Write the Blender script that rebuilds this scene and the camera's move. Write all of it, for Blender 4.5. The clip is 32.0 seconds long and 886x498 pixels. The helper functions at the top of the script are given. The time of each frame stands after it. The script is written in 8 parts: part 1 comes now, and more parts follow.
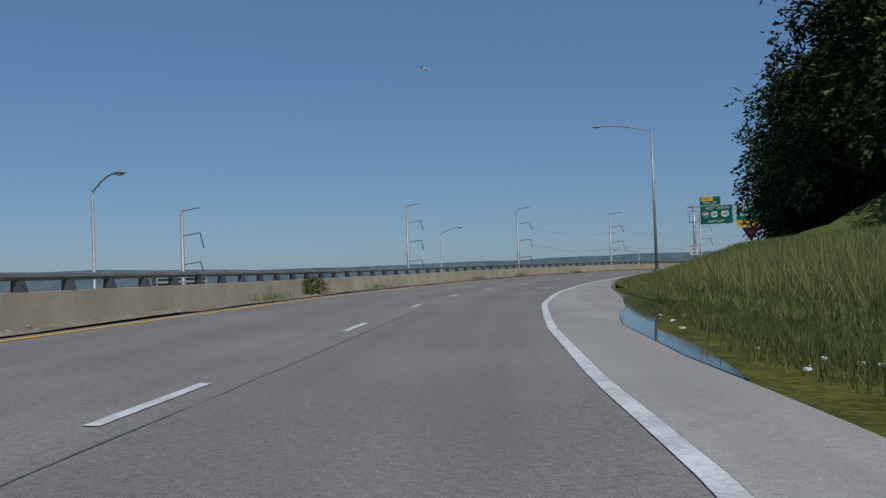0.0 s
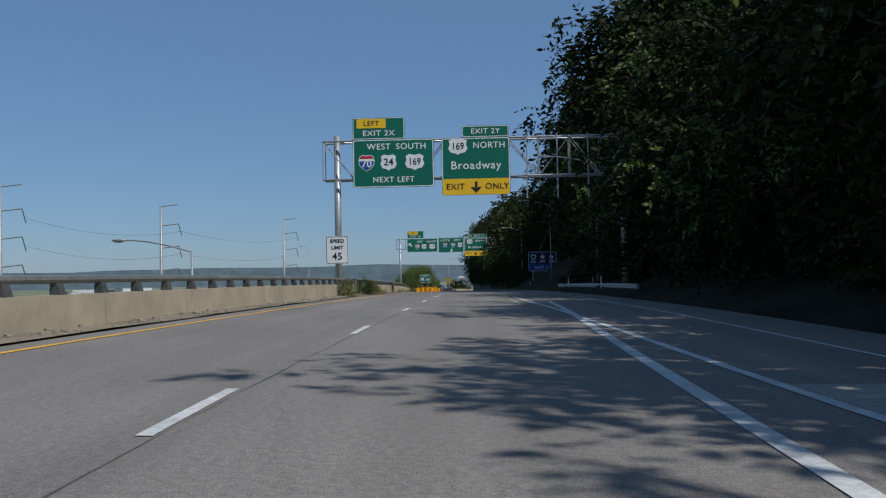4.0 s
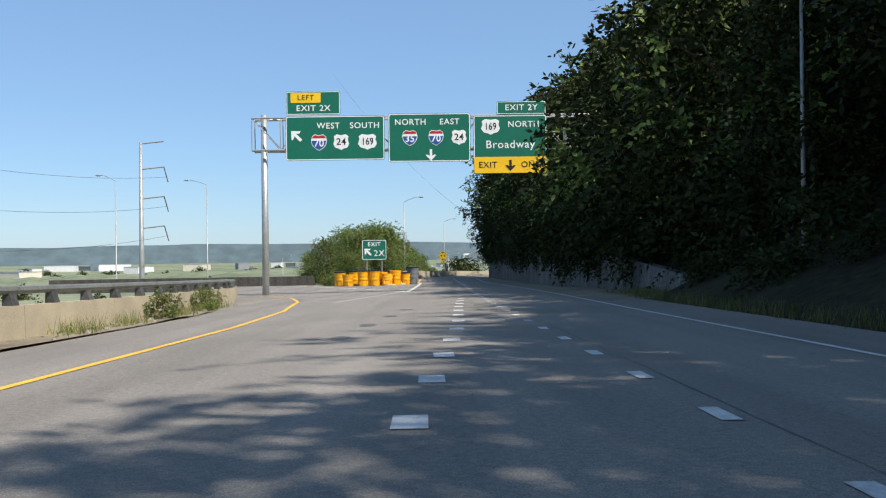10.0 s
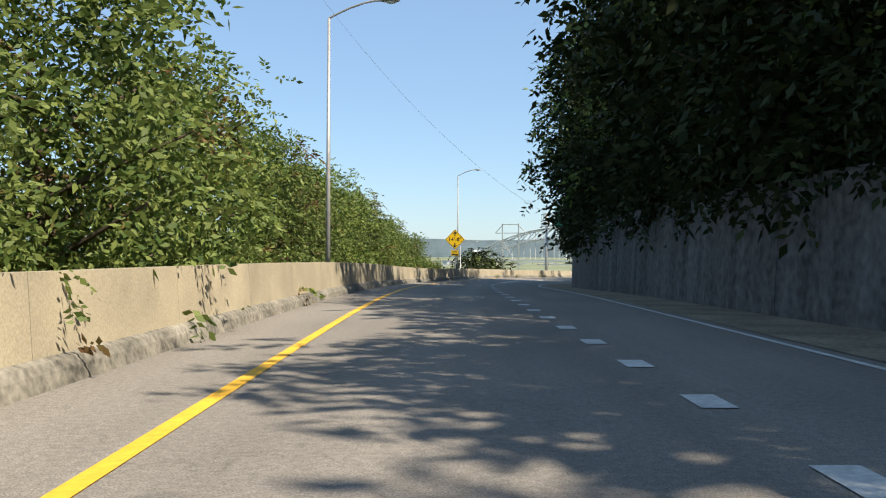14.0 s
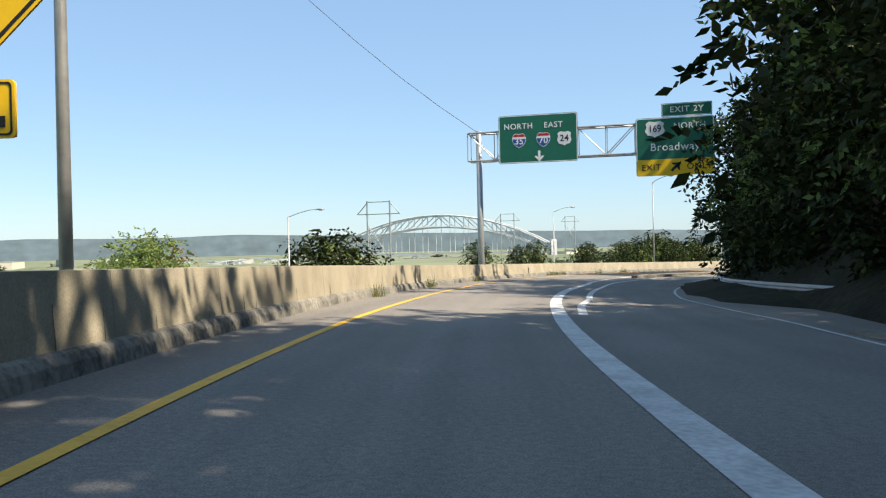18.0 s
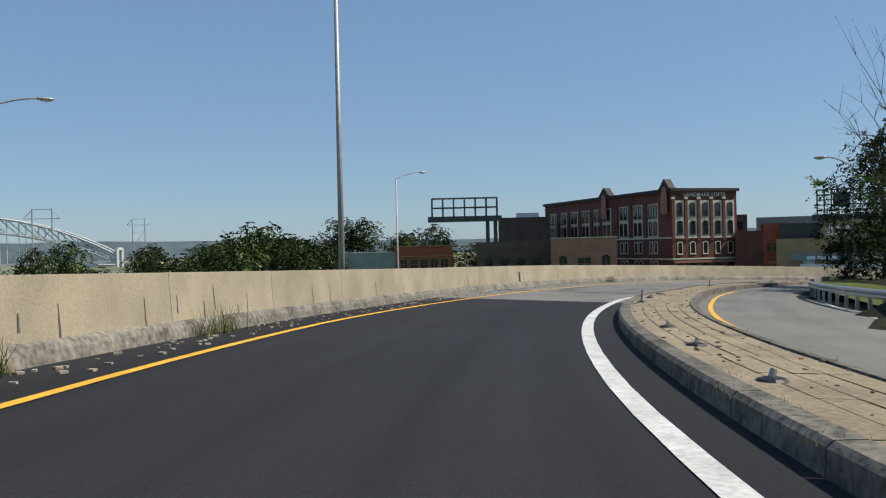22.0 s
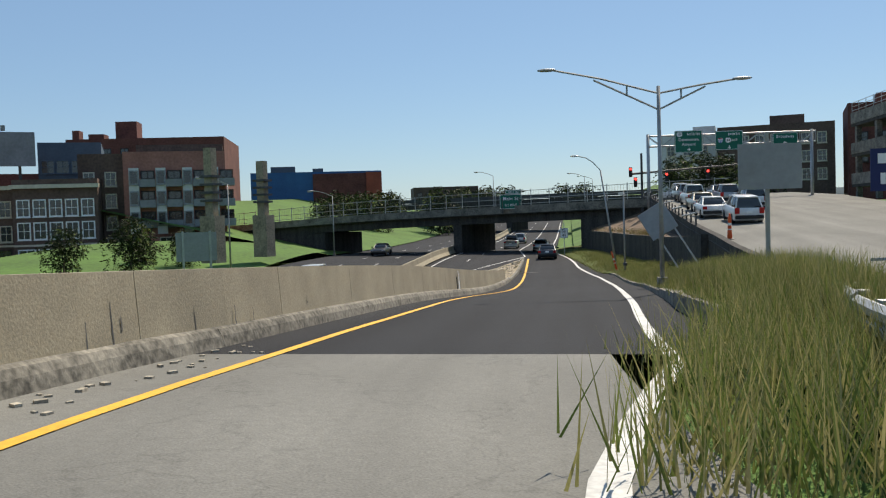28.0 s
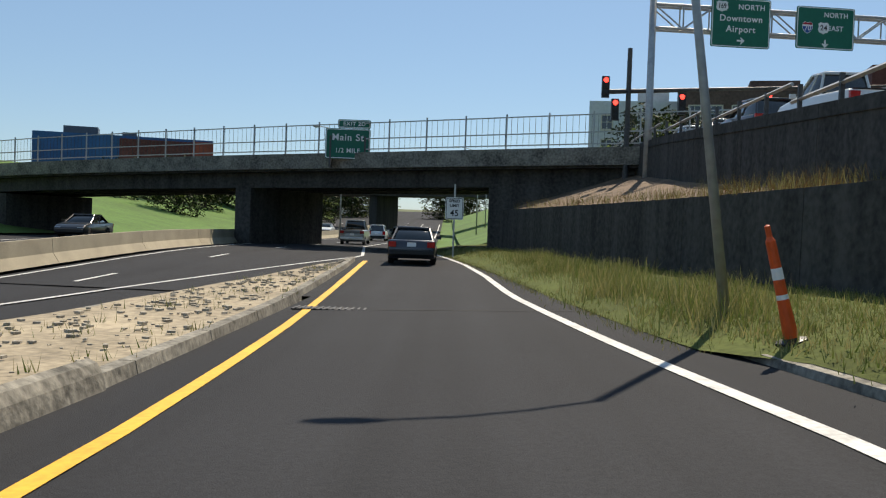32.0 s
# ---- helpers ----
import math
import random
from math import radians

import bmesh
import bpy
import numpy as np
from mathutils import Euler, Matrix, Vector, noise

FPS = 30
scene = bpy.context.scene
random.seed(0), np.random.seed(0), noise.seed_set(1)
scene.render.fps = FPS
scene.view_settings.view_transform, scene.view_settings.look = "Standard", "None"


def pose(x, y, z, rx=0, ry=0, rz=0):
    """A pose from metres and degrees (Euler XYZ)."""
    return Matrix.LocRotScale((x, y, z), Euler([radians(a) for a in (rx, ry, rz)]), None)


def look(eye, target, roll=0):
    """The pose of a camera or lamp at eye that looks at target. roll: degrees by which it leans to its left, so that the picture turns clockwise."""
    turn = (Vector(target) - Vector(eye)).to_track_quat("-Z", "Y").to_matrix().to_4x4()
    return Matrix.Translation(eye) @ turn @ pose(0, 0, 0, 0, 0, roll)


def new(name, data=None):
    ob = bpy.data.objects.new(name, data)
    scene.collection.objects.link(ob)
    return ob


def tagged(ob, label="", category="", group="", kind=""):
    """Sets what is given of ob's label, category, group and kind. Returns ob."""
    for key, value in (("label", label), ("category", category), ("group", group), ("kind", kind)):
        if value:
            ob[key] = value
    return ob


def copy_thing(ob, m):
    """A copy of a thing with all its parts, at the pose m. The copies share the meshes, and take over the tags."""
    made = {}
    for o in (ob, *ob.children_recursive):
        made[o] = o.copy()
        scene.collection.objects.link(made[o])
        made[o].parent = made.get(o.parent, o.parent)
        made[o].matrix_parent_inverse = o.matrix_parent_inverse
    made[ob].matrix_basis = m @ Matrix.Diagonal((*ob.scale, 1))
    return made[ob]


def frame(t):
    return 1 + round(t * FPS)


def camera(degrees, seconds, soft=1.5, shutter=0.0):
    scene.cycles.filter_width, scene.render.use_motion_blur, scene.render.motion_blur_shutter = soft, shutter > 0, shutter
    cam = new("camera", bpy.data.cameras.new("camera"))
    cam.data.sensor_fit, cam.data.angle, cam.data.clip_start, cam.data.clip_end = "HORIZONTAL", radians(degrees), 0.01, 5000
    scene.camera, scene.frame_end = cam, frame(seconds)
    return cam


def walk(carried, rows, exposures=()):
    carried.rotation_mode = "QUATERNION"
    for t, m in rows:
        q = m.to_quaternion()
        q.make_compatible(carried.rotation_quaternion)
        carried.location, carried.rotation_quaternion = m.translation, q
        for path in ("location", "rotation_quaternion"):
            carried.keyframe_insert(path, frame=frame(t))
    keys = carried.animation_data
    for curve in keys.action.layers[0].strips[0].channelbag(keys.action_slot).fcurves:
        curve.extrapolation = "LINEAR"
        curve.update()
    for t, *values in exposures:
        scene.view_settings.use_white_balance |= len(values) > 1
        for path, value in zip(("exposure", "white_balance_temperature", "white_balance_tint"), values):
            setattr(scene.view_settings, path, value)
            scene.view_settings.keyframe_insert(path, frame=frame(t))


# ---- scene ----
cam = camera(52.5, 32.0, soft=1.2, shutter=0.0)
PATH = [
    (0, (-1.585, -14.808, 15.005), (-2.146, -4.827, 15.241), -1.97),
    (0.5, (-2.051, 0.012, 14.986), (-2.042, 10.010, 15.224), -1.95),
    (1, (-1.906, 14.605, 14.956), (-1.286, 24.582, 15.228), -1.77),
    (1.5, (-0.750, 28.632, 14.969), (0.480, 38.552, 15.238), -1.67),
    (2, (1.363, 42.573, 14.994), (3.218, 52.396, 15.251), -1.79),
    (2.5, (4.094, 55.598, 15.055), (6.570, 65.283, 15.339), -2.02),
    (3, (7.384, 67.432, 15.143), (10.494, 76.931, 15.456), -2.10),
    (3.5, (11.389, 78.852, 15.235), (15.046, 88.155, 15.529), -1.57),
    (5.5, (30.804, 122.152, 15.339), (35.288, 131.088, 15.542), -0.49),
    (6, (35.846, 132.550, 15.275), (40.320, 141.493, 15.360), -0.29),
    (6.5, (41.290, 143.696, 15.163), (45.803, 152.620, 15.197), -0.53),
    (7, (46.908, 155.466, 15.011), (51.416, 164.392, 15.067), -0.40),
    (7.5, (52.690, 167.391, 14.832), (57.182, 176.325, 14.893), -0.44),
    (8, (58.528, 179.416, 14.625), (62.981, 188.369, 14.683), -0.50),
    (8.5, (64.307, 191.463, 14.392), (68.668, 200.462, 14.427), -0.77),
    (9, (69.807, 203.364, 14.134), (74.026, 212.430, 14.180), -0.96),
    (9.5, (75.203, 215.216, 13.939), (79.293, 224.341, 14.008), -0.83),
    (10, (80.358, 227.270, 13.746), (84.345, 236.440, 13.781), -0.71),
    (10.5, (85.484, 239.417, 13.514), (89.405, 248.616, 13.566), -0.29),
    (11, (90.503, 251.554, 13.211), (94.396, 260.764, 13.273), 0.12),
    (11.5, (95.497, 263.705, 12.881), (99.462, 272.885, 12.928), 1.92),
    (12, (100.652, 275.543, 12.573), (104.755, 284.662, 12.625), 2.31),
    (12.5, (105.598, 286.630, 12.283), (109.699, 295.750, 12.295), 2.67),
    (13, (110.296, 297.420, 12.037), (114.380, 306.548, 12.076), 1.26),
    (13.5, (114.680, 307.880, 11.769), (118.657, 317.055, 11.803), 0.62),
    (15.5, (133.664, 350.751, 11.208), (137.620, 359.935, 11.166), -0.57),
    (16, (138.529, 361.642, 10.868), (142.707, 370.728, 10.859), -1.14),
    (16.5, (143.991, 373.010, 10.530), (148.435, 381.968, 10.489), -1.83),
    (17, (149.765, 384.369, 10.178), (154.524, 393.163, 10.088), -1.46),
    (17.5, (155.796, 395.355, 9.867), (160.805, 404.010, 9.827), -1.72),
    (18, (162.100, 405.882, 9.573), (167.389, 414.369, 9.522), -1.23),
    (18.5, (168.776, 416.157, 9.300), (174.460, 424.384, 9.274), -1.33),
    (19, (175.959, 426.088, 9.020), (182.026, 434.037, 8.978), -2.37),
    (19.5, (183.387, 435.469, 8.694), (189.825, 443.121, 8.577), -2.14),
    (20, (191.252, 444.384, 8.377), (198.013, 451.752, 8.355), -2.49),
    (20.5, (199.551, 453.294, 8.084), (206.653, 460.334, 8.119), -2.40),
    (21, (208.529, 461.512, 7.805), (216.076, 468.073, 7.809), -2.54),
    (21.5, (217.763, 468.895, 7.532), (225.806, 474.836, 7.440), -2.36),
    (22, (227.235, 475.390, 7.242), (235.726, 480.671, 7.223), -1.30),
    (22.5, (237.100, 480.979, 6.948), (246.027, 485.483, 6.842), -2.41),
    (23, (246.950, 485.483, 6.685), (256.197, 489.291, 6.637), -1.99),
    (23.5, (256.627, 488.475, 6.429), (266.193, 491.388, 6.378), -1.94),
    (24, (265.592, 490.740, 6.222), (275.359, 492.885, 6.160), -1.92),
    (24.5, (273.805, 492.185, 6.014), (283.714, 493.525, 5.901), -2.71),
    (25, (281.598, 492.871, 5.797), (291.585, 493.385, 5.763), -2.28),
    (25.5, (288.869, 492.985, 5.574), (298.860, 492.579, 5.500), -1.99),
    (26, (295.173, 492.260, 5.394), (305.084, 490.940, 5.265), -1.89),
    (26.5, (301.248, 491.186, 5.167), (310.932, 488.709, 4.873), -1.60),
    (28.5, (322.026, 480.722, 4.214), (330.148, 474.897, 3.890), -1.66),
    (29, (327.334, 476.814, 3.894), (335.146, 470.578, 3.598), -1.10),
    (29.5, (332.663, 472.468, 3.557), (340.293, 466.010, 3.265), -0.51),
    (30, (338.012, 467.945, 3.220), (345.623, 461.468, 2.874), 0.22),
    (30.5, (343.352, 463.429, 2.776), (350.932, 456.917, 2.407), 0.28),
    (31, (348.680, 458.971, 2.316), (356.364, 452.582, 1.936), 1.23),
    (31.5, (353.977, 454.547, 1.872), (361.652, 448.150, 1.461), 2.03),
    (32, (359.503, 450.088, 1.459), (367.210, 443.721, 1.194), 2.08),
]
walk(cam, [(t, look(eye, target, roll)) for t, eye, target, roll in PATH],
     exposures=[(0.0, -0.72, 6050, 10), (3.5, -0.6, 6100, 10), (5.5, 0.0, 6500, 10), (9.0, 0.45, 6700, 10), (13.5, 0.72, 7500, 10), (15.5, 0.85, 7700, 10), (17.5, 0.85, 7700, 10), (19.0, 0.8, 7400, 10), (20.0, 0.55, 7250, 10), (21.3, 0.1, 7100, 10), (23.0, 0.0, 7000, 10), (26.0, 0.0, 7000, 10), (28.5, 0.23, 7600, 10), (32.0, 0.28, 7750, 10)])

# ---- sky and sun ----
SUN_AZ, SUN_EL = radians(148.0), radians(51.0)
world = bpy.data.worlds.new("sky")
scene.world = world
world.use_nodes = True
wn = world.node_tree.nodes
sky = wn.new("ShaderNodeTexSky")
sky.sky_type, sky.sun_disc = "NISHITA", False
sky.sun_elevation, sky.sun_rotation = SUN_EL, SUN_AZ
sky.air_density, sky.dust_density, sky.ozone_density, sky.altitude = 1.0, 0.3, 2.2, 250
wn["Background"].inputs["Strength"].default_value = 0.10
tint = wn.new("ShaderNodeMix")
tint.data_type, tint.blend_type = "RGBA", "MULTIPLY"
tint.inputs[0].default_value, tint.inputs[7].default_value = 1.0, (0.80, 0.95, 1.12, 1)
world.node_tree.links.new(sky.outputs[0], tint.inputs[6])
haze = wn.new("ShaderNodeMix")
haze.data_type = "RGBA"
haze.inputs[0].default_value, haze.inputs[7].default_value = 0.48, (2.0, 3.6, 6.0, 1)
world.node_tree.links.new(tint.outputs[2], haze.inputs[6])
world.node_tree.links.new(haze.outputs[2], wn["Background"].inputs["Color"])
sun = new("sun", bpy.data.lights.new("sun", "SUN"))
sun.data.energy, sun.data.angle, sun.data.color = 5.0, radians(0.55), (1.0, 0.955, 0.89)
to_sun = Vector((math.sin(SUN_AZ) * math.cos(SUN_EL), math.cos(SUN_AZ) * math.cos(SUN_EL), math.sin(SUN_EL)))
sun.matrix_world = look(to_sun * 300, (0, 0, 0))


# ---- materials ----
def mat(name, base, rough=0.8, var=0.15, scale=1.0, fine=20.0, bump=0.2, metal=0.0, tint=None, spec=0.4, stain=0.0, obj=0.0, coord="Object", streak=False):
    """A surface with large stains and fine grain: base colour, and a second colour towards which it varies."""
    m = bpy.data.materials.new(name)
    m.use_nodes = True
    n, l = m.node_tree.nodes, m.node_tree.links
    b = n["Principled BSDF"]
    b.inputs["Roughness"].default_value, b.inputs["Metallic"].default_value = rough, metal
    b.inputs["Specular IOR Level"].default_value = spec
    tc = n.new("ShaderNodeTexCoord")
    big, small = n.new("ShaderNodeTexNoise"), n.new("ShaderNodeTexNoise")
    big.inputs["Scale"].default_value, big.inputs["Detail"].default_value = scale, 5
    small.inputs["Scale"].default_value, small.inputs["Detail"].default_value = fine, 3
    for k in (big, small):
        l.new(tc.outputs[coord], k.inputs["Vector"])
    if streak:
        mp = n.new("ShaderNodeMapping")
        mp.inputs["Scale"].default_value = (3.0, 3.0, 0.3)
        l.new(tc.outputs[coord], mp.inputs["Vector"])
        l.new(mp.outputs[0], big.inputs["Vector"])
    dark = tint or tuple(c * (1 - 2.2 * var) for c in base)
    mix = n.new("ShaderNodeMix")
    mix.data_type = "RGBA"
    mix.inputs[6].default_value, mix.inputs[7].default_value = (*dark, 1), (*(min(1, c * (1 + var)) for c in base), 1)
    add = n.new("ShaderNodeMath")
    add.operation = "MULTIPLY_ADD"
    add.inputs[1].default_value, add.inputs[2].default_value = 0.5, 0.0
    sub = n.new("ShaderNodeMath")
    sub.operation = "MULTIPLY_ADD"
    sub.inputs[1].default_value = 0.5
    l.new(small.outputs[0], add.inputs[0])
    l.new(big.outputs[0], sub.inputs[0])
    l.new(add.outputs[0], sub.inputs[2])
    ramp = n.new("ShaderNodeValToRGB")
    ramp.color_ramp.elements[0].position, ramp.color_ramp.elements[1].position = 0.36, 0.64
    l.new(sub.outputs[0], ramp.inputs[0])
    l.new(ramp.outputs[0], mix.inputs[0])
    out = mix.outputs[2]
    if obj:
        info, hsv = n.new("ShaderNodeObjectInfo"), n.new("ShaderNodeHueSaturation")
        mr = n.new("ShaderNodeMapRange")
        mr.inputs[3].default_value, mr.inputs[4].default_value = 1 - obj, 1 + obj
        l.new(info.outputs["Random"], mr.inputs[0])
        l.new(mr.outputs[0], hsv.inputs["Value"])
        l.new(out, hsv.inputs["Color"])
        out = hsv.outputs[0]
    l.new(out, b.inputs["Base Color"])
    if bump:
        bp = n.new("ShaderNodeBump")
        bp.inputs["Strength"].default_value, bp.inputs["Distance"].default_value = bump, 0.02
        l.new(small.outputs[0], bp.inputs["Height"])
        l.new(bp.outputs[0], b.inputs["Normal"])
    return m


def road_mat(name, base, grain=0.3, grain_scale=70.0, streak=0.14, mottle=0.1, crack=0.0, rough=0.88, spec=0.25):
    """A driven surface: stone grain, worn bands along the lanes, blotches and, where asked, fine cracks. UV: metres across and along."""
    m = bpy.data.materials.new(name)
    m.use_nodes = True
    n, l = m.node_tree.nodes, m.node_tree.links
    b = n["Principled BSDF"]
    b.inputs["Roughness"].default_value, b.inputs["Specular IOR Level"].default_value = rough, spec
    tc = n.new("ShaderNodeTexCoord")

    def tex(scale, detail, stretch=(1, 1, 1), lo=0.3, hi=0.7, a=0.0, c=1.0):
        mp, k, r = n.new("ShaderNodeMapping"), n.new("ShaderNodeTexNoise"), n.new("ShaderNodeMapRange")
        mp.inputs["Scale"].default_value = stretch
        k.inputs["Scale"].default_value, k.inputs["Detail"].default_value = scale, detail
        l.new(tc.outputs["UV"], mp.inputs["Vector"])
        l.new(mp.outputs[0], k.inputs["Vector"])
        for j, v in enumerate((lo, hi, a, c), 1):
            r.inputs[j].default_value = v
        l.new(k.outputs[0], r.inputs[0])
        return r.outputs[0], k

    g, gk = tex(grain_scale, 2, lo=0.32, hi=0.68, a=1 - grain, c=1 + grain)
    g2, _ = tex(grain_scale * 0.22, 3, lo=0.35, hi=0.65, a=1 - grain * 0.4, c=1 + grain * 0.4)
    w, _ = tex(0.9, 3, (1, 0.02, 1), a=1 - streak, c=1 + streak)
    q, _ = tex(0.35, 5, (1, 0.5, 1), a=1 - mottle, c=1 + mottle)
    val = g
    for o in (g2, w, q):
        mu = n.new("ShaderNodeMath")
        mu.operation = "MULTIPLY"
        l.new(val, mu.inputs[0])
        l.new(o, mu.inputs[1])
        val = mu.outputs[0]
    if crack:
        mp, vo, r = n.new("ShaderNodeMapping"), n.new("ShaderNodeTexVoronoi"), n.new("ShaderNodeMapRange")
        mp.inputs["Scale"].default_value = (0.45, 0.16, 1)
        wob = n.new("ShaderNodeTexNoise")
        wob.inputs["Scale"].default_value, wob.inputs["Detail"].default_value = 1.6, 6
        mixv = n.new("ShaderNodeMix")
        mixv.data_type = "VECTOR"
        mixv.inputs[0].default_value = 0.35
        vo.feature = "DISTANCE_TO_EDGE"
        vo.inputs["Scale"].default_value = 1.0
        l.new(tc.outputs["UV"], mp.inputs["Vector"])
        l.new(tc.outputs["UV"], wob.inputs["Vector"])
        l.new(mp.outputs[0], mixv.inputs[4])
        l.new(wob.outputs["Color"], mixv.inputs[5])
        l.new(mixv.outputs[1], vo.inputs["Vector"])
        for j, v in enumerate((0.002, 0.007, 1 - crack, 1.0), 1):
            r.inputs[j].default_value = v
        l.new(vo.outputs["Distance"], r.inputs[0])
        mu = n.new("ShaderNodeMath")
        mu.operation = "MULTIPLY"
        l.new(val, mu.inputs[0])
        l.new(r.outputs[0], mu.inputs[1])
        val = mu.outputs[0]
    mix = n.new("ShaderNodeMix")
    mix.data_type, mix.blend_type = "RGBA", "MULTIPLY"
    mix.inputs[0].default_value, mix.inputs[6].default_value = 1.0, (*base, 1)
    cb = n.new("ShaderNodeCombineColor")
    for j in range(3):
        l.new(val, cb.inputs[j])
    l.new(cb.outputs[0], mix.inputs[7])
    l.new(mix.outputs[2], b.inputs["Base Color"])
    bp = n.new("ShaderNodeBump")
    bp.inputs["Strength"].default_value, bp.inputs["Distance"].default_value = 0.5, 0.012
    l.new(gk.outputs[0], bp.inputs["Height"])
    l.new(bp.outputs[0], b.inputs["Normal"])
    return m


M = {}
M["asphalt"] = road_mat("worn asphalt", (0.20, 0.183, 0.162), 0.34, 60, 0.12, 0.10, 0.14)
M["newasphalt"] = road_mat("fresh asphalt", (0.024, 0.0255, 0.029), 0.3, 75, 0.2, 0.1, 0.0, 0.9, 0.16)
M["deck"] = road_mat("grey road concrete", (0.165, 0.164, 0.15), 0.16, 45, 0.12, 0.16, 0.15)
M["shoulder"] = road_mat("light shoulder concrete", (0.30, 0.28, 0.25), 0.16, 40, 0.08, 0.12, 0.12)
M["concrete"] = mat("tan weathered concrete", (0.38, 0.332, 0.24), 0.92, 0.12, 0.8, 30, 0.25, tint=(0.27, 0.238, 0.175), obj=0.05)
# Mottled kerb concrete, its base colour lowered to stand in for shade.
M["kerbstone"] = mat("shade-darkened kerb concrete", (0.15, 0.138, 0.115), 0.93, 0.35, 1.3, 10, 0.9, tint=(0.035, 0.033, 0.03), obj=0.15)
M["oldconcrete"] = mat("stained old concrete", (0.23, 0.215, 0.18), 0.93, 0.3, 1.1, 9, 0.9, tint=(0.07, 0.066, 0.056), obj=0.12)
M["wall"] = mat("grey retaining wall concrete", (0.14, 0.14, 0.138), 0.92, 0.2, 0.35, 4, 0.4, tint=(0.06, 0.06, 0.058), obj=0.08, streak=True, spec=0.15)
M["island"] = mat("tan paved island", (0.29, 0.235, 0.155), 0.93, 0.15, 0.7, 14, 0.7, tint=(0.17, 0.14, 0.095), obj=0.07)
M["earth"] = mat("reddish dry earth", (0.17, 0.115, 0.075), 0.95, 0.3, 0.6, 5, 0.8)
M["goredirt"] = mat("dirty tan concrete", (0.36, 0.30, 0.21), 0.95, 0.22, 0.5, 6, 0.8)
M["white"] = mat("white road paint", (0.58, 0.58, 0.56), 0.75, 0.14, 1.6, 14, 0.3)
M["yellow"] = mat("yellow road paint", (0.78, 0.42, 0.04), 0.7, 0.1, 1.0, 12, 0.2)
M["grass"] = mat("mown grass", (0.085, 0.105, 0.03), 0.95, 0.25, 0.4, 6, 0.8, tint=(0.05, 0.06, 0.018), spec=0.1)
M["lawn"] = mat("green bank", (0.075, 0.155, 0.025), 0.95, 0.2, 0.12, 2, 0.8, tint=(0.05, 0.10, 0.018))
M["drygrass"] = mat("dry tall grass", (0.20, 0.18, 0.07), 0.95, 0.25, 0.5, 5, 0.6, tint=(0.09, 0.11, 0.03), obj=0.15)
M["weed"] = mat("green weeds", (0.10, 0.14, 0.04), 0.9, 0.2, 0.8, 5, 0.3, obj=0.2)
M["dirt"] = mat("dirt and gravel", (0.24, 0.2, 0.14), 0.95, 0.25, 0.6, 10, 0.8)
# Soil set near black so the gaps below the trees read as shade.
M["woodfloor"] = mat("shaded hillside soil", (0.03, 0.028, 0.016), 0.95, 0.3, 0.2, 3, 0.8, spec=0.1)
M["plain"] = mat("river plain fields", (0.20, 0.21, 0.13), 0.95, 0.2, 0.004, 0.03, 0, tint=(0.08, 0.11, 0.05))
# Distance haze is put into the hills' blue-grey base colour.
M["hills"] = mat("far wooded hills tinted for haze", (0.08, 0.115, 0.13), 1.0, 0.15, 0.002, 0.02, 0)
M["bark"] = mat("brown bark", (0.10, 0.075, 0.05), 0.9, 0.2, 2, 12, 0.6)
M["steel"] = mat("galvanised steel", (0.42, 0.43, 0.43), 0.45, 0.1, 0.8, 8, 0.1, metal=0.55)
M["darksteel"] = mat("dark weathered steel", (0.09, 0.09, 0.09), 0.6, 0.2, 1, 8, 0.15, metal=0.3)
M["rail"] = mat("grey painted pipe rail", (0.17, 0.18, 0.17), 0.6, 0.15, 1, 9, 0.1, metal=0.3)
M["pole"] = mat("grey lamp pole", (0.36, 0.36, 0.35), 0.5, 0.1, 0.5, 6, 0.05, metal=0.4)
M["lampglass"] = mat("pale lamp lens", (0.75, 0.76, 0.75), 0.25, 0.04, 2, 10, 0.0)
M["green"] = mat("green sign sheeting", (0.0, 0.135, 0.085), 0.55, 0.05, 0.6, 4, 0.02)
M["signwhite"] = mat("white sign sheeting", (0.8, 0.81, 0.8), 0.55, 0.03, 1, 6, 0.0)
M["signyellow"] = mat("yellow sign sheeting", (0.88, 0.52, 0.015), 0.55, 0.04, 1, 6, 0.0)
M["signblue"] = mat("blue sign sheeting", (0.015, 0.09, 0.33), 0.55, 0.05, 1, 6, 0.0)
M["signnavy"] = mat("navy sign sheeting", (0.012, 0.02, 0.10), 0.55, 0.05, 1, 6, 0.0)
M["signred"] = mat("red sign sheeting", (0.45, 0.02, 0.03), 0.55, 0.05, 1, 6, 0.0)
M["black"] = mat("black sheeting", (0.012, 0.012, 0.012), 0.6, 0.05, 1, 6, 0.0)
M["signback"] = mat("bare aluminium sign back", (0.30, 0.31, 0.32), 0.5, 0.06, 0.8, 5, 0.03, metal=0.3)
M["barrel"] = mat("yellow barrel plastic", (0.78, 0.36, 0.008), 0.45, 0.08, 1.5, 8, 0.05, obj=0.1)
M["barrelgrey"] = mat("grey bin plastic", (0.16, 0.17, 0.19), 0.5, 0.12, 1.5, 8, 0.05)
M["lid"] = mat("black plastic lid", (0.012, 0.012, 0.013), 0.5, 0.1, 1.5, 8, 0.05)
M["orange"] = mat("orange plastic", (0.75, 0.10, 0.02), 0.5, 0.08, 2, 8, 0.0)
M["sand"] = mat("spilt sand", (0.40, 0.30, 0.18), 0.95, 0.15, 2, 20, 0.6)
M["brick"] = mat("dark red brick", (0.17, 0.06, 0.048), 0.9, 0.2, 0.3, 3, 0.4)
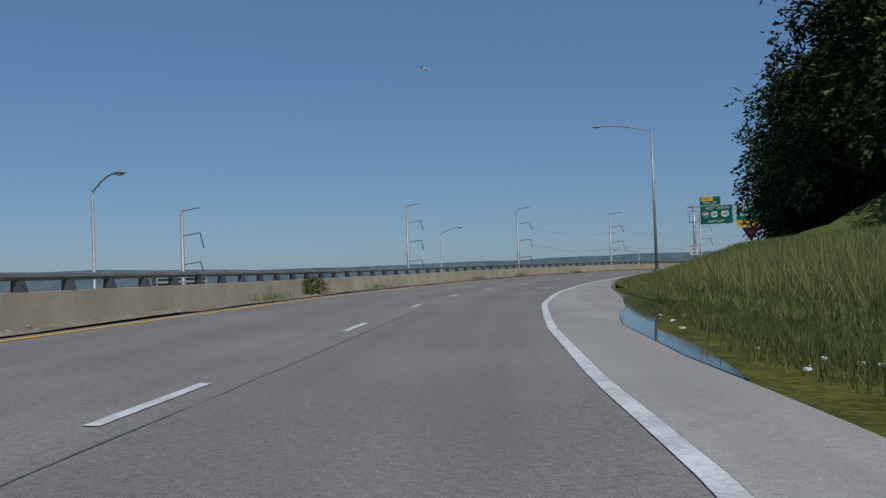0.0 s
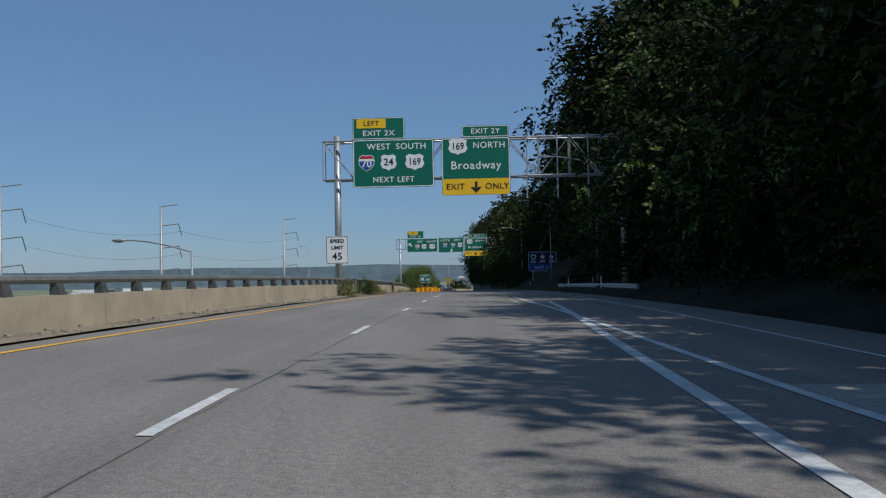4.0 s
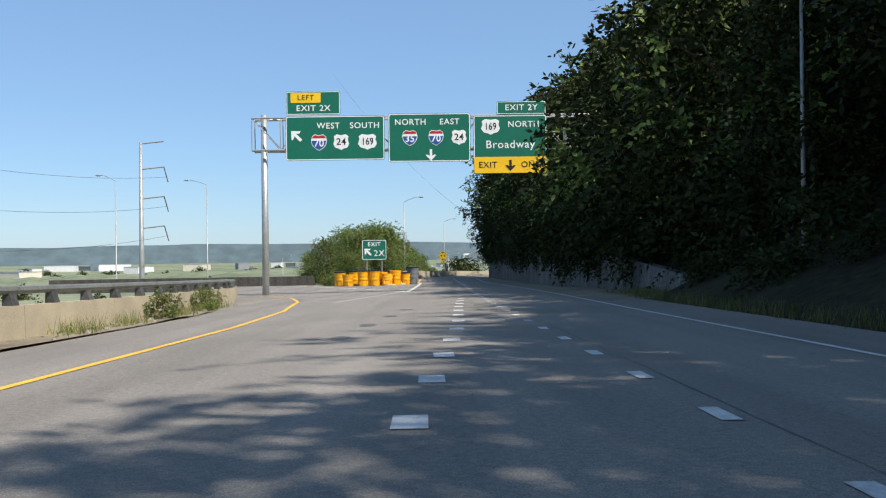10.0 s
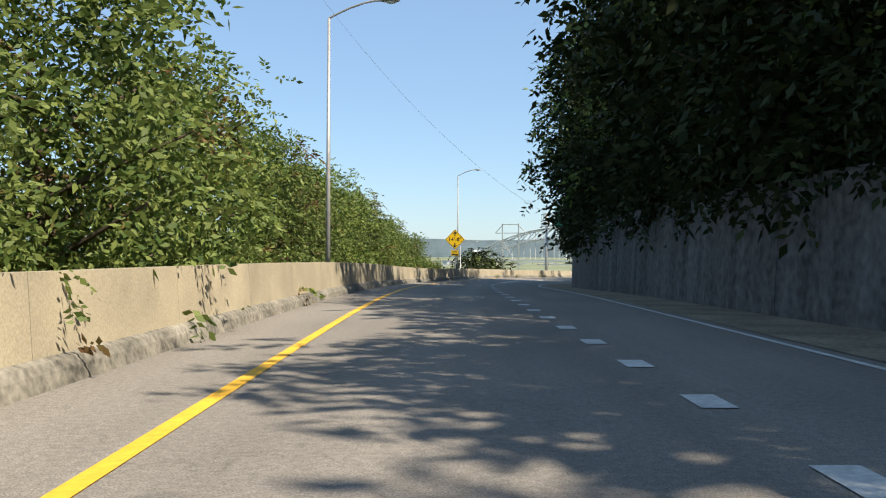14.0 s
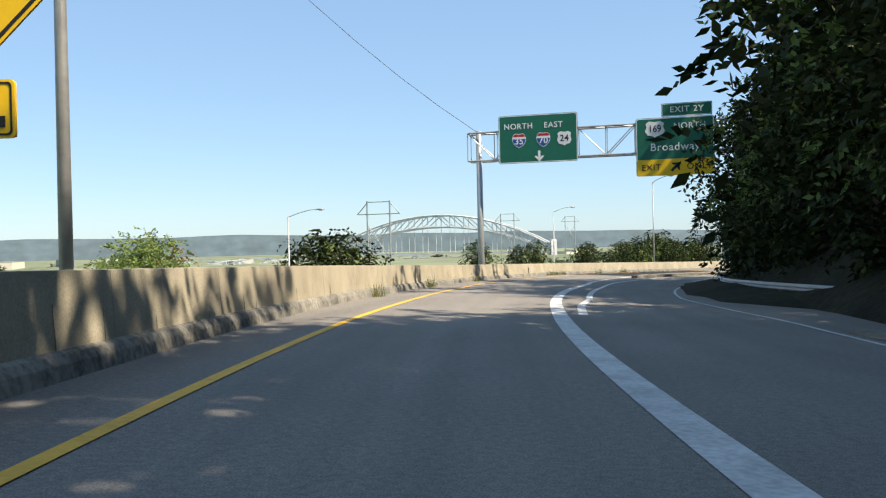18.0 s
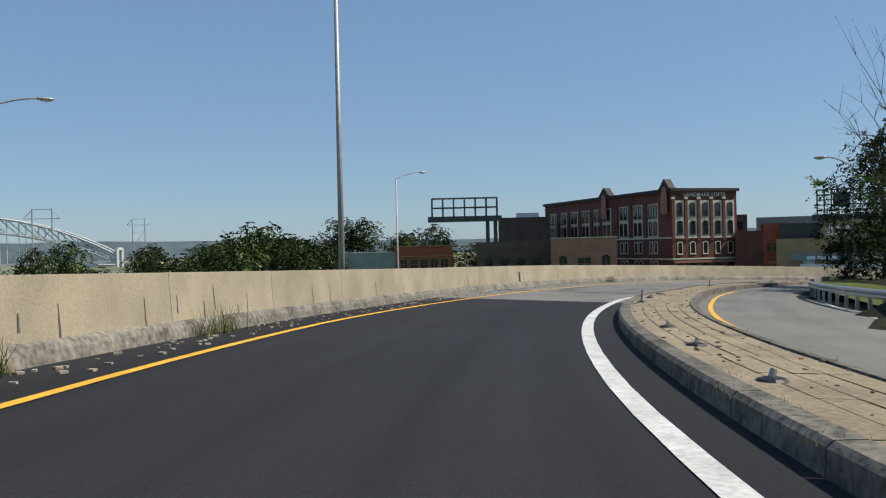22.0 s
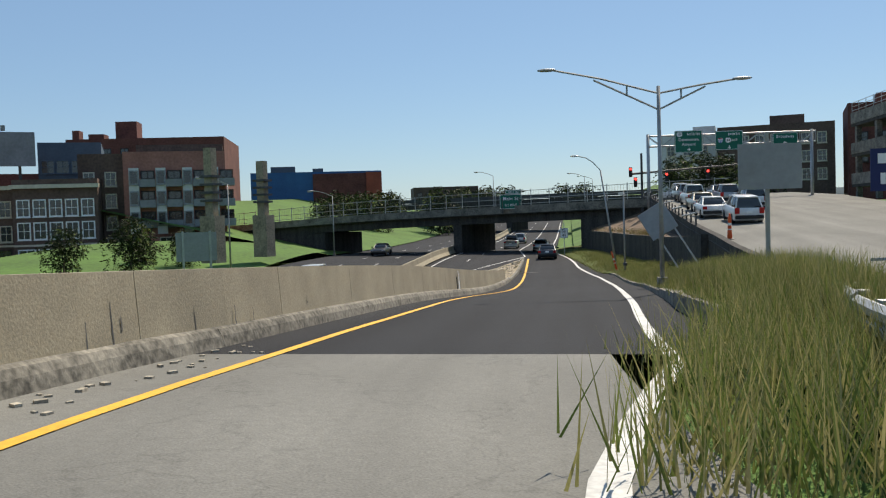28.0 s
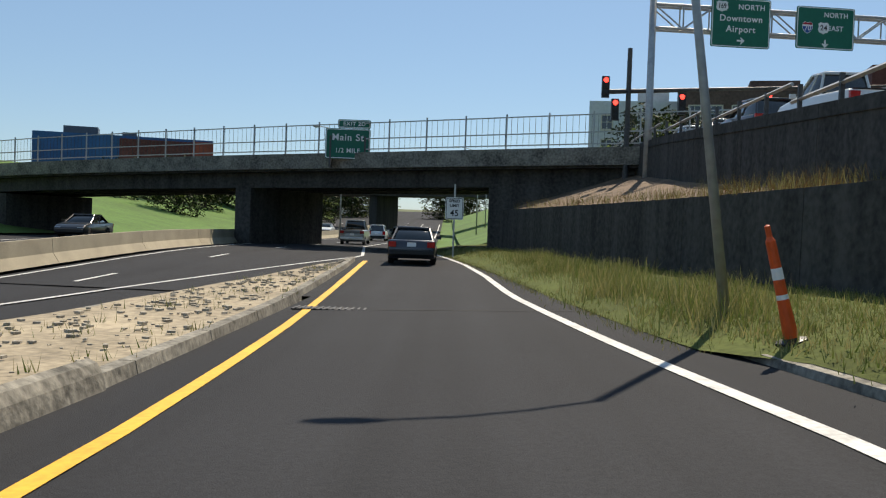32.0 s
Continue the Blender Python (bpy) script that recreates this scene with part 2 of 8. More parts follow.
M["brickred"] = mat("painted red brick", (0.36, 0.085, 0.05), 0.85, 0.12, 0.3, 3, 0.3)
M["brickbrown"] = mat("brown brick", (0.14, 0.09, 0.072), 0.9, 0.2, 0.3, 3, 0.4)
M["bricktan"] = mat("tan brick", (0.36, 0.255, 0.14), 0.9, 0.12, 0.3, 3, 0.3)
M["brickpink"] = mat("faded pink brick", (0.40, 0.175, 0.135), 0.9, 0.14, 0.3, 3, 0.3)
M["trimstone"] = mat("cream stone trim", (0.60, 0.55, 0.44), 0.8, 0.08, 0.8, 5, 0.2)
M["darktrim"] = mat("dark painted cornice", (0.045, 0.03, 0.03), 0.7, 0.15, 1, 5, 0.1)
M["roof"] = mat("dark flat roof", (0.07, 0.07, 0.07), 0.9, 0.15, 0.2, 3, 0.2)
M["panelblue"] = mat("blue grey cladding", (0.075, 0.11, 0.15), 0.6, 0.1, 0.4, 3, 0.0)
M["panelwhite"] = mat("white cladding", (0.62, 0.63, 0.62), 0.7, 0.06, 0.4, 3, 0.0)
M["panelgrey"] = mat("grey cladding", (0.25, 0.26, 0.27), 0.7, 0.1, 0.4, 3, 0.0)
M["panelyellow"] = mat("yellow cladding", (0.50, 0.38, 0.10), 0.7, 0.08, 0.4, 3, 0.0)
M["bluewall"] = mat("blue painted wall", (0.03, 0.13, 0.30), 0.7, 0.1, 0.4, 3, 0.0)
M["glass"] = mat("dark window glass", (0.02, 0.025, 0.03), 0.08, 0.1, 0.5, 3, 0.0, spec=0.8)
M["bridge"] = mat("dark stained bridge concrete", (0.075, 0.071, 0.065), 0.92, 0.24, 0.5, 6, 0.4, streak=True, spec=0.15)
M["archwhite"] = mat("pale grey painted truss", (0.50, 0.52, 0.52), 0.6, 0.06, 0.2, 2, 0.0)
M["water"] = mat("shallow puddle", (0.03, 0.035, 0.03), 0.05, 0.1, 1, 3, 0.0, spec=0.6)
M["algae"] = mat("green algae on wet mud", (0.10, 0.095, 0.014), 0.9, 0.3, 1.5, 8, 0.3, tint=(0.03, 0.03, 0.01), spec=0.1)
M["rubber"] = mat("black tyre rubber", (0.015, 0.015, 0.015), 0.85, 0.1, 3, 20, 0.1)
M["chrome"] = mat("bright rim", (0.5, 0.5, 0.5), 0.3, 0.05, 3, 20, 0.0, metal=0.8)
M["carglass"] = mat("car glass", (0.015, 0.018, 0.02), 0.05, 0.05, 1, 3, 0.0, spec=0.9)
M["plasticblack"] = mat("black car trim", (0.02, 0.02, 0.02), 0.6, 0.05, 2, 9, 0.0)
M["redlens"] = mat("red lamp lens", (0.45, 0.01, 0.01), 0.2, 0.05, 3, 9, 0.0)
M["scuff"] = mat("worn dark strokes on concrete", (0.15, 0.15, 0.145), 0.85, 0.25, 0.8, 9, 0.3)
M["patch"] = mat("dark asphalt patch", (0.105, 0.105, 0.102), 0.85, 0.2, 1.0, 9, 0.3)
M["rubble"] = mat("pale debris", (0.42, 0.38, 0.31), 0.95, 0.2, 3, 15, 0.4, obj=0.2)


def paint(name, c, metal=0.0):
    m = mat(name, c, 0.28, 0.03, 0.6, 30, 0.0, metal=metal, spec=0.5)
    m.node_tree.nodes["Principled BSDF"].inputs["Coat Weight"].default_value = 0.6
    return m


M["carblue"] = paint("dark blue grey car paint", (0.022, 0.028, 0.042), 0.2)
M["carwhite"] = paint("white car paint", (0.68, 0.69, 0.69))
M["carsilver"] = paint("silver car paint", (0.33, 0.34, 0.34), 0.5)
M["carblack"] = paint("black car paint", (0.014, 0.014, 0.016))
M["carred"] = paint("dark red car paint", (0.22, 0.02, 0.02))
M["cartan"] = paint("tan car paint", (0.30, 0.26, 0.19), 0.3)


def leafmat(name, a, b, sheen=0.35, thin=0.22):
    m = bpy.data.materials.new(name)
    m.use_nodes = True
    n, l = m.node_tree.nodes, m.node_tree.links
    p = n["Principled BSDF"]
    geo, rp, inf, hs = n.new("ShaderNodeNewGeometry"), n.new("ShaderNodeValToRGB"), n.new("ShaderNodeObjectInfo"), n.new("ShaderNodeHueSaturation")
    rp.color_ramp.elements[0].color, rp.color_ramp.elements[1].color = (*a, 1), (*b, 1)
    l.new(geo.outputs["Random Per Island"], rp.inputs[0])
    mr = n.new("ShaderNodeMapRange")
    mr.inputs[3].default_value, mr.inputs[4].default_value = 0.75, 1.25
    l.new(inf.outputs["Random"], mr.inputs[0])
    l.new(mr.outputs[0], hs.inputs["Value"])
    l.new(rp.outputs[0], hs.inputs["Color"])
    tr, mx = n.new("ShaderNodeBsdfTranslucent"), n.new("ShaderNodeMixShader")
    l.new(hs.outputs[0], p.inputs["Base Color"])
    l.new(hs.outputs[0], tr.inputs["Color"])
    p.inputs["Roughness"].default_value, p.inputs["Specular IOR Level"].default_value = 0.6, sheen
    mx.inputs[0].default_value = thin
    l.new(p.outputs[0], mx.inputs[1])
    l.new(tr.outputs[0], mx.inputs[2])
    l.new(mx.outputs[0], n["Material Output"].inputs["Surface"])
    return m


# Leaf tones include the crowns' shade on the bluff and sun on the thicket.
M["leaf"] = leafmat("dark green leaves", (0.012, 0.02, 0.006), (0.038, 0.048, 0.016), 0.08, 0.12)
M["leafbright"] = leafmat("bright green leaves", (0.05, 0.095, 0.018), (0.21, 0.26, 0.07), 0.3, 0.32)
M["leafbrown"] = leafmat("browning leaves", (0.13, 0.06, 0.025), (0.16, 0.14, 0.04))
M["blade"] = leafmat("grass blades", (0.14, 0.145, 0.045), (0.34, 0.30, 0.14), 0.15, 0.3)
M["bladegreen"] = leafmat("green grass blades", (0.07, 0.105, 0.022), (0.17, 0.20, 0.06), 0.15, 0.3)


# ---- the road's line: centre points (x, y, z) and bank in degrees ----
ROAD = [
    (-3.64, -54.76, 13.66, -1.97),
    (-1.58, -14.81, 13.65, -1.97),
    (1.36, 42.57, 13.64, -1.78),
    (11.39, 78.85, 13.89, -1.36),
    (30.80, 122.15, 13.99, -0.75),
    (52.69, 167.39, 13.48, -0.55),
    (75.20, 215.22, 12.59, -0.04),
    (95.50, 263.70, 11.53, 0.91),
    (114.68, 307.88, 10.42, 0.65),
    (133.66, 350.75, 9.86, -0.56),
    (155.80, 395.35, 8.52, -1.59),
    (175.96, 426.09, 7.67, -2.21),
    (199.55, 453.29, 6.73, -2.12),
    (227.23, 475.39, 5.89, -1.73),
    (256.63, 488.47, 5.08, -1.87),
    (281.60, 492.87, 4.45, -2.03),
    (301.25, 491.19, 3.82, -1.78),
    (322.03, 480.72, 2.86, -1.18),
    (338.01, 467.95, 1.87, 0.21),
    (359.50, 450.09, 0.11, 2.08),
    (394.11, 421.33, -0.09, 0.00),
    (444.11, 379.79, -0.49, 0.00),
    (559.48, 283.92, 3.11, 0.00),
    (682.54, 181.67, 9.11, 0.00),
]


def make_line(points, step):
    p = np.array(points, float)
    k = np.concatenate([[0], np.cumsum(np.linalg.norm(np.diff(p[:, :3], axis=0), axis=1))])
    m = np.gradient(p, k, axis=0)
    s = np.arange(0, k[-1], step)
    i = np.clip(np.searchsorted(k, s, side="right") - 1, 0, len(p) - 2)
    h = (k[i + 1] - k[i])[:, None]
    u = (s - k[i])[:, None] / h
    return s, (2 * u**3 - 3 * u**2 + 1) * p[i] + (u**3 - 2 * u**2 + u) * h * m[i] + (3 * u**2 - 2 * u**3) * p[i + 1] + (u**3 - u**2) * h * m[i + 1]


LS, LP = make_line(ROAD, 1.0)
LT = np.gradient(LP[:, :2], axis=0)
LT /= np.linalg.norm(LT, axis=1)[:, None]


def W(s, d=0.0, h=0.0):
    """A place by the way along the road, the metres to its right and the height over it."""
    c = [np.interp(s, LS, LP[:, k]) for k in range(4)]
    tx, ty = np.interp(s, LS, LT[:, 0]), np.interp(s, LS, LT[:, 1])
    n = math.hypot(tx, ty)
    return Vector((c[0] + d * ty / n, c[1] - d * tx / n, c[2] + max(-14, min(14, d)) * math.tan(radians(c[3])) + h))


def yaw_at(s):
    return math.atan2(-np.interp(s, LS, LT[:, 0]), np.interp(s, LS, LT[:, 1]))


def near_line(x, y):
    """The way along the road and the offset to the right of points (arrays), and the road's height there."""
    best, idx = np.full(x.shape, 1e18), np.zeros(x.shape, int)
    for j in range(0, len(LS), 3):
        q = (x - LP[j, 0]) ** 2 + (y - LP[j, 1]) ** 2
        m = q < best
        best[m], idx[m] = q[m], j
    dx, dy = x - LP[idx, 0], y - LP[idx, 1]
    return LS[idx] + dx * LT[idx, 0] + dy * LT[idx, 1], dx * LT[idx, 1] - dy * LT[idx, 0], LP[idx, 2]


def curve(*pairs):
    """A value along the road from pairs of way and value."""
    a = [p[0] for p in pairs]
    b = [p[1] for p in pairs]
    return lambda s: float(np.interp(s, a, b))


# ---- mesh helpers ----
def mesh_of(bm, material, name="mesh", smooth=False):
    me = bpy.data.meshes.new(name)
    bm.to_mesh(me)
    bm.free()
    for m in material if isinstance(material, (list, tuple)) else [material]:
        me.materials.append(m)
    if smooth:
        me.polygons.foreach_set("use_smooth", [True] * len(me.polygons))
    return me


def part(name, bm, material, parent, label="", smooth=False):
    ob = new(name, mesh_of(bm, material, name, smooth))
    ob.parent = parent
    if label:
        tagged(ob, label)
    return ob


def solo(name, bm, material, label, category, kind="", group="", smooth=False):
    return tagged(new(name, mesh_of(bm, material, name, smooth)), label, category, group, kind)


def root(name, m, label, category, group="", kind=""):
    ob = tagged(new(name), label, category, group, kind)
    ob.matrix_world = m
    return ob


def box(bm, c, s, rz=0.0, mi=0):
    v = []
    cr, sr = math.cos(rz), math.sin(rz)
    for k in range(8):
        x, y, z = [(1 if k >> a & 1 else -1) * s[a] / 2 for a in range(3)]
        v.append(bm.verts.new((c[0] + x * cr - y * sr, c[1] + x * sr + y * cr, c[2] + z)))
    for f in ((0, 2, 3, 1), (4, 5, 7, 6), (0, 1, 5, 4), (2, 6, 7, 3), (0, 4, 6, 2), (1, 3, 7, 5)):
        bm.faces.new([v[i] for i in f]).material_index = mi
    return bm


def boxes(*items):
    bm = bmesh.new()
    for c, s in items:
        box(bm, c, s)
    return bm


def bevel(bm, w, seg=1):
    bmesh.ops.bevel(bm, geom=bm.edges[:], offset=w, segments=seg, affect="EDGES", profile=0.5)
    return bm


def rod(bm, a, b, r0, r1=None, n=8, cap=True):
    a, b = Vector(a), Vector(b)
    r1 = r0 if r1 is None else r1
    z = (b - a).normalized()
    x = z.orthogonal().normalized()
    y = z.cross(x)
    ra, rb = [], []
    for k in range(n):
        t = 2 * math.pi * k / n
        o = x * math.cos(t) + y * math.sin(t)
        ra.append(bm.verts.new(a + o * r0))
        rb.append(bm.verts.new(b + o * r1))
    for k in range(n):
        bm.faces.new((ra[k], ra[(k + 1) % n], rb[(k + 1) % n], rb[k]))
    if cap:
        bm.faces.new(ra[::-1])
        bm.faces.new(rb)
    return bm


def rods(pairs, r, n=6):
    bm = bmesh.new()
    for a, b in pairs:
        rod(bm, a, b, r, n=n)
    return bm


def lathe(profile, n=20):
    bm = bmesh.new()
    rings = [[bm.verts.new((r * math.cos(2 * math.pi * k / n), r * math.sin(2 * math.pi * k / n), z)) for k in range(n)] for r, z in profile]
    for a, b in zip(rings, rings[1:]):
        for k in range(n):
            bm.faces.new((a[k], a[(k + 1) % n], b[(k + 1) % n], b[k]))
    if profile[0][0] > 0.001:
        bm.faces.new(rings[0][::-1])
    return bm


def poly(bm, pts, y0, y1, mi=0):
    """A plate with an outline in x and z, from y0 (front) to y1."""
    a = [bm.verts.new((x, y0, z)) for x, z in pts]
    b = [bm.verts.new((x, y1, z)) for x, z in pts]
    bm.faces.new(a).material_index = mi
    bm.faces.new(b[::-1]).material_index = mi
    for k in range(len(pts)):
        j = (k + 1) % len(pts)
        bm.faces.new((a[j], a[k], b[k], b[j])).material_index = mi
    bmesh.ops.recalc_face_normals(bm, faces=bm.faces[:])
    return bm


def rounded(w, h, r, cx=0.0, cz=0.0, n=4):
    out = []
    for qx, qz, a0 in ((1, 1, 0), (-1, 1, 90), (-1, -1, 180), (1, -1, 270)):
        for k in range(n + 1):
            t = radians(a0 + 90 * k / n)
            out.append((cx + qx * (w / 2 - r) + r * math.cos(t), cz + qz * (h / 2 - r) + r * math.sin(t)))
    return out


def lettering(text, size, material, parent, x, z, y, name="lettering", spacing=1.05, bold=0.0, width=1.0):
    cu = bpy.data.curves.new(name, "FONT")
    cu.body, cu.size, cu.align_x, cu.align_y, cu.extrude, cu.space_character = text, size, "CENTER", "CENTER", 0.006, spacing
    cu.offset = bold
    tmp = new("tmp", cu)
    me = bpy.data.meshes.new_from_object(tmp.evaluated_get(bpy.context.evaluated_depsgraph_get()))
    bpy.data.objects.remove(tmp)
    me.materials.clear()
    me.materials.append(material)
    ob = new(name, me)
    ob.parent = parent
    ob.matrix_basis = Matrix.Translation((x, y, z)) @ pose(0, 0, 0, 90) @ Matrix.Diagonal((width, 1, 1, 1))
    return ob


def ribbon(s0, s1, dl, dr, h=0.0, step=2.0, cols=1, hf=None, thick=0.0):
    """A strip of the road between two offsets; hf gives a height for each (s, d)."""
    bm = bmesh.new()
    n = max(1, int(math.ceil((s1 - s0) / step)))
    rows, at = [], []
    for i in range(n + 1):
        s = s0 + (s1 - s0) * i / n
        a, b = dl(s) if callable(dl) else dl, dr(s) if callable(dr) else dr
        rows.append([bm.verts.new(W(s, a + (b - a) * k / cols, (hf(s, a + (b - a) * k / cols) if hf else 0) + h)) for k in range(cols + 1)])
        at.append([(a + (b - a) * k / cols, s) for k in range(cols + 1)])
    uv = bm.loops.layers.uv.new("plan")
    for i, (p, q) in enumerate(zip(rows, rows[1:])):
        for k in range(cols):
            f = bm.faces.new((p[k], p[k + 1], q[k + 1], q[k]))
            for lp, c in zip(f.loops, (at[i][k], at[i][k + 1], at[i + 1][k + 1], at[i + 1][k])):
                lp[uv].uv = c
    return bm


def sweep(s0, s1, d, profile, step=2.0, h=0.0):
    """A closed profile of (offset, height) carried along the road."""
    bm = bmesh.new()
    n = max(1, int(math.ceil((s1 - s0) / step)))
    rings = []
    for i in range(n + 1):
        s = s0 + (s1 - s0) * i / n
        dd = d(s) if callable(d) else d
        rings.append([bm.verts.new(W(s, dd + a, b + h)) for a, b in profile])
    m = len(profile)
    for p, q in zip(rings, rings[1:]):
        for k in range(m):
            bm.faces.new((p[k], p[(k + 1) % m], q[(k + 1) % m], q[k]))
    bm.faces.new(rings[0])
    bm.faces.new(rings[-1][::-1])
    bmesh.ops.recalc_face_normals(bm, faces=bm.faces[:])
    return bm



# ---- plan: offsets along the road ----
LOW = -14.0   # the river plain
CITY = -1.0   # the streets beyond the ramp
yellow_d = curve((0, -11), (56, -9.6), (113, -8.3), (150, -7.7), (195, -6.1), (250, -6.2), (298, -5.8), (323, -5.2), (333, -5.5))
parapet_d = curve((0, -12.6), (58, -11.3), (92, -11.0), (116, -10.5), (154, -9.6), (190, -8.6), (214, -8.6), (252, -9.2), (303, -9.7), (330, -9.6), (346, -10.6), (362, -14.0), (380, -20.5))
right_edge = curve((0, 1.0), (45, 1.18), (51, 0.88), (60, 0.82), (67, 1.0), (75, 1.2), (81, 1.5), (90, 1.72), (99, 1.87), (112, 1.8), (121, 1.85), (131, 1.75), (141, 2.05), (155, 2.8), (190, 4.2))
right_edge2 = curve((150, 6.9), (196, 6.7), (250, 6.7), (325, 6.6), (365, 6.9), (388, 6.5), (402, 5.3), (445, 5.2), (488, 5.8), (519, 7.9), (536, 7.6), (564, 9.1), (600, 9.6), (640, 9.2))
wall_d = curve((340, 11.3), (366, 10.4), (394, 9.4), (420, 7.8), (450, 7.5), (475, 8.3), (497, 9.7), (513, 11.3), (519, 13.2))
barrier_d = curve((402, -4.3), (452, -4.5), (500, -4.5), (530, -5.1), (566, -6.1), (596, -6.4), (621, -6.0), (643, -6.5), (660, -6.7), (677, -5.9), (690, -5.3), (700, -4.4), (712, -4.3), (740, -3.7), (762, -3.1))
ramp_yellow = curve((400, -2.2), (438, -2.7), (476, -2.6), (526, -3.0), (544, -3.3), (552, -3.75), (565, -4.08), (580, -4.3), (600, -4.6), (612, -4.72), (622, -4.52), (632, -4.35), (641, -4.14), (648, -4.25), (656, -4.55), (664, -4.75), (680, -4.4), (698, -3.1), (705, -3.0), (714, -3.04), (725, -2.87), (733, -2.5), (738, -2.36), (747, -2.38), (755, -2.55), (777, -3.25))
curb_d = curve((582, 3.0), (591, 2.3), (602, 2.2), (623, 2.0), (630, 1.9), (638, 2.42), (642, 2.3), (648, 2.06), (656, 1.94), (662, 1.78), (666, 1.72), (669, 1.75), (672, 1.62), (676, 1.25), (681, 0.9), (688, 1.3))
island_r = curve((582, 3.4), (591, 4.2), (610, 4.3), (630, 4.4), (656, 4.1), (671, 3.4), (688, 2.9))
ramp_white = curve((582, 1.9), (601, 1.45), (622, 1.3), (630, 1.22), (638, 1.68), (642, 1.56), (648, 1.32), (656, 1.24), (662, 1.1), (666, 1.05), (669, 1.08), (672, 0.95), (676, 0.6), (680, 0.25), (685, 0.0), (690, 0.4), (697, 2.25), (706, 2.45), (718, 2.86), (727, 3.13), (735, 3.26), (741, 3.15), (747, 2.92), (752, 2.45), (761.5, 1.6), (769, 1.3), (776, 0.8), (789, -0.7), (800, -1.6), (950, -1.6))
verge_d = curve((688, 2.9), (700, 3.6), (707, 3.4), (727, 4.2), (748, 4.0), (755, 3.35), (769, 2.15), (781, 0.8), (789, -0.15), (800, -1.1), (950, -1.1))


def hill(s, d):
    """Height of the bank on the right of the road over the road."""
    e = np.interp(s, (40, 100, 118, 160, 200, 330, 345), (3.2, 3.6, 9.5, 11.5, 9.5, 11.0, 11.0))
    x = np.maximum(0, d - e)
    near = np.interp(s, (40, 100, 125, 200, 240, 330), (0.22, 0.2, 0.25, 0.35, 0.55, 0.7))
    top = np.interp(s, (40, 120, 200, 330, 500, 560, 640, 720), (14, 18, 22, 26, 22, 12, 4, 2))
    cap = np.interp(s, (40, 108, 135), (0.0, 0.0, 30.0)) + 2.0 + 0.07 * x
    return np.minimum(np.minimum(top, cap), near * x + 0.012 * x * x)


# ---- ground: one sheet to the horizon ----
def axis(lo, hi, step, far):
    mid = np.arange(lo, hi + step, step)
    out = [step]
    while sum(out) < far:
        out.append(out[-1] * 1.5)
    tail = np.cumsum(out)
    return np.concatenate([lo - tail[::-1], mid, hi + tail])


def make_ground():
    gx, gy = axis(-120, 560, 7, 4300), axis(-80, 660, 7, 4300)
    x, y = np.meshgrid(gx, gy, indexing="ij")
    s, d, rz = near_line(x.ravel(), y.ravel())
    z = np.full(s.shape, 0.0)
    right = d > 0
    lowl = np.interp(s, (0, 520, 600, 660, 720), (LOW, LOW, -9, CITY, CITY))
    left_e = np.interp(s, (0, 330, 380, 500, 690, 760, 800), (-13, -13, -24, -11, -9, -30, -30))
    z_left = np.maximum(lowl, rz - 0.6 - np.maximum(0, -(d - left_e)) * 0.55)
    h = hill(s, d)
    z_right = rz - 0.6 + np.where(s < 515, np.maximum(np.where((s > 325) & (d < 24), 0, h), np.where((s > 335) & (d > 24), 7.0, 0)), np.minimum(h, np.interp(s, (515, 640, 700), (22, 6, 0.3))))
    z_right = z_right - np.interp(s, (100, 125), (1.2, 0.0)) * (d < 34)
    z = np.where(right, z_right, z_left)
    z = np.where((d > left_e) & (d < 4), rz - 0.6, z)
    far = np.hypot(x.ravel() - 200, y.ravel() - 300)
    z = np.where(s > 700, np.minimum(z, np.where(d < -40, CITY, rz - 0.5)), z)
    z = np.where(far > 900, np.minimum(z, np.where(d > 0, 12, LOW)), z)
    vs = np.stack([x.ravel(), y.ravel(), z], 1)
    nx, ny = len(gx), len(gy)
    i, j = np.meshgrid(np.arange(nx - 1), np.arange(ny - 1), indexing="ij")
    a = (i * ny + j).ravel()
    faces = np.stack([a, a + ny, a + ny + 1, a + 1], 1)
    me = bpy.data.meshes.new("ground")
    me.from_pydata(vs.tolist(), [], faces.tolist())
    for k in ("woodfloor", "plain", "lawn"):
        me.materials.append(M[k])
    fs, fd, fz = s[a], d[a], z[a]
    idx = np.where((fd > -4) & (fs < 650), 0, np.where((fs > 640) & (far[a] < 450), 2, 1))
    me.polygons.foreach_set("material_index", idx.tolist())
    return tagged(new("ground", me), "wooded bluff, grass banks and the wide river plain", "ground", kind="structure")


make_ground()

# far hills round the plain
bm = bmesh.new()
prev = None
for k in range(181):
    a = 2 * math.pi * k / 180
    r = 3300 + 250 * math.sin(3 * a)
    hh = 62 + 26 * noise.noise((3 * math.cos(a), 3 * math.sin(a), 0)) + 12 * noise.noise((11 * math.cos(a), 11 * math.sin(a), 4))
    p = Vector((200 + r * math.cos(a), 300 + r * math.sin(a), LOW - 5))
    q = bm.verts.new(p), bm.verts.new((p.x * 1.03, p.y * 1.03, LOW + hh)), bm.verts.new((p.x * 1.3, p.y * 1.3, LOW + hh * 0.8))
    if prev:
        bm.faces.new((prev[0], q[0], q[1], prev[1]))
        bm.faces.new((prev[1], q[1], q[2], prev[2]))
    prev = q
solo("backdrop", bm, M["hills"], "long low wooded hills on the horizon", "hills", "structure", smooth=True)

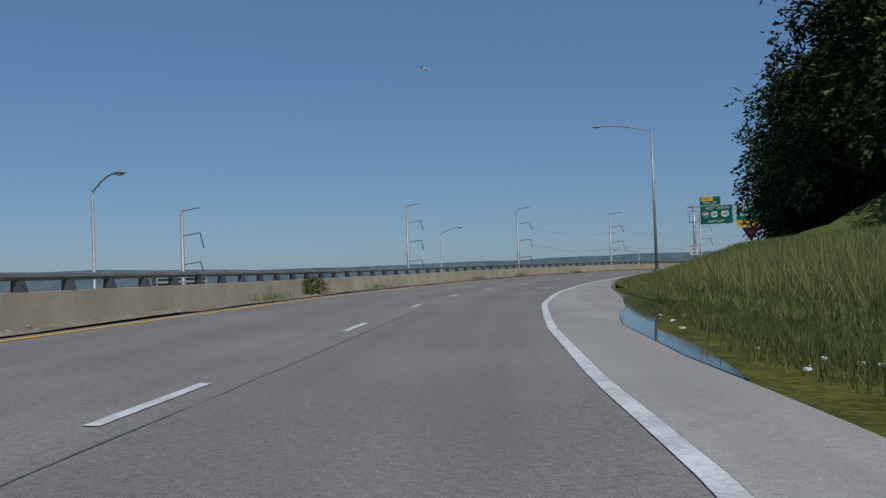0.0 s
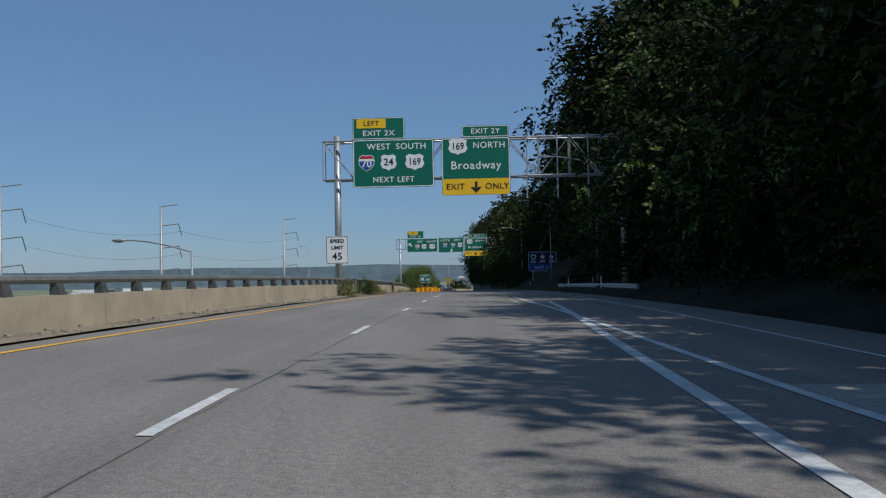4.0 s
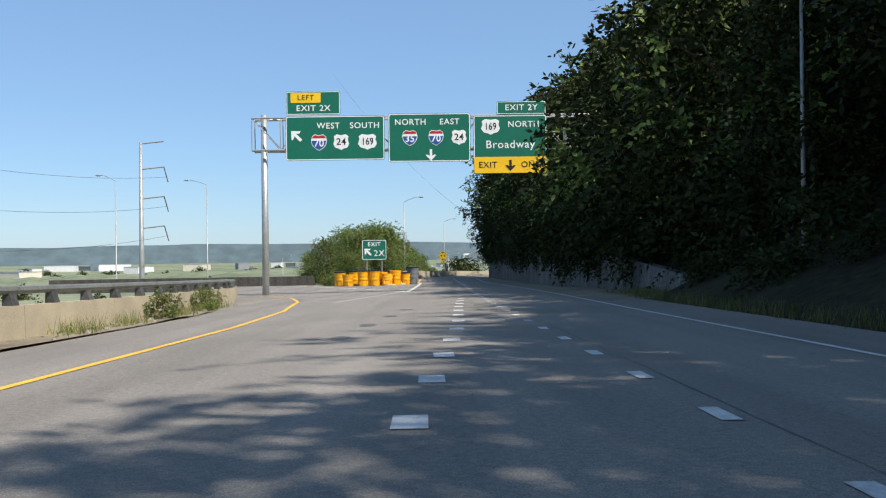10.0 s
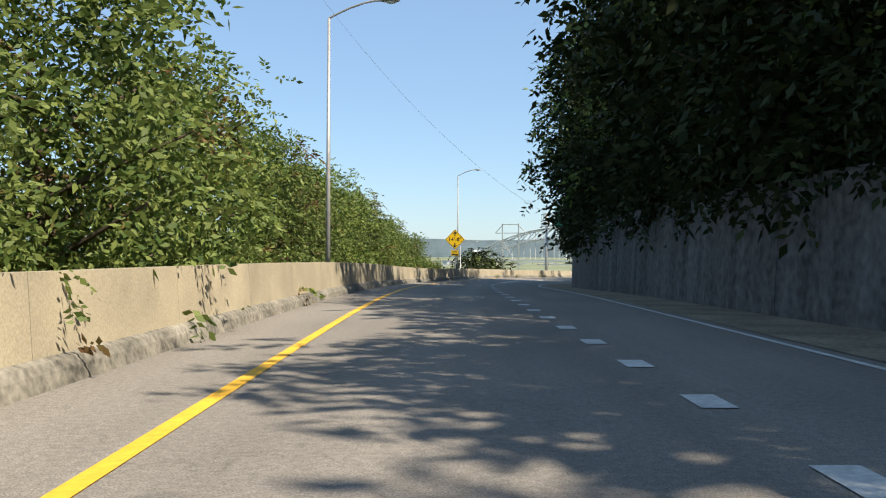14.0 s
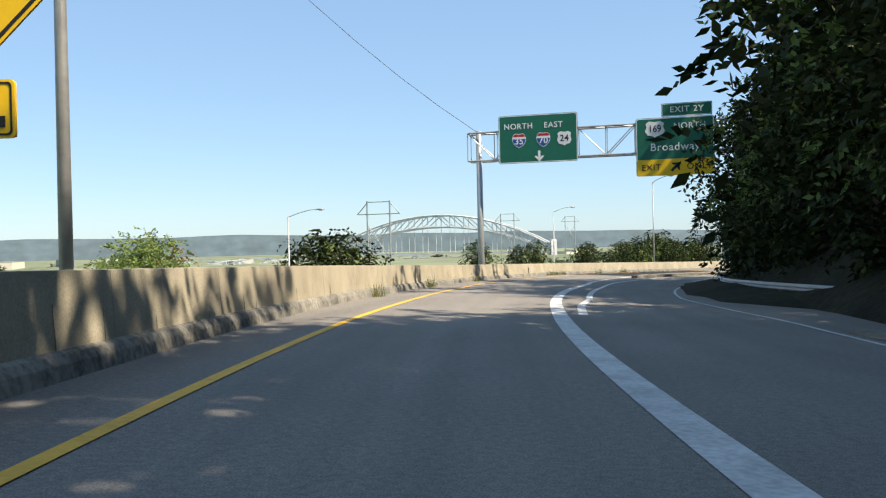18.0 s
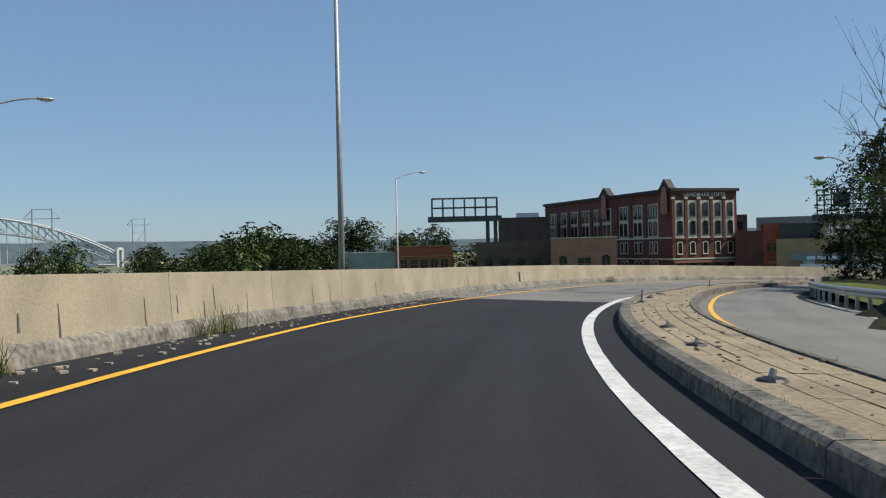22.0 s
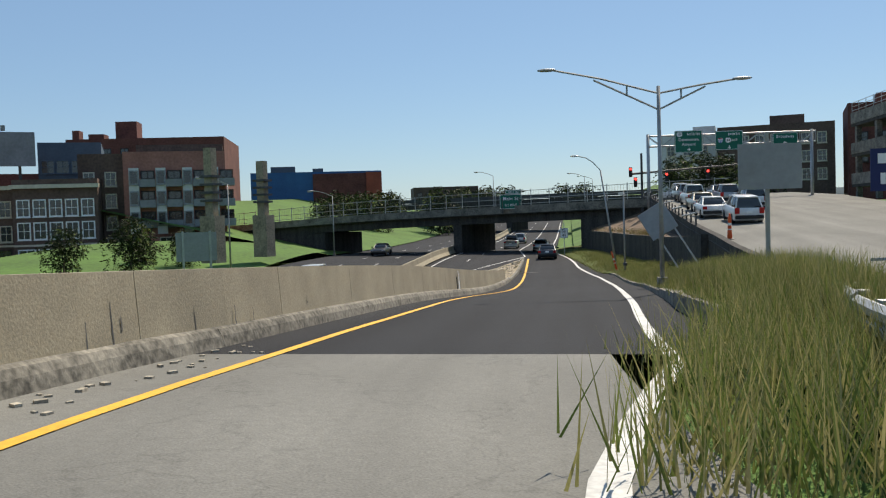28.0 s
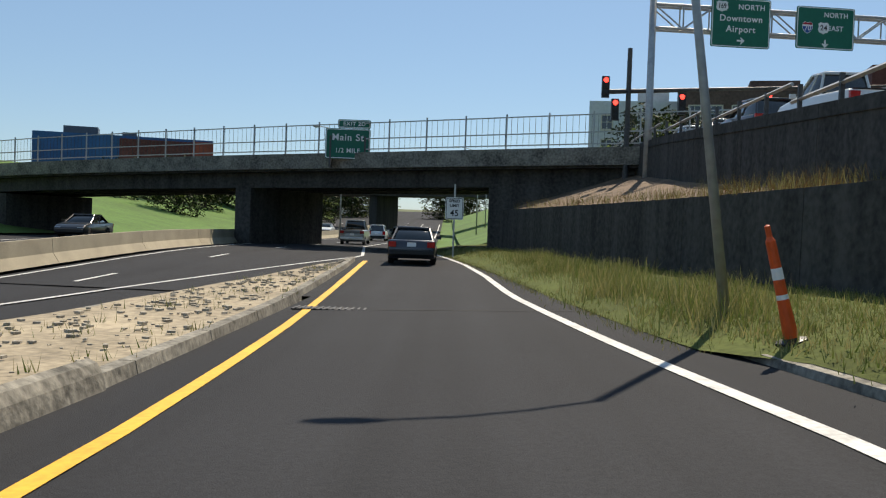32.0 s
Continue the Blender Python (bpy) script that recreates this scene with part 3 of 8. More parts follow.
# ---- road surfaces ----
exit_l = curve((0, -12.6), (330, -9.3), (346, -10.4), (362, -13.8), (380, -20.0), (400, -26))
solo("road", ribbon(0, 404, lambda s: parapet_d(s) + 0.3 if s < 340 else exit_l(s), lambda s: right_edge2(s) + 2.2 if s > 150 else right_edge(s) + (0.7 if s < 100 else 2.0), 0, 2, 4),
     M["asphalt"], "grey worn asphalt motorway carriageway", "road", "structure")
solo("road", ribbon(404, 592, lambda s: barrier_d(s) + 0.1, lambda s: min(right_edge2(s) + 2.4, wall_d(s) - 0.1 if s < 512 else 99), 0, 2, 4),
     M["asphalt"], "grey worn asphalt two-lane roadway beside a retaining wall", "road", "structure")
solo("road", ribbon(592, 627, lambda s: barrier_d(s) + 0.1, lambda s: curb_d(s) + 0.1, 0, 2, 3), M["newasphalt"], "strip of dark fresh asphalt on the ramp", "road", "structure")
solo("road", ribbon(627, 698, lambda s: barrier_d(s) + 0.1, lambda s: curb_d(s) + 0.2, 0, 2, 3), M["deck"], "grey concrete ramp deck with dark patches", "road", "structure")
solo("road", ribbon(698, 1090, lambda s: barrier_d(s) + 0.1 if s < 762 else -12.6, lambda s: verge_d(s) + 0.1, 0, 3, 3), M["newasphalt"], "dark fresh asphalt ramp joining the motorway", "road", "structure")
branch_r = curve((592, 11.5), (620, 11.3), (650, 11.0), (688, 11.5))
branch_h = curve((582, 0), (640, 0.0), (690, 0.1), (714, 0.35), (723, 1.0), (731, 1.9), (740, 2.7), (750, 3.5), (760, 4.2), (780, 5.4), (810, 6.6), (900, 8.0))
solo("road", ribbon(592, 690, lambda s: island_r(s) - 0.1, branch_r, 0, 2, 2, hf=lambda s, d: branch_h(s)), M["deck"], "pale concrete slip road climbing to the streets", "road", "structure")
up_l = curve((690, 2.8), (700, 5.8), (714, 7.6), (745, 8.3), (780, 9.2), (830, 11.0))
up_r = curve((690, 11.5), (715, 20), (740, 25), (790, 29), (830, 31))
solo("road", ribbon(690, 830, up_l, up_r, 0, 2, 3, hf=lambda s, d: branch_h(s)), M["deck"], "wide pale concrete street above the motorway", "road", "structure")
shoulder_e = curve((0, 3.0), (47, 2.8), (54, 2.5), (62, 2.6), (67, 3.15), (73, 4.1), (82, 4.8), (90, 4.9), (98, 4.4), (106, 3.9), (113, 3.5), (127, 3.4), (138, 3.8))
solo("shoulder", ribbon(0, 138, lambda s: right_edge(s) + 0.12, shoulder_e, 0.006, 2, 2), M["shoulder"], "pale concrete hard shoulder", "shoulder", "structure")
solo("road", ribbon(640, 1090, -30, -12.5, -0.02, 4, 2, hf=lambda s, d: float(np.interp(s, (640, 700, 760), (-4.2, -2.6, -0.1)))), M["newasphalt"], "opposite carriageway of the motorway", "road", "structure")
solo("road", ribbon(640, 764, -12.6, lambda s: barrier_d(s) - 0.5, -0.02, 4, 2, hf=lambda s, d: float(np.interp(s, (640, 700, 755), (-4.2, -2.4, -0.0)))), M["newasphalt"], "motorway lanes below the ramp", "road", "structure")


# ---- painted lines ----
def line(s0, s1, d, w, material, label, step=2.0):
    dd = d if callable(d) else (lambda s: d)
    bm = ribbon(s0, s1, lambda s: dd(s) - w / 2, lambda s: dd(s) + w / 2, 0.011, step)
    return solo("road_marking", bm, M[material], label, "road marking", "structure")


line(10, 333, yellow_d, 0.16, "yellow", "solid yellow edge line")
line(333, 375, curve((333, -5.5), (345, -6.8), (354, -8.6), (362, -11.5), (375, -18)), 0.16, "yellow", "yellow edge line bending into the exit")
line(10, 190, right_edge, 0.22, "white", "solid white edge line")
line(142, 200, curve((142, 5.2), (155, 4.1), (175, 3.6), (200, 3.0)), 0.18, "white", "white merging line")
line(142, 640, right_edge2, 0.13, "white", "thin white edge line by the wall")
line(365, 402, -1.95, 0.32, "white", "broad white line at the gore")
line(365, 408, curve((365, -2.0), (372, -3.6), (377, -5.2), (388, -9.4), (400, -15.5), (408, -22)), 0.36, "white", "broad white line curving round the gore")
line(402, 765, ramp_yellow, 0.17, "yellow", "solid yellow edge line by the barrier")
line(765, 777, ramp_yellow, 0.2, "yellow", "yellow line at the end of the gore")
line(488, 560, curve((488, 1.75), (503, 1.9), (529, 2.15), (552, 2.55), (560, 2.5)), 0.42, "white", "broad white line parting the lanes")
line(560, 590, curve((560, 2.5), (565, 2.15), (584, 1.9), (590, 1.8)), 0.34, "white", "broad white line parting the lanes")
line(590, 697, ramp_white, 0.26, "white", "white edge line along the kerb")
line(520, 592, curve((520, 2.7), (526, 2.95), (532, 3.5), (552, 4.0), (565, 3.9), (586, 5.0), (592, 5.2)), 0.26, "white", "white line of the slip road")
line(592, 688, lambda s: island_r(s) + 0.45, 0.16, "yellow", "yellow edge line of the slip road")
line(697, 950, ramp_white, 0.2, "white", "white edge line along the grass")
line(752, 950, curve((752, -10.2), (758.5, -8.8), (762.6, -8.0), (772, -5.8), (781, -3.75), (800, -5.4), (950, -5.4)), 0.16, "white", "white lane line of the motorway")
line(700, 950, -12.2, 0.14, "white", "white edge line by the median", 4)
line(700, 950, -14.8, 0.14, "yellow", "yellow edge line by the median", 4)


def dashes(starts, length, d, w, label, group):
    bm = bmesh.new()
    for k, s in enumerate(starts):
        dd = d(s) if callable(d) else d
        b2 = ribbon(s, s + length, dd - w / 2, dd + w / 2, 0.011, 2)
        solo("lane_dash", b2, M["white"], label, "road marking", "structure", group)


dashes(np.arange(23.6, 200, 11.9), 2.9, curve((0, -3.9), (49, -3.75), (61, -3.7), (110, -2.95), (122, -2.85), (143, -2.6), (152, -2.35), (175, -1.95), (196, -1.75)), 0.15, "white lane dash", "lane dashes")
dashes((203.8, 209.9), 2.6, curve((195, -1.8), (240, -1.75)), 0.3, "white exit-lane dash", "lane dashes")
dashes(np.arange(216, 345, 3.24), 0.75, curve((195, -1.8), (240, -1.95), (282, -1.35), (300, -0.7), (321, 0.75), (345, 1.6)), 0.34, "short white exit-lane dash", "short lane dashes")
dashes(np.arange(186.3, 345, 3.09), 0.75, curve((195, 2.6), (285, 2.7), (345, 2.6)), 0.2, "short white lane dash", "lane dashes")
dashes(np.arange(345, 488, 3.05), 0.8, curve((345, 2.6), (385, 2.8), (440, 1.75), (488, 1.85)), 0.34, "short white exit-lane dash", "short lane dashes")
dashes(np.arange(752, 950, 12.2), 3.0, curve((752, -10.6), (766, -9.7), (800, -8.8), (950, -8.8)), 0.15, "white lane dash", "motorway dashes")
dashes(np.arange(700, 950, 12.2), 3.0, -18.6, 0.15, "white lane dash", "motorway dashes")
dashes(np.arange(700, 950, 12.2), 3.0, -22.4, 0.15, "white lane dash", "motorway dashes")

# ---- left parapet with its pipe rail ----
para = root("parapet", Matrix(), "weathered tan concrete parapet with a steel pipe rail", "parapet", kind="structure")
for s in np.arange(8, 360, 6.0):
    part("panel", sweep(s, s + 5.97, parapet_d, [(0.22, 0), (0.2, 0.82), (-0.15, 0.82), (-0.15, -1.5), (0.22, -1.5)], 3), M["concrete"], para)
for s in np.arange(9, 358, 2.3):
    d = parapet_d(s)
    if 216 < s < 226:
        continue
    part("rail_post", sweep(s, s + 0.32, d, [(0.16, 0.82), (0.06, 1.14), (-0.08, 1.14), (-0.1, 0.82)], 1), M["darksteel"], para)
for s in np.arange(8, 360, 12.0):
    part("pipe_rail", sweep(s, s + 11.98, parapet_d, [(0.10, 1.17), (0.07, 1.25), (0.0, 1.28), (-0.07, 1.25), (-0.10, 1.17), (-0.07, 1.11), (0, 1.08), (0.07, 1.11)], 2), M["rail"], para)
for s in (214.5, 253.0):
    part("end_block", sweep(s, s + 1.6, parapet_d, [(0.34, 0), (0.34, 1.12), (-0.3, 1.12), (-0.3, 0)], 1), M["oldconcrete"], para)
solo("debris_strip", ribbon(10, 335, lambda s: parapet_d(s) + 0.2, lambda s: parapet_d(s) + 1.35, 0.05, 2, 3, hf=lambda s, d: 0.05 * noise.noise((s * 0.7, d * 2, 0))), M["dirt"], "strip of gravel and dirt along the parapet", "verge", "structure")

# ---- left barrier of the ramp ----
barr = root("barrier", Matrix(), "tan concrete barrier on a stained kerb base", "barrier", kind="structure")
for s in np.arange(402, 746, 5.0):
    e = min(s + 4.985, 749)
    top = 1.2 if s < 735 else 1.2 - 0.3 * (s - 735) / 14
    part("panel", sweep(s, e, barrier_d, [(0.06, 0.3), (0.0, top), (-0.22, top), (-0.25, -0.6), (0.06, -0.6)], 2.5), M["concrete"], barr)
for s in np.arange(402, 748, 9.0):
    part("base", sweep(s, min(s + 8.99, 749), barrier_d, [(0.24, 0.0), (0.2, 0.17), (0.14, 0.27), (0.05, 0.31), (0.05, -0.3), (0.24, -0.3)], 3), M["oldconcrete"], barr)

# ---- retaining wall on the right ----
wall_h = curve((336, 0.6), (343, 1.2), (352, 2.0), (390, 2.9), (430, 3.5), (450, 4.1), (475, 4.4), (519, 4.7))
wr = root("retaining_wall", Matrix(), "tall grey concrete retaining wall below the trees", "wall", kind="structure")
for s in np.arange(336, 518, 7.0):
    e = min(s + 6.96, 518)
    bm = bmesh.new()
    rings = []
    for q in (s, (s + e) / 2, e):
        d, hh = wall_d(q), wall_h(q)
        rings.append([bm.verts.new(W(q, d + a, b)) for a, b in ((0, -0.3), (0.18, hh), (0.75, hh), (0.95, -0.3))])
    for p, q in zip(rings, rings[1:]):
        for k in range(4):
            bm.faces.new((p[k], p[(k + 1) % 4], q[(k + 1) % 4], q[k]))
    bm.faces.new(rings[0])
    bm.faces.new(rings[-1][::-1])
    bmesh.ops.recalc_face_normals(bm, faces=bm.faces[:])
    part("panel", bm, M["wall"], wr)
solo("gutter", ribbon(336, 516, lambda s: right_edge2(s) + 0.35, lambda s: wall_d(s) + 0.02, 0.012, 2, 2), M["dirt"], "dirty gutter at the foot of the wall", "gutter", "structure")

# ---- right banks ----
bank_e = lambda s: shoulder_e(s) + float(np.interp(s, (40, 50, 75, 88, 94, 112), (2.2, 2.3, 1.6, 0.4, 2.6, 4.0)))
solo("grass_bank", ribbon(0, 112, lambda s: bank_e(s), 30, 0.0, 3, 12, hf=lambda s, d: (float(hill(s, d)) + 0.12 * noise.noise((s * 0.3, d * 0.5, 1))) * min(1.0, (d - bank_e(s)) / 2.5) + 0.02), M["grass"], "rough green grass bank rising to the trees", "grass", "structure")
solo("mud", ribbon(0, 104, lambda s: shoulder_e(s) - 0.1, lambda s: shoulder_e(s) + 2.6, -0.01, 2, 3), M["algae"], "wet mud with green algae beside the shoulder", "mud", "structure")
solo("puddle", ribbon(51, 88, lambda s: shoulder_e(s) + 0.02, lambda s: shoulder_e(s) + 0.05 + float(np.interp(s, (51, 55, 60, 63, 68, 80, 88), (0.0, 0.55, 0.5, 0.9, 1.3, 0.8, 0.0))), 0.012, 1, 2), M["water"], "long still puddle along the shoulder", "puddle", "structure")
isl = root("grass_island", Matrix(), "kerbed grass island before the slip road", "traffic island", kind="structure")
i_l = curve((92, 4.85), (98, 4.4), (106, 3.9), (113, 3.5), (127, 3.4), (140, 3.9))
i_r = curve((98, 7.6), (112, 7.7), (121, 6.7), (140, 4.3))
part("turf", ribbon(98, 140, lambda s: i_l(s) + 0.18, i_r, 0.2, 2, 3, hf=lambda s, d: 0.06 * noise.noise((s, d, 2))), M["grass"], isl)
for s in np.arange(98, 140, 3.0):
    part("kerb", sweep(s, s + 2.97, i_l, [(0, -0.1), (0.02, 0.19), (0.2, 0.2), (0.22, -0.1)], 1.5), M["oldconcrete"], isl)
solo("road", ribbon(60, 158, curve((60, 24), (100, 10.5), (121, 6.8), (142, 4.6), (158, 4.0)), curve((60, 29), (100, 15.5), (125, 11.6), (158, 9.2)), 0.004, 2, 3, hf=lambda s, d: max(0.0, float(hill(s, d))) * 0.4), M["shoulder"], "pale slip road merging from the right", "road", "structure")
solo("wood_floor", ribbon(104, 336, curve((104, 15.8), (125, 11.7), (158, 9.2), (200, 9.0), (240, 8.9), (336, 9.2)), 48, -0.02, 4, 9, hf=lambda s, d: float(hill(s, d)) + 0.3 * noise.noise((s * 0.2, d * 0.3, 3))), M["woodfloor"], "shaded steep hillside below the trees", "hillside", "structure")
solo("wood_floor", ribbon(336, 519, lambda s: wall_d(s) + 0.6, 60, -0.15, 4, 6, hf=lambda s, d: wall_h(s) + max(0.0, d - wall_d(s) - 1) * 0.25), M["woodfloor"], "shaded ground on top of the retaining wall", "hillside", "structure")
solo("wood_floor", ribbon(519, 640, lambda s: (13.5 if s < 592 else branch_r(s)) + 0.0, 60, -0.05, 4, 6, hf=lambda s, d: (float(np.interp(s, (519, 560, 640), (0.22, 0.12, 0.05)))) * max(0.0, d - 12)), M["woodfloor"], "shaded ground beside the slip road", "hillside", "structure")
solo("road", ribbon(515, 592, lambda s: right_edge2(s) + 2.3, 13.6, -0.006, 3, 1), M["asphalt"], "worn asphalt shoulder by the guard rail", "shoulder", "structure")

slip_d = curve((592, 11.5), (615, 10.6), (640, 8.75), (650, 8.6), (657, 8.1), (671, 7.45))
solo("grass_bank", ribbon(612, 676, lambda s: slip_d(s) + 0.2, 34, 0.0, 2, 8, hf=lambda s, d: float(np.interp(s, (612, 642, 668, 676), (-0.02, 0.7, 0.66, -0.05))) + 0.05 * noise.noise((s * 0.6, d * 0.6, 4))), M["grass"], "rough raised grass behind the low wall", "grass", "structure")
lw = root("low_wall", Matrix(), "low dark concrete wall along the slip road", "wall", kind="structure")
for s in np.arange(640, 670, 3.0):
    part("panel", sweep(s, s + 2.98, slip_d, [(0, -0.1), (0.02, 0.86), (0.06, 0.9), (0.24, 0.9), (0.26, -0.1)], 1.5), M["oldconcrete"], lw)

# ---- paved island between the ramps ----
pav = root("paved_island", Matrix(), "tan brick-paved island with a worn, shade-darkened kerb", "traffic island", kind="structure")
part("bed", ribbon(583, 688, lambda s: curb_d(s) + 0.2, lambda s: island_r(s) - 0.1, 0.22, 1.5, 2), M["oldconcrete"], pav)
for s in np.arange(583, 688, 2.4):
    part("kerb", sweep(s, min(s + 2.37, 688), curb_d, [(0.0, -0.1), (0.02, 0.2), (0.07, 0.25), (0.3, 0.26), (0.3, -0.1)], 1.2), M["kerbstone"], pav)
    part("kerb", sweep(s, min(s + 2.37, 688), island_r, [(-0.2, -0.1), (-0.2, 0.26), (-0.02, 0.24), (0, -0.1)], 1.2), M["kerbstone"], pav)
for s in np.arange(583.5, 686, 2.0):
    wdt = island_r(s) - curb_d(s) - 0.55
    n = max(1, int(round(wdt / 0.34)))
    for k in range(n):
        a, b = k / n, (k + 1) / n
        bm = ribbon(s, min(s + 1.985, 688), lambda q: curb_d(q) + 0.32 + (island_r(q) - curb_d(q) - 0.55) * a + 0.012, lambda q: curb_d(q) + 0.32 + (island_r(q) - curb_d(q) - 0.55) * b - 0.012, 0.232 + 0.008 * random.random(), 1.0)
        part("paver", bm, M["island"], pav)

# ---- grass beside the last ramp, walls of the upper street ----
verge_h = curve((688, 0.2), (697, 0.36), (708, 0.36), (716, 0.15), (750, 0.08), (753, 0.01), (800, 0.01))


def verge_z(s, d):
    """Height of the grass beside the last ramp over the road."""
    e = max(0.0, d - verge_d(s))
    return verge_h(s) + 0.28 * min(e, 1.1) + 0.06 * max(0.0, e - 1.1)


solo("grass_verge", ribbon(688, 800, lambda s: verge_d(s) + (0.15 if s < 752 else -0.3), lambda s: up_l(s) + 0.1, 0.0, 2, 6, hf=lambda s, d: verge_z(s, d) + 0.05 * noise.noise((s, d, 5))), M["grass"], "rough grass verge beside the ramp", "grass", "structure")
kr = root("kerb_line", Matrix(), "low worn concrete kerb along the grass", "kerb", kind="structure")
for s in np.arange(688, 752, 3.0):
    part("kerb", sweep(s, s + 2.97, verge_d, [(0, -0.1), (0.03, verge_h(s + 1.5) + 0.02), (0.2, verge_h(s + 1.5) + 0.04), (0.26, -0.1)], 1.5), M["oldconcrete"], kr)
uw = root("street_wall", Matrix(), "dark stained retaining wall carrying the street", "wall", kind="structure")
for s in np.arange(696, 800, 6.0):
    bm = bmesh.new()
    rings = []
    for q in (s, s + 5.97):
        d, hh = up_l(q), branch_h(q) + 0.35
        rings.append([bm.verts.new(W(q, d + a, b)) for a, b in ((0, -0.4), (0.05, hh), (0.4, hh), (0.5, -0.4))])
    for k in range(4):
        bm.faces.new((rings[0][k], rings[0][(k + 1) % 4], rings[1][(k + 1) % 4], rings[1][k]))
    bm.faces.new(rings[0])
    bm.faces.new(rings[1][::-1])
    bmesh.ops.recalc_face_normals(bm, faces=bm.faces[:])
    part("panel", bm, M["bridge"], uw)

# median barrier of the motorway
md = root("median_barrier", Matrix(), "tan concrete median barrier of the motorway", "barrier", kind="structure")
for s in np.arange(690, 960, 9.0):
    part("panel", sweep(s, s + 8.97, -13.5, [(0.35, 0), (0.12, 0.35), (0.08, 0.85), (-0.08, 0.85), (-0.12, 0.35), (-0.35, 0)], 4.5, h=float(np.interp(s, (690, 760), (-2.5, 0.0)))), M["concrete"], md)
gore_l = curve((742, -7.6), (754, -6.9), (758, -6.45), (765, -5.25), (774, -4.0), (778, -3.75))
gore_rt = curve((742, -3.3), (758, -3.2), (772, -3.45), (778, -3.7))
gp = root("gore_island", Matrix(), "worn tan concrete gore island with litter", "traffic island", kind="structure")
part("paving", ribbon(747, 777.5, gore_l, lambda s: gore_rt(s) - 0.2, 0.13, 1.5, 4, hf=lambda s, d: 0.05 * noise.noise((s * 0.8, d, 7))), M["goredirt"], gp)
for s in np.arange(747, 777, 3.0):
    part("kerb", sweep(s, min(s + 2.97, 777.6), gore_rt, [(-0.22, -0.1), (-0.22, 0.16), (-0.03, 0.15), (0.02, -0.1)], 1.5), M["oldconcrete"], gp)
    part("kerb", sweep(s, min(s + 2.97, 777.6), gore_l, [(-0.02, -0.1), (0.0, 0.12), (0.12, 0.12), (0.12, -0.1)], 1.5), M["oldconcrete"], gp)


# ---- trees and plants ----
def leaf_mesh(name, centres, radii, per, size, mats, rng, split=None):
    """A crown of drooping sprays, each with leaflets in pairs along its twig, round cluster centres."""
    n = 9
    m = max(1, per // n)
    N = len(centres)

    def unit(v):
        return v / np.maximum(np.linalg.norm(v, axis=-1, keepdims=True), 1e-6)

    o = unit(rng.normal(0, 1, (N, m, 3)))
    root_ = np.array(centres)[:, None] + o * (np.array(radii)[:, None, None] * rng.random((N, m, 1)) ** 0.45) * (1, 1, 0.75)
    ax_ = unit(o * 0.7 + rng.normal(0, 0.45, (N, m, 3)) + (0, 0, -0.3))
    side = unit(np.cross(ax_, rng.normal(0, 0.35, (N, m, 3)) + (0, 0, 1)))
    length = size * (2.2 + 1.6 * rng.random((N, m, 1, 1)))
    t = np.linspace(0.1, 1.0, n)[None, None, :, None]
    sag = np.array((0, 0, -0.35)) * t ** 2 * length
    q = root_[:, :, None] + ax_[:, :, None] * t * length + sag
    sg = np.where(np.arange(n) % 2, 1.0, -1.0)[None, None, :, None] * np.where(np.arange(n) == n - 1, 0.1, 1.0)[None, None, :, None]
    u = unit(ax_[:, :, None] * 0.55 + side[:, :, None] * sg + rng.normal(0, 0.25, (N, m, n, 3)) + (0, 0, -0.2))
    w = unit(np.cross(u, rng.normal(0, 1.0, (N, m, n, 3)) + (0, 0, 0.35)))
    e = size * (0.7 + 0.6 * rng.random((N, m, n, 1)))
    vs = np.stack([q, q + u * e * 0.42 + w * e * 0.24, q + u * e, q + u * e * 0.42 - w * e * 0.24], 3).reshape(-1, 3)
    count = len(vs) // 4
    me = bpy.data.meshes.new(name)
    me.from_pydata(vs.tolist(), [], np.arange(count * 4).reshape(-1, 4).tolist())
    for k in mats:
        me.materials.append(k)
    mi = np.repeat((rng.random(N) < (split or 0)).astype(int), m * n)
    me.polygons.foreach_set("material_index", mi.tolist())
    return me


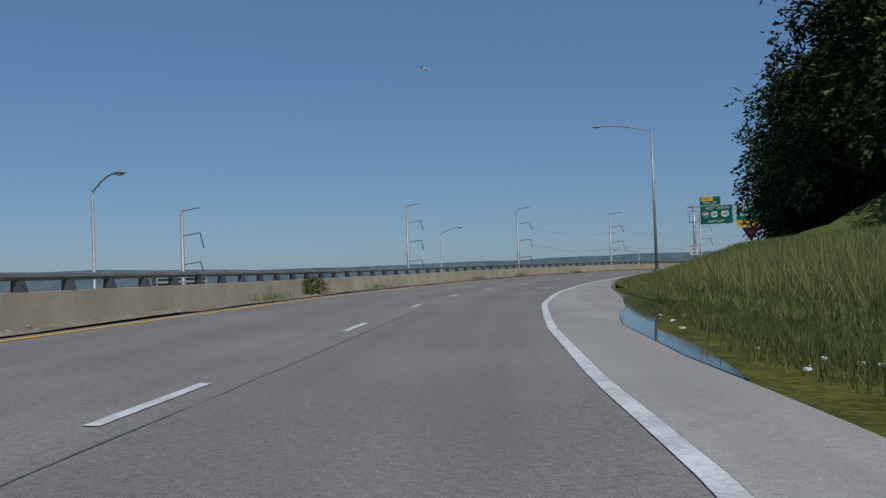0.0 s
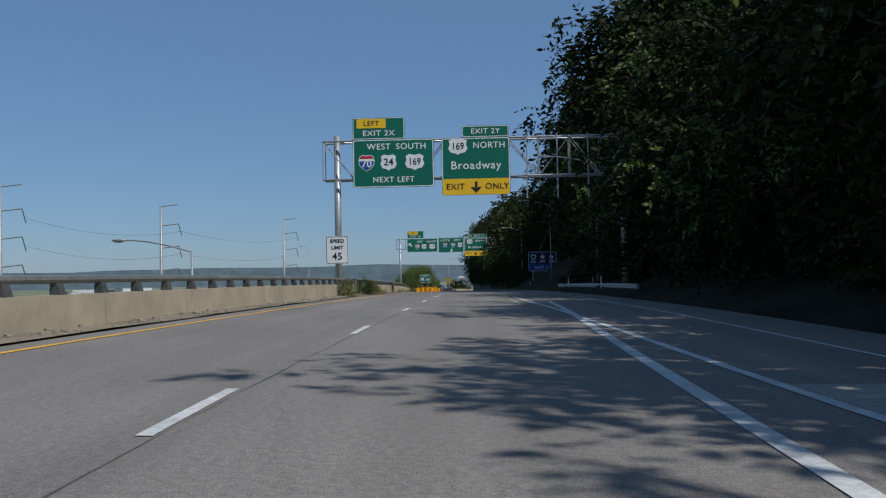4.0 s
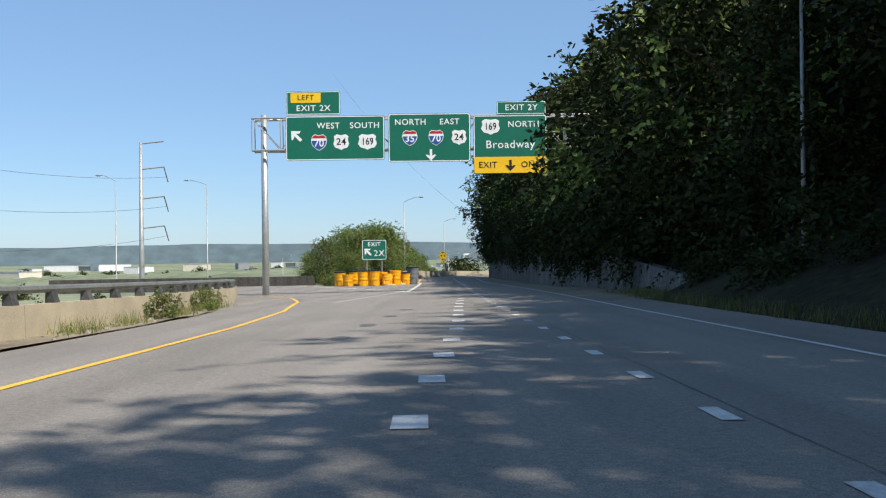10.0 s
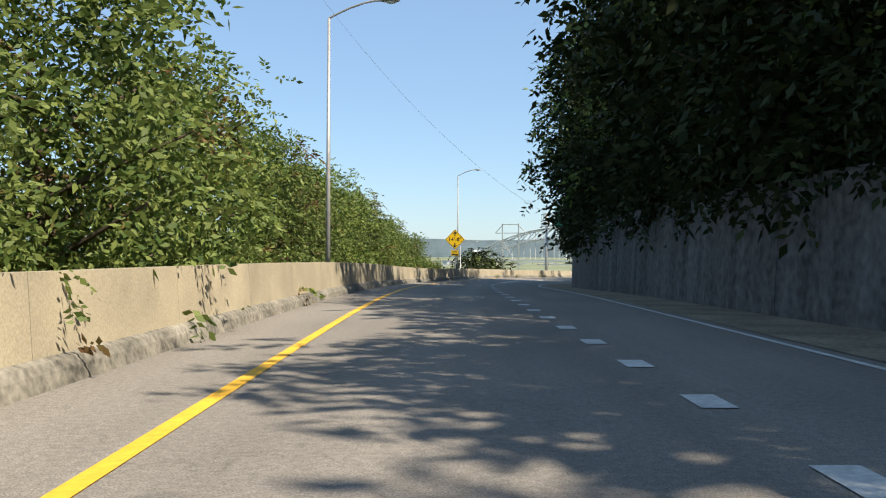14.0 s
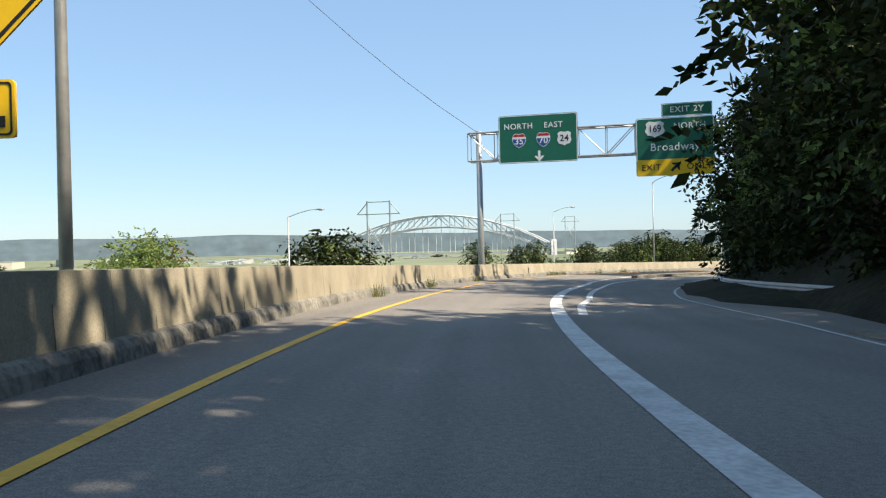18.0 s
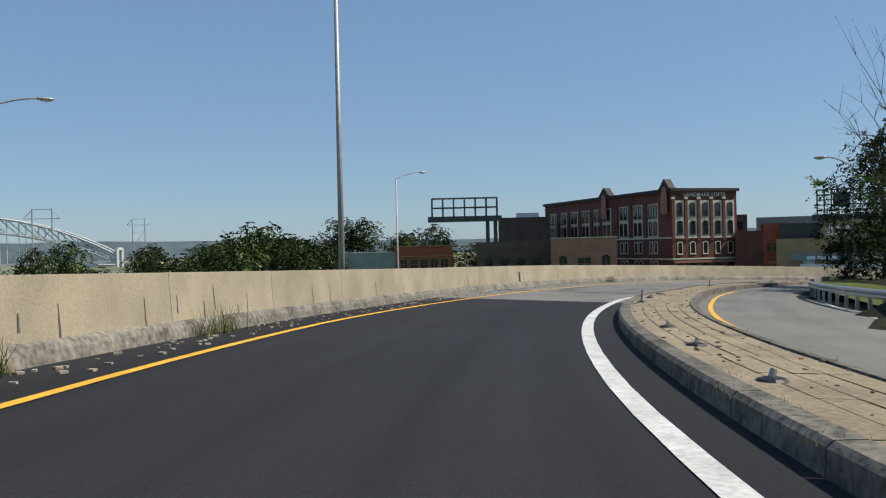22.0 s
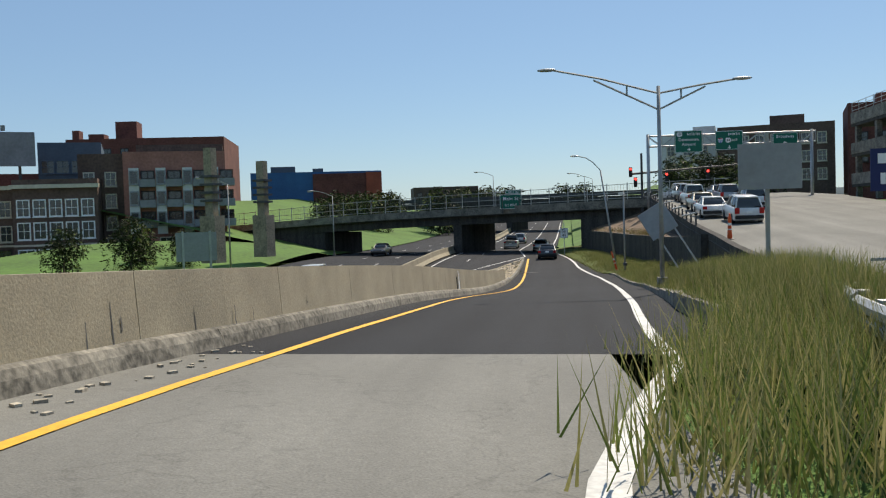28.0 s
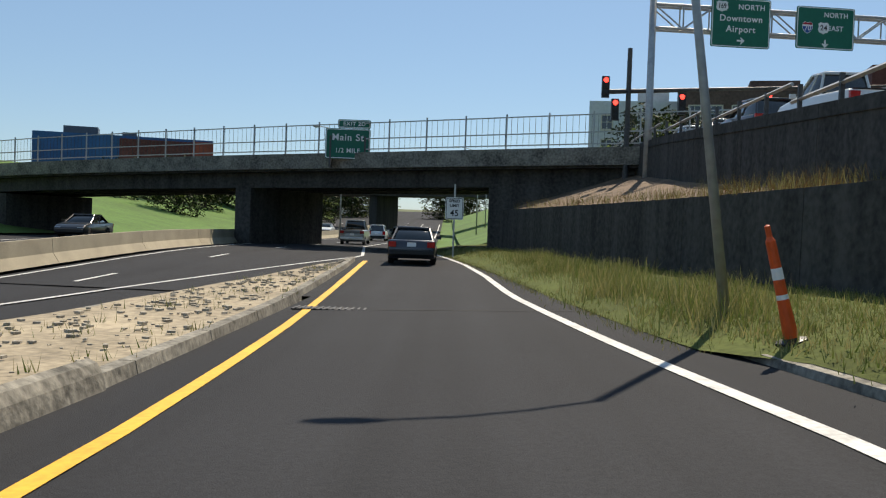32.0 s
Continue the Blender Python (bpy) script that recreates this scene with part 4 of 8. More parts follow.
def make_tree(name, height, radius, base, seed, label, mats, clusters=95, per=38, size=0.5, split=None, lean=0.0):
    rng = np.random.default_rng(seed)
    ob = root(name, Matrix(), label, "tree" if height > 4 else "bush")
    bm = bmesh.new()
    pts = [Vector((0, 0, -0.6))]
    for k in range(1, 6):
        pts.append(Vector((rng.normal(0, 0.18) + lean * k / 5, rng.normal(0, 0.18), height * 0.72 * k / 5)))
    r0 = height * 0.018 + 0.05
    for k in range(5):
        rod(bm, pts[k], pts[k + 1], r0 * (1 - 0.16 * k), r0 * (1 - 0.16 * (k + 1)), 7)
    cs, rs = [], []
    n_limb = 11 if height > 4 else 6
    tips = []
    for k in range(n_limb):
        a = k * 2.4 + rng.random()
        z = base + (height - base) * (0.1 + 0.62 * k / n_limb)
        start = Vector((lean * z / height, 0, min(z * 0.9, height * 0.7)))
        f = math.sqrt(max(0.1, 1 - ((z - base) / (height - base) * 1.5 - 0.6) ** 2))
        tip = Vector((math.cos(a) * radius * 0.72 * f + lean * z / height, math.sin(a) * radius * 0.72 * f, z + height * 0.1))
        rod(bm, start, tip, r0 * 0.4, r0 * 0.1, 5)
        tips.append(tip)
    part("trunk", bm, M["bark"], ob)
    for k in range(clusters):
        u = rng.random()
        z = base + (height - base) * (u ** 0.85)
        t = (z - base) / (height - base)
        f = math.sqrt(max(0.03, 1 - (t * 1.55 - 0.6) ** 2)) * (0.78 + 0.3 * math.sin(5 * u * 6.28 + seed))
        a = rng.random() * 6.283
        q = radius * f * rng.random() ** 0.35
        cs.append(np.array((math.cos(a) * q + lean * t, math.sin(a) * q, z)))
        rs.append(radius * (0.16 + 0.13 * rng.random()))
    for tip in tips:
        cs.append(np.array(tip))
        rs.append(radius * 0.26)
    crown = new("crown", leaf_mesh("crown", cs, rs, per, size, mats, rng, split))
    crown.parent = ob
    return ob


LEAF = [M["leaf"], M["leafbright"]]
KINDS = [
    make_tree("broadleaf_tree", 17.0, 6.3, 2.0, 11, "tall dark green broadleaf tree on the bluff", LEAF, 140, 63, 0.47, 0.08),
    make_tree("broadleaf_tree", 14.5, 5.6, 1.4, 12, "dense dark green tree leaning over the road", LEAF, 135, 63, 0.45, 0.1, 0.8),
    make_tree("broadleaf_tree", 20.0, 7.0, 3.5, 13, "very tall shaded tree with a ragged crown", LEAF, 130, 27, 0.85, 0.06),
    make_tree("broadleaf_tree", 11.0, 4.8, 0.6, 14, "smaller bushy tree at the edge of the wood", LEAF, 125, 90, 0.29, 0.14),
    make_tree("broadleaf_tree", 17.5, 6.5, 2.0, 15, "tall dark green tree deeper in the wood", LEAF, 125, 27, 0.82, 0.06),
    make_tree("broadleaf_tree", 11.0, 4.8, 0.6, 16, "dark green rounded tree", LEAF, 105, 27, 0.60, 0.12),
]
BUSH = [
    make_tree("bush", 3.2, 2.3, 0.1, 21, "leafy green bush by the roadside", [M["leafbright"], M["leafbrown"]], 50, 63, 0.23, 0.1),
    make_tree("bush", 4.0, 2.0, 0.1, 22, "tall leafy weed bush with some brown leaves", [M["leafbright"], M["leafbrown"]], 50, 63, 0.23, 0.16),
]
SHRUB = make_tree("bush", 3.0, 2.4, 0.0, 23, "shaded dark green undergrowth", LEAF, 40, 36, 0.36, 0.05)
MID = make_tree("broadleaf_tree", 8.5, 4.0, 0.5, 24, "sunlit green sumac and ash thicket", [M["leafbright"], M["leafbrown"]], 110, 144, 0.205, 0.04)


def plant(kind, p, scale=1.0, turn=None, group="trees on the bluff"):
    m = Matrix.Translation(p) @ Matrix.Rotation(random.random() * 6.28 if turn is None else turn, 4, "Z")
    ob = copy_thing(kind, m)
    ob.scale = [scale * (0.92 + 0.16 * random.random())] * 3
    ob["group"] = group
    return ob


def hillz(s, d):
    if 336 <= s < 519:
        return wall_h(s) + max(0.0, d - wall_d(s) - 1) * 0.25 - 0.2
    if s >= 519:
        return float(np.interp(s, (519, 560, 640), (0.22, 0.12, 0.05))) * max(0.0, d - 12)
    return float(hill(s, d)) - 0.1


tree_edge = curve((92, 31), (110, 27.5), (130, 21.5), (150, 17), (165, 14.5), (190, 14.2), (225, 14), (240, 15.2), (262, 18.5), (290, 21.0), (314, 22.0), (328, 15.8), (345, 13.5), (395, 12.5), (420, 11), (470, 11.5), (505, 13.5), (519, 16), (545, 16.5), (610, 16))
for row, off in enumerate((0.0, 7.5, 16.0)):
    s = 98.0 + row * 3
    while s < 600:
        d = tree_edge(s) + off + random.uniform(-1, 1)
        kind = KINDS[(1, 3, 0, 1)[random.randrange(4)]] if row == 0 and not 238 < s < 340 else KINDS[(0, 1)[random.randrange(2)]] if row == 0 else KINDS[(4, 2, 4, 4)[random.randrange(4)]]
        sc = random.uniform(0.8, 1.15) * (float(np.interp(s, (94, 130, 178, 194, 220, 230, 246, 300, 312, 330, 348, 360, 402, 415, 466, 478, 505, 520, 538, 564, 578, 592, 606), (1.15, 1.15, 0.95, 0.88, 0.96, 1.25, 1.38, 1.26, 0.85, 0.8, 0.98, 0.96, 0.98, 1.05, 1.08, 1.25, 1.05, 0.86, 1.06, 1.08, 0.92, 0.8, 0.7))))
        sc *= 1.0 if not row or s < 415 else 1.1 if s < 530 else 1.35 if s < 578 else 1.0
        plant(kind, W(s, d, hillz(s, d) - 0.2), sc)
        s += random.uniform(6.5, 9.0) * (1.5 if row == 2 else 1.0)
for s in np.arange(100, 606, 6.2):
    d = tree_edge(s) - 1.2 + random.uniform(-0.6, 0.9)
    plant(SHRUB, W(s, d, hillz(s, d) - 0.2), random.uniform(0.7, 1.15), group="undergrowth")
for s in np.arange(236, 340, 3.4):
    d = random.uniform(10.8, 13.6) if not 255 < s < 312 else random.uniform(17.4, 19.5)
    plant(SHRUB, W(s, d, hillz(s, d) - 0.2), random.uniform(0.35, 0.6), group="undergrowth")
for s in np.arange(348, 514, 3.0):
    d = wall_d(s) + random.uniform(0.7, 1.5)
    plant(SHRUB, W(s, d, wall_h(s) - random.uniform(0.2, 0.9)), random.uniform(0.7, 1.15), group="undergrowth")
    if int(s) % 2 == 0:
        plant(KINDS[3], W(s, d + 2.4, wall_h(s) - 0.3), random.uniform(0.6, 0.85))
# thicket behind the gore and the barrier
for s, d, sc in ((404, -9.5, 0.6), (405, -13, 0.72), (407, -6.6, 0.6), (409, -10, 0.9), (410, -15.5, 0.55), (414, -7.4, 1.02), (416, -12, 0.95), (424, -8.4, 0.95), (433, -11, 1.0), (441, -8.8, 0.9), (447, -10.8, 1.05), (453, -8.9, 0.95), (459, -11, 1.05), (465, -8.9, 0.9), (471, -9.6, 0.95), (478, -8.6, 0.8), (484, -9.4, 0.85), (491, -8.8, 0.6), (497, -9.4, 0.75)):
    plant(MID, W(s, d, -1.2), sc, group="roadside thicket")
for s in np.arange(398, 506, 3.2):
    plant(BUSH[int(s) % 2], W(s, barrier_d(s) - 2.0 - random.random() * 1.6 if s > 404 else -9.5 - random.random() * 6, -1.2), random.uniform(0.6, 0.95), group="roadside bushes")
for x, y, top, r in ((320.8, 577.9, 6.0, 0.8), (335.6, 584.4, 8.6, 1.0), (344, 585.8, 11.7, 1.2), (338.1, 574.3, 9.2, 1.0), (345.2, 573.7, 8.0, 0.9), (466, 655, 17.2, 1.5), (424, 600, 12.6, 1.2), (420, 606, 12.4, 1.1), (367.1, 586.4, 6.1, 0.8), (327.7, 574.3, 9.4, 1.0), (334.9, 574.3, 10.4, 1.1), (351.7, 578.4, 8.1, 0.9), (460, 660, 16.6, 1.4), (216.2, 528.5, 10.9, 1.3), (222.1, 531.8, 11.2, 1.3), (226.7, 536.3, 9.7, 1.2), (310.5, 560.2, 8.5, 1.0), (322.8, 561.9, 10.2, 1.1), (329, 590, 7, 1.0), (358, 592, 8, 1.0), (312, 588, 6, 0.9)):
    plant(KINDS[5], Vector((x, y, top - 11.0 * r)), r, group="trees below the ramp")
for s, d, h in ((520, -32, -6), (534, -36, -6), (548, -24, -5), (556, -30, -5), (575, -50, -6), (590, -42, -6), (604, -48, -7), (616, -60, -6), (628, -52, -6), (640, -58, -6)):
    plant(MID, W(s, d, h - 3), random.uniform(0.9, 1.3), group="trees below the ramp")
for x, y, sc in ((392, 632, 1.2), (384, 640, 1.15), (399, 622, 1.3), (376, 634, 1.1), (366, 640, 1.2), (430, 602, 1.25), (424, 610, 1.2), (436, 596, 1.1), (350, 648, 1.2), (338, 642, 1.1), (325, 646, 1.2), (356, 630, 1.0)):
    plant(KINDS[5], Vector((x, y, CITY - 1)), sc * 0.9, group="city trees")
for s, d, sc in ((662.5, 10.4, 0.95), (655, 15.5, 1.1), (668, 14.5, 0.8)):
    plant(KINDS[3], W(s, d, 0.5), sc, group="trees by the slip road")
# bare tree
bm = bmesh.new()
rng = np.random.default_rng(5)


def twig(p, v, r, n):
    q = p + v
    rod(bm, p, q, r, r * 0.6, 5, False)
    if n:
        for _ in range(3):
            w = v * 0.72 + Vector(rng.normal(0, 0.34, 3)) * v.length
            w.z = abs(w.z) * 0.9
            twig(q, w, r * 0.58, n - 1)


twig(Vector((0, 0, -0.3)), Vector((0.2, 0, 3.4)), 0.17, 5)
dead = root("bare_tree", Matrix.Translation((284, 480.5, W(650, 12, 0).z)), "bare dead tree with fine grey twigs", "tree")
part("trunk", bm, M["bark"], dead)


def blades(name, spots, height, mats, label, per=9, spread=0.25, seed=1):
    """Tufts of thin blades at the given places, one mesh."""
    rng = np.random.default_rng(seed)
    vs, fs, mi = [], [], []
    for p in spots:
        for _ in range(per):
            o = rng.normal(0, spread, 2)
            h = height * (0.45 + 0.8 * rng.random())
            a, t = rng.random() * 6.28, rng.normal(0, 0.3, 2) * h
            w = 0.006 + 0.007 * rng.random()
            n = len(vs)
            x, y, z = p[0] + o[0], p[1] + o[1], p[2] - 0.05
            vs += [(x - w * math.cos(a), y - w * math.sin(a), z), (x + w * math.cos(a), y + w * math.sin(a), z), (x + t[0], y + t[1], z + h)]
            fs.append((n, n + 1, n + 2))
            mi.append(int(rng.random() < 0.4) if len(mats) > 1 else 0)
    me = bpy.data.meshes.new(name)
    me.from_pydata(vs, [], fs)
    for m in mats:
        me.materials.append(m)
    me.polygons.foreach_set("material_index", mi)
    return tagged(new(name, me), label, "grass", kind="stuff")


R = random.Random(7)
GB = [M["bladegreen"], M["blade"]]
blades("tall_grass", [W(s, d, float(hill(s, d)) + 0.02) for s, d in ((R.uniform(42, 112), R.uniform(5.2, 14)) for _ in range(9000))], 0.24, GB, "tall rough grass on the bank", 11, 0.22, 2)
blades("tall_grass", [W(s, d, float(hill(s, d)) + 0.02) for s, d in ((R.uniform(54, 78), R.uniform(6.3, 9.5)) for _ in range(1500))], 0.75, [M["blade"], M["bladegreen"]], "clump of tall seeding grass", 10, 0.25, 3)
blades("tall_grass", [W(s, d, max(0.0, float(hill(s, d)) * min(1.0, (d - bank_e(s)) / 2.5)) + 0.02) for s, d in ((s, bank_e(s) + R.uniform(-1.3, 6.0)) for s in (R.uniform(24, 56) for _ in range(3200)))], 0.3, GB, "rough grass at the foot of the bank", 8, 0.22, 31)
blades("tall_grass", [W(s, d, max(0.0, float(hill(s, d)) * min(1.0, max(0.0, d - bank_e(s)) / 2.5)) + 0.02) for s, d in ((s, shoulder_e(s) + R.uniform(1.7, 6.5)) for s in (R.uniform(40, 92) for _ in range(5200)))], 0.34, GB, "rough grass down to the wet mud", 13, 0.2, 42)
blades("island_grass", [W(s, R.uniform(i_l(s) + 0.2, i_r(s)), 0.2) for s in (R.uniform(99, 139) for _ in range(3000))], 0.16, GB, "short grass on the island", 14, 0.12, 4)
blades("verge_grass", [W(s, d, verge_z(s, d)) for s, d in ((s, verge_d(s) + 0.3 + (up_l(s) - verge_d(s) - 0.4) * R.random()) for s in (R.uniform(689, 790) for _ in range(12000)))], 0.17, [M["blade"], M["bladegreen"]], "rough dry grass on the verge", 11, 0.2, 5)
blades("verge_grass", [W(s, d, verge_z(s, d)) for s, d in ((s, up_l(s) - R.uniform(0.2, 2.2)) for s in (R.uniform(690, 728) for _ in range(1500)))], 0.65, [M["blade"], M["bladegreen"]], "tall dry grass along the wall", 10, 0.2, 6)
blades("verge_grass", [W(s, d, verge_z(s, d)) for s, d in ((s, verge_d(s) + 0.5 + (up_l(s) - verge_d(s) - 0.6) * R.random()) for s in (R.uniform(692, 734) for _ in range(5200)))], 0.42, [M["blade"], M["bladegreen"]], "tall seeding grass on the verge", 9, 0.2, 41)
blades("parapet_weeds", [W(s, parapet_d(s) + R.uniform(0.25, 1.1), 0.05) for s in [R.gauss(c, 1.1) for c in (78, 96, 118, 131, 149, 207, 216, 219, 222, 226, 231, 262, 283, 322, 326, 331, 336, 338) for _ in range(26)]], 0.45, GB, "weeds along the parapet", 10, 0.16, 7)
blades("barrier_weeds", [W(s, barrier_d(s) + R.uniform(0.25, 0.5), 0.02) for s in [R.gauss(c, 0.5) for c in (586, 588, 590, 560, 545, 530, 601, 608, 655) for _ in range(14)]], 0.55, GB, "weeds along the barrier's foot", 9, 0.1, 31)
blades("verge_grass", [W(s, d, 0.0) for s, d in ((s, verge_d(s) + R.uniform(-0.35, 0.4)) for s in (R.uniform(752, 790) for _ in range(1500)))], 0.14, [M["blade"], M["bladegreen"]], "ragged grass edge creeping over the asphalt", 9, 0.2, 42)
blades("weed_clump", [W(s, d, verge_z(s, d)) for s, d in ((c + R.gauss(0, 0.7), verge_d(c) + k + R.gauss(0, 0.4)) for c, k in ((754.5, 0.9), (757, 1.6), (760, 0.7), (764, 1.8), (768, 1.2), (749, 2.6), (744, 3.0), (773, 1.6)) for _ in range(90))], 0.5, [M["blade"], M["bladegreen"]], "tall dry weed clumps in the verge", 9, 0.25, 43)
blades("gore_weeds", [W(s, R.uniform(gore_l(s) + 0.3, gore_rt(s) - 0.1), 0.15) for s in [R.gauss(c, 0.6) for c in (750, 753, 757, 760, 764, 769) for _ in range(12)]], 0.18, [M["blade"], M["bladegreen"]], "dry tufts on the gore island", 8, 0.12, 32)
blades("wood_edge_grass", [W(s, right_edge2(s) + R.uniform(2.3, 5.0), 0.02) for s in (R.uniform(240, 345) for _ in range(2600))], 0.4, GB, "grass at the edge of the wood", 8, 0.22, 8)
blades("island_weeds", [W(s, R.choice((curb_d(s) + 0.1, island_r(s) - 0.15, curb_d(s) + 0.28)), 0.24) for s in (R.uniform(585, 692) for _ in range(190))], 0.09, GB, "weeds in the island's joints", 8, 0.08, 9)
blades("island_weeds", [W(s, 2.3 + R.uniform(-0.5, 1.6), 0.1) for s in (R.uniform(688, 699) for _ in range(170))], 0.28, [M["blade"], M["bladegreen"]], "tall weeds at the island's end", 9, 0.2, 10)
for s, sc in ((206.5, 0.32), (217.5, 0.4), (220, 0.36), (223, 0.3), (329, 0.28), (336, 0.3), (84, 0.3)):
    plant(BUSH[0], W(s, parapet_d(s) + 0.75, 0.0), sc, group="roadside weeds")


def litter(name, spots, size, material, label, seed=1):
    rng = random.Random(seed)
    bm = bmesh.new()
    for p in spots:
        k = size * (0.4 + rng.random())
        box(bm, (p.x, p.y, p.z + k * 0.12), (k, k * rng.uniform(0.4, 0.9), k * 0.3), rng.random() * 3)
    return tagged(new(name, mesh_of(bm, material, name)), label, "litter", kind="stuff")


litter("rubble", [W(s, parapet_d(s) + R.uniform(0.25, 1.3), 0.06) for s in (R.uniform(45, 335) for _ in range(700))], 0.13, M["rubble"], "stones and debris along the parapet", 1)
litter("rubble", [W(s, barrier_d(s) + R.uniform(0.3, 1.2), 0.0) for s in (R.uniform(600, 700) for _ in range(420))], 0.09, M["rubble"], "grit along the barrier", 2)
litter("rubble", [W(s, R.uniform(curb_d(s) + 0.3, island_r(s) - 0.2), 0.24) for s in (R.uniform(585, 688) for _ in range(330))], 0.055, M["dirt"], "crumbs of earth on the island", 3)
litter("rubble", [W(s, R.uniform(gore_l(s) + 0.3, gore_rt(s) - 0.3), 0.15) for s in (R.uniform(748, 774) for _ in range(420))], 0.1, M["rubble"], "stones on the gore", 4)
litter("litter", [W(s, shoulder_e(s) + R.uniform(0.8, 2.4), 0.06) for s in (R.uniform(44, 66) for _ in range(26))], 0.09, M["signwhite"], "white litter in the mud", 5)
litter("rubble", [W(s, R.uniform(-9.5, -2.6), 0.0) for s in (R.uniform(378, 394) for _ in range(160))], 0.09, M["rubble"], "grit on the gore", 6)

# road patches and marks
def blot(s, d, l, w, material, label):
    bm = bmesh.new()
    n = 14
    rng2 = random.Random(int(s * 10))
    bm.faces.new([bm.verts.new(W(s + math.cos(k / n * 6.283) * l / 2 * rng2.uniform(0.7, 1.1), d + math.sin(k / n * 6.283) * w / 2 * rng2.uniform(0.7, 1.1), 0.007)) for k in range(n)][::-1])
    bmesh.ops.recalc_face_normals(bm, faces=bm.faces[:])
    return solo("road_patch", bm, M[material], label, "road patch", "structure")


for s, d, l, w in ((318, -1.9, 1.3, 0.55), (322.5, -1.6, 1.3, 0.5), (327, -1.2, 1.2, 0.5), (331.5, -0.8, 1.2, 0.5), (354, -6.9, 1.0, 0.5), (357.5, -6.0, 1.0, 0.5), (361, -5.2, 1.0, 0.4), (351, -7.6, 1.0, 0.5)):
    blot(s, d, l, w, "patch", "dark oval mark of a removed dash")
def scuffs(s, d, l, w, n, seed):
    """A worn place: many thin dark strokes across the lane."""
    rng2 = random.Random(seed)
    bm = bmesh.new()
    for _ in range(int(n * 1.4)):
        a, c, hw, hl = s + rng2.uniform(-l / 2, l / 2), d + rng2.gauss(0, w / 3), rng2.uniform(0.03, 0.1), rng2.uniform(0.008, 0.035)
        bm.faces.new([bm.verts.new(W(a + p, c + q, 0.007)) for p, q in ((-hl, -hw), (-hl * 0.6, hw), (hl, hw * 0.9), (hl * 0.8, -hw * 0.9))][::-1])
    bmesh.ops.recalc_face_normals(bm, faces=bm.faces[:])
    return tagged(solo("road_scuffs", bm, M["scuff"], "dark worn strokes across the concrete lane", "road wear", "structure"), kind="stuff")


for k, (s, d, l, w, n) in enumerate(((642, -1.4, 3.0, 1.0, 34), (645.5, -0.3, 3.0, 1.2, 40), (650, 0.3, 5.0, 0.7, 40), (651, -2.2, 4.0, 1.4, 24), (640, -3.6, 5.0, 1.6, 30), (657, -0.4, 5.0, 1.4, 26), (668.5, -0.7, 2.6, 0.5, 44), (669.5, 0.3, 2.4, 0.35, 18), (664, -1.0, 6.0, 2.4, 26), (676, -0.4, 6.0, 2.2, 30), (646, 1.0, 5.0, 0.5, 36), (660, 0.8, 10.0, 0.6, 40), (632, -1.0, 6, 3, 14), (575, -0.6, 14, 3.5, 10), (636.8, -1.6, 3.6, 4.0, 45), (638.5, -0.2, 2.0, 3.0, 26), (672, 0.2, 5, 0.6, 20))):
    scuffs(s, d, l, w, n, k)
def wear(s, d, l, w, n, seed):
    """A darkened place in the lane: overlapping slivers drawn out along the travel."""
    rng2 = random.Random(seed)
    bm = bmesh.new()
    for j in range(n):
        a, c, hl, hw = s + rng2.uniform(-l / 2, l / 2), d + rng2.uniform(-w / 2, w / 2), rng2.uniform(0.12, 0.5), rng2.uniform(0.015, 0.06)
        bm.faces.new([bm.verts.new(W(a + p * hl, c + q * hw + 0.03 * p, 0.006 + 0.0001 * j)) for p, q in ((-1, -0.2), (-0.5, -1), (0.4, -0.8), (1, 0.1), (0.5, 0.9), (-0.6, 0.8))])
    bmesh.ops.recalc_face_normals(bm, faces=bm.faces[:])
    return tagged(solo("road_scuffs", bm, M["scuff"], "dark worn area drawn out along the lane", "road wear", "structure"), kind="stuff")


for k, (s, d, l, w, n) in enumerate(((642.4, -0.55, 2.4, 0.45, 46), (639.6, -3.1, 2.8, 1.0, 70), (642.6, -3.6, 3.2, 0.5, 34), (646.5, -3.7, 4.0, 0.4, 26), (644.6, 0.3, 1.2, 0.3, 10), (638.2, 0.6, 1.2, 1.4, 24), (648, -2.0, 5, 2.0, 12))):
    wear(s, d, l, w, n, 90 + k)
for s, d, l, w in ((145, -0.3, 0.5, 0.6), (113.5, 0.9, 0.3, 0.5), (142.5, 0.2, 0.4, 0.5)):
    blot(s, d, l, w, "patch", "dark worn patch in the road")
line(636.5, 637.1, lambda s: -2.2, 8.2, "patch", "dark joint across the deck", 1)
bm = bmesh.new()
bm.faces.new([bm.verts.new(W(a, d, 0.009)) for a, d in ((635.9, -4.6), (640.9, 2.3), (640.99, 2.3), (635.99, -4.6))])
bmesh.ops.recalc_face_normals(bm, faces=bm.faces[:])
solo("road_joint", bm, M["shoulder"], "pale slanting joint across the deck", "road joint", "structure")
line(342, 366, curve((342, -4.6), (366, -2.2)), 0.35, "shoulder", "pale sealed joint at the gore")
# Two thin black strips laid across the ramp's asphalt.
for s, a, b in ((742.8, -2.9, 3.0), (757.8, -1.4, 3.4)):
    bm = ribbon(s, s + 0.07, a, b, 0.006, 1)
    solo("road_patch", bm, M["rubber"], "thin dark line across the ramp", "road patch", "structure")


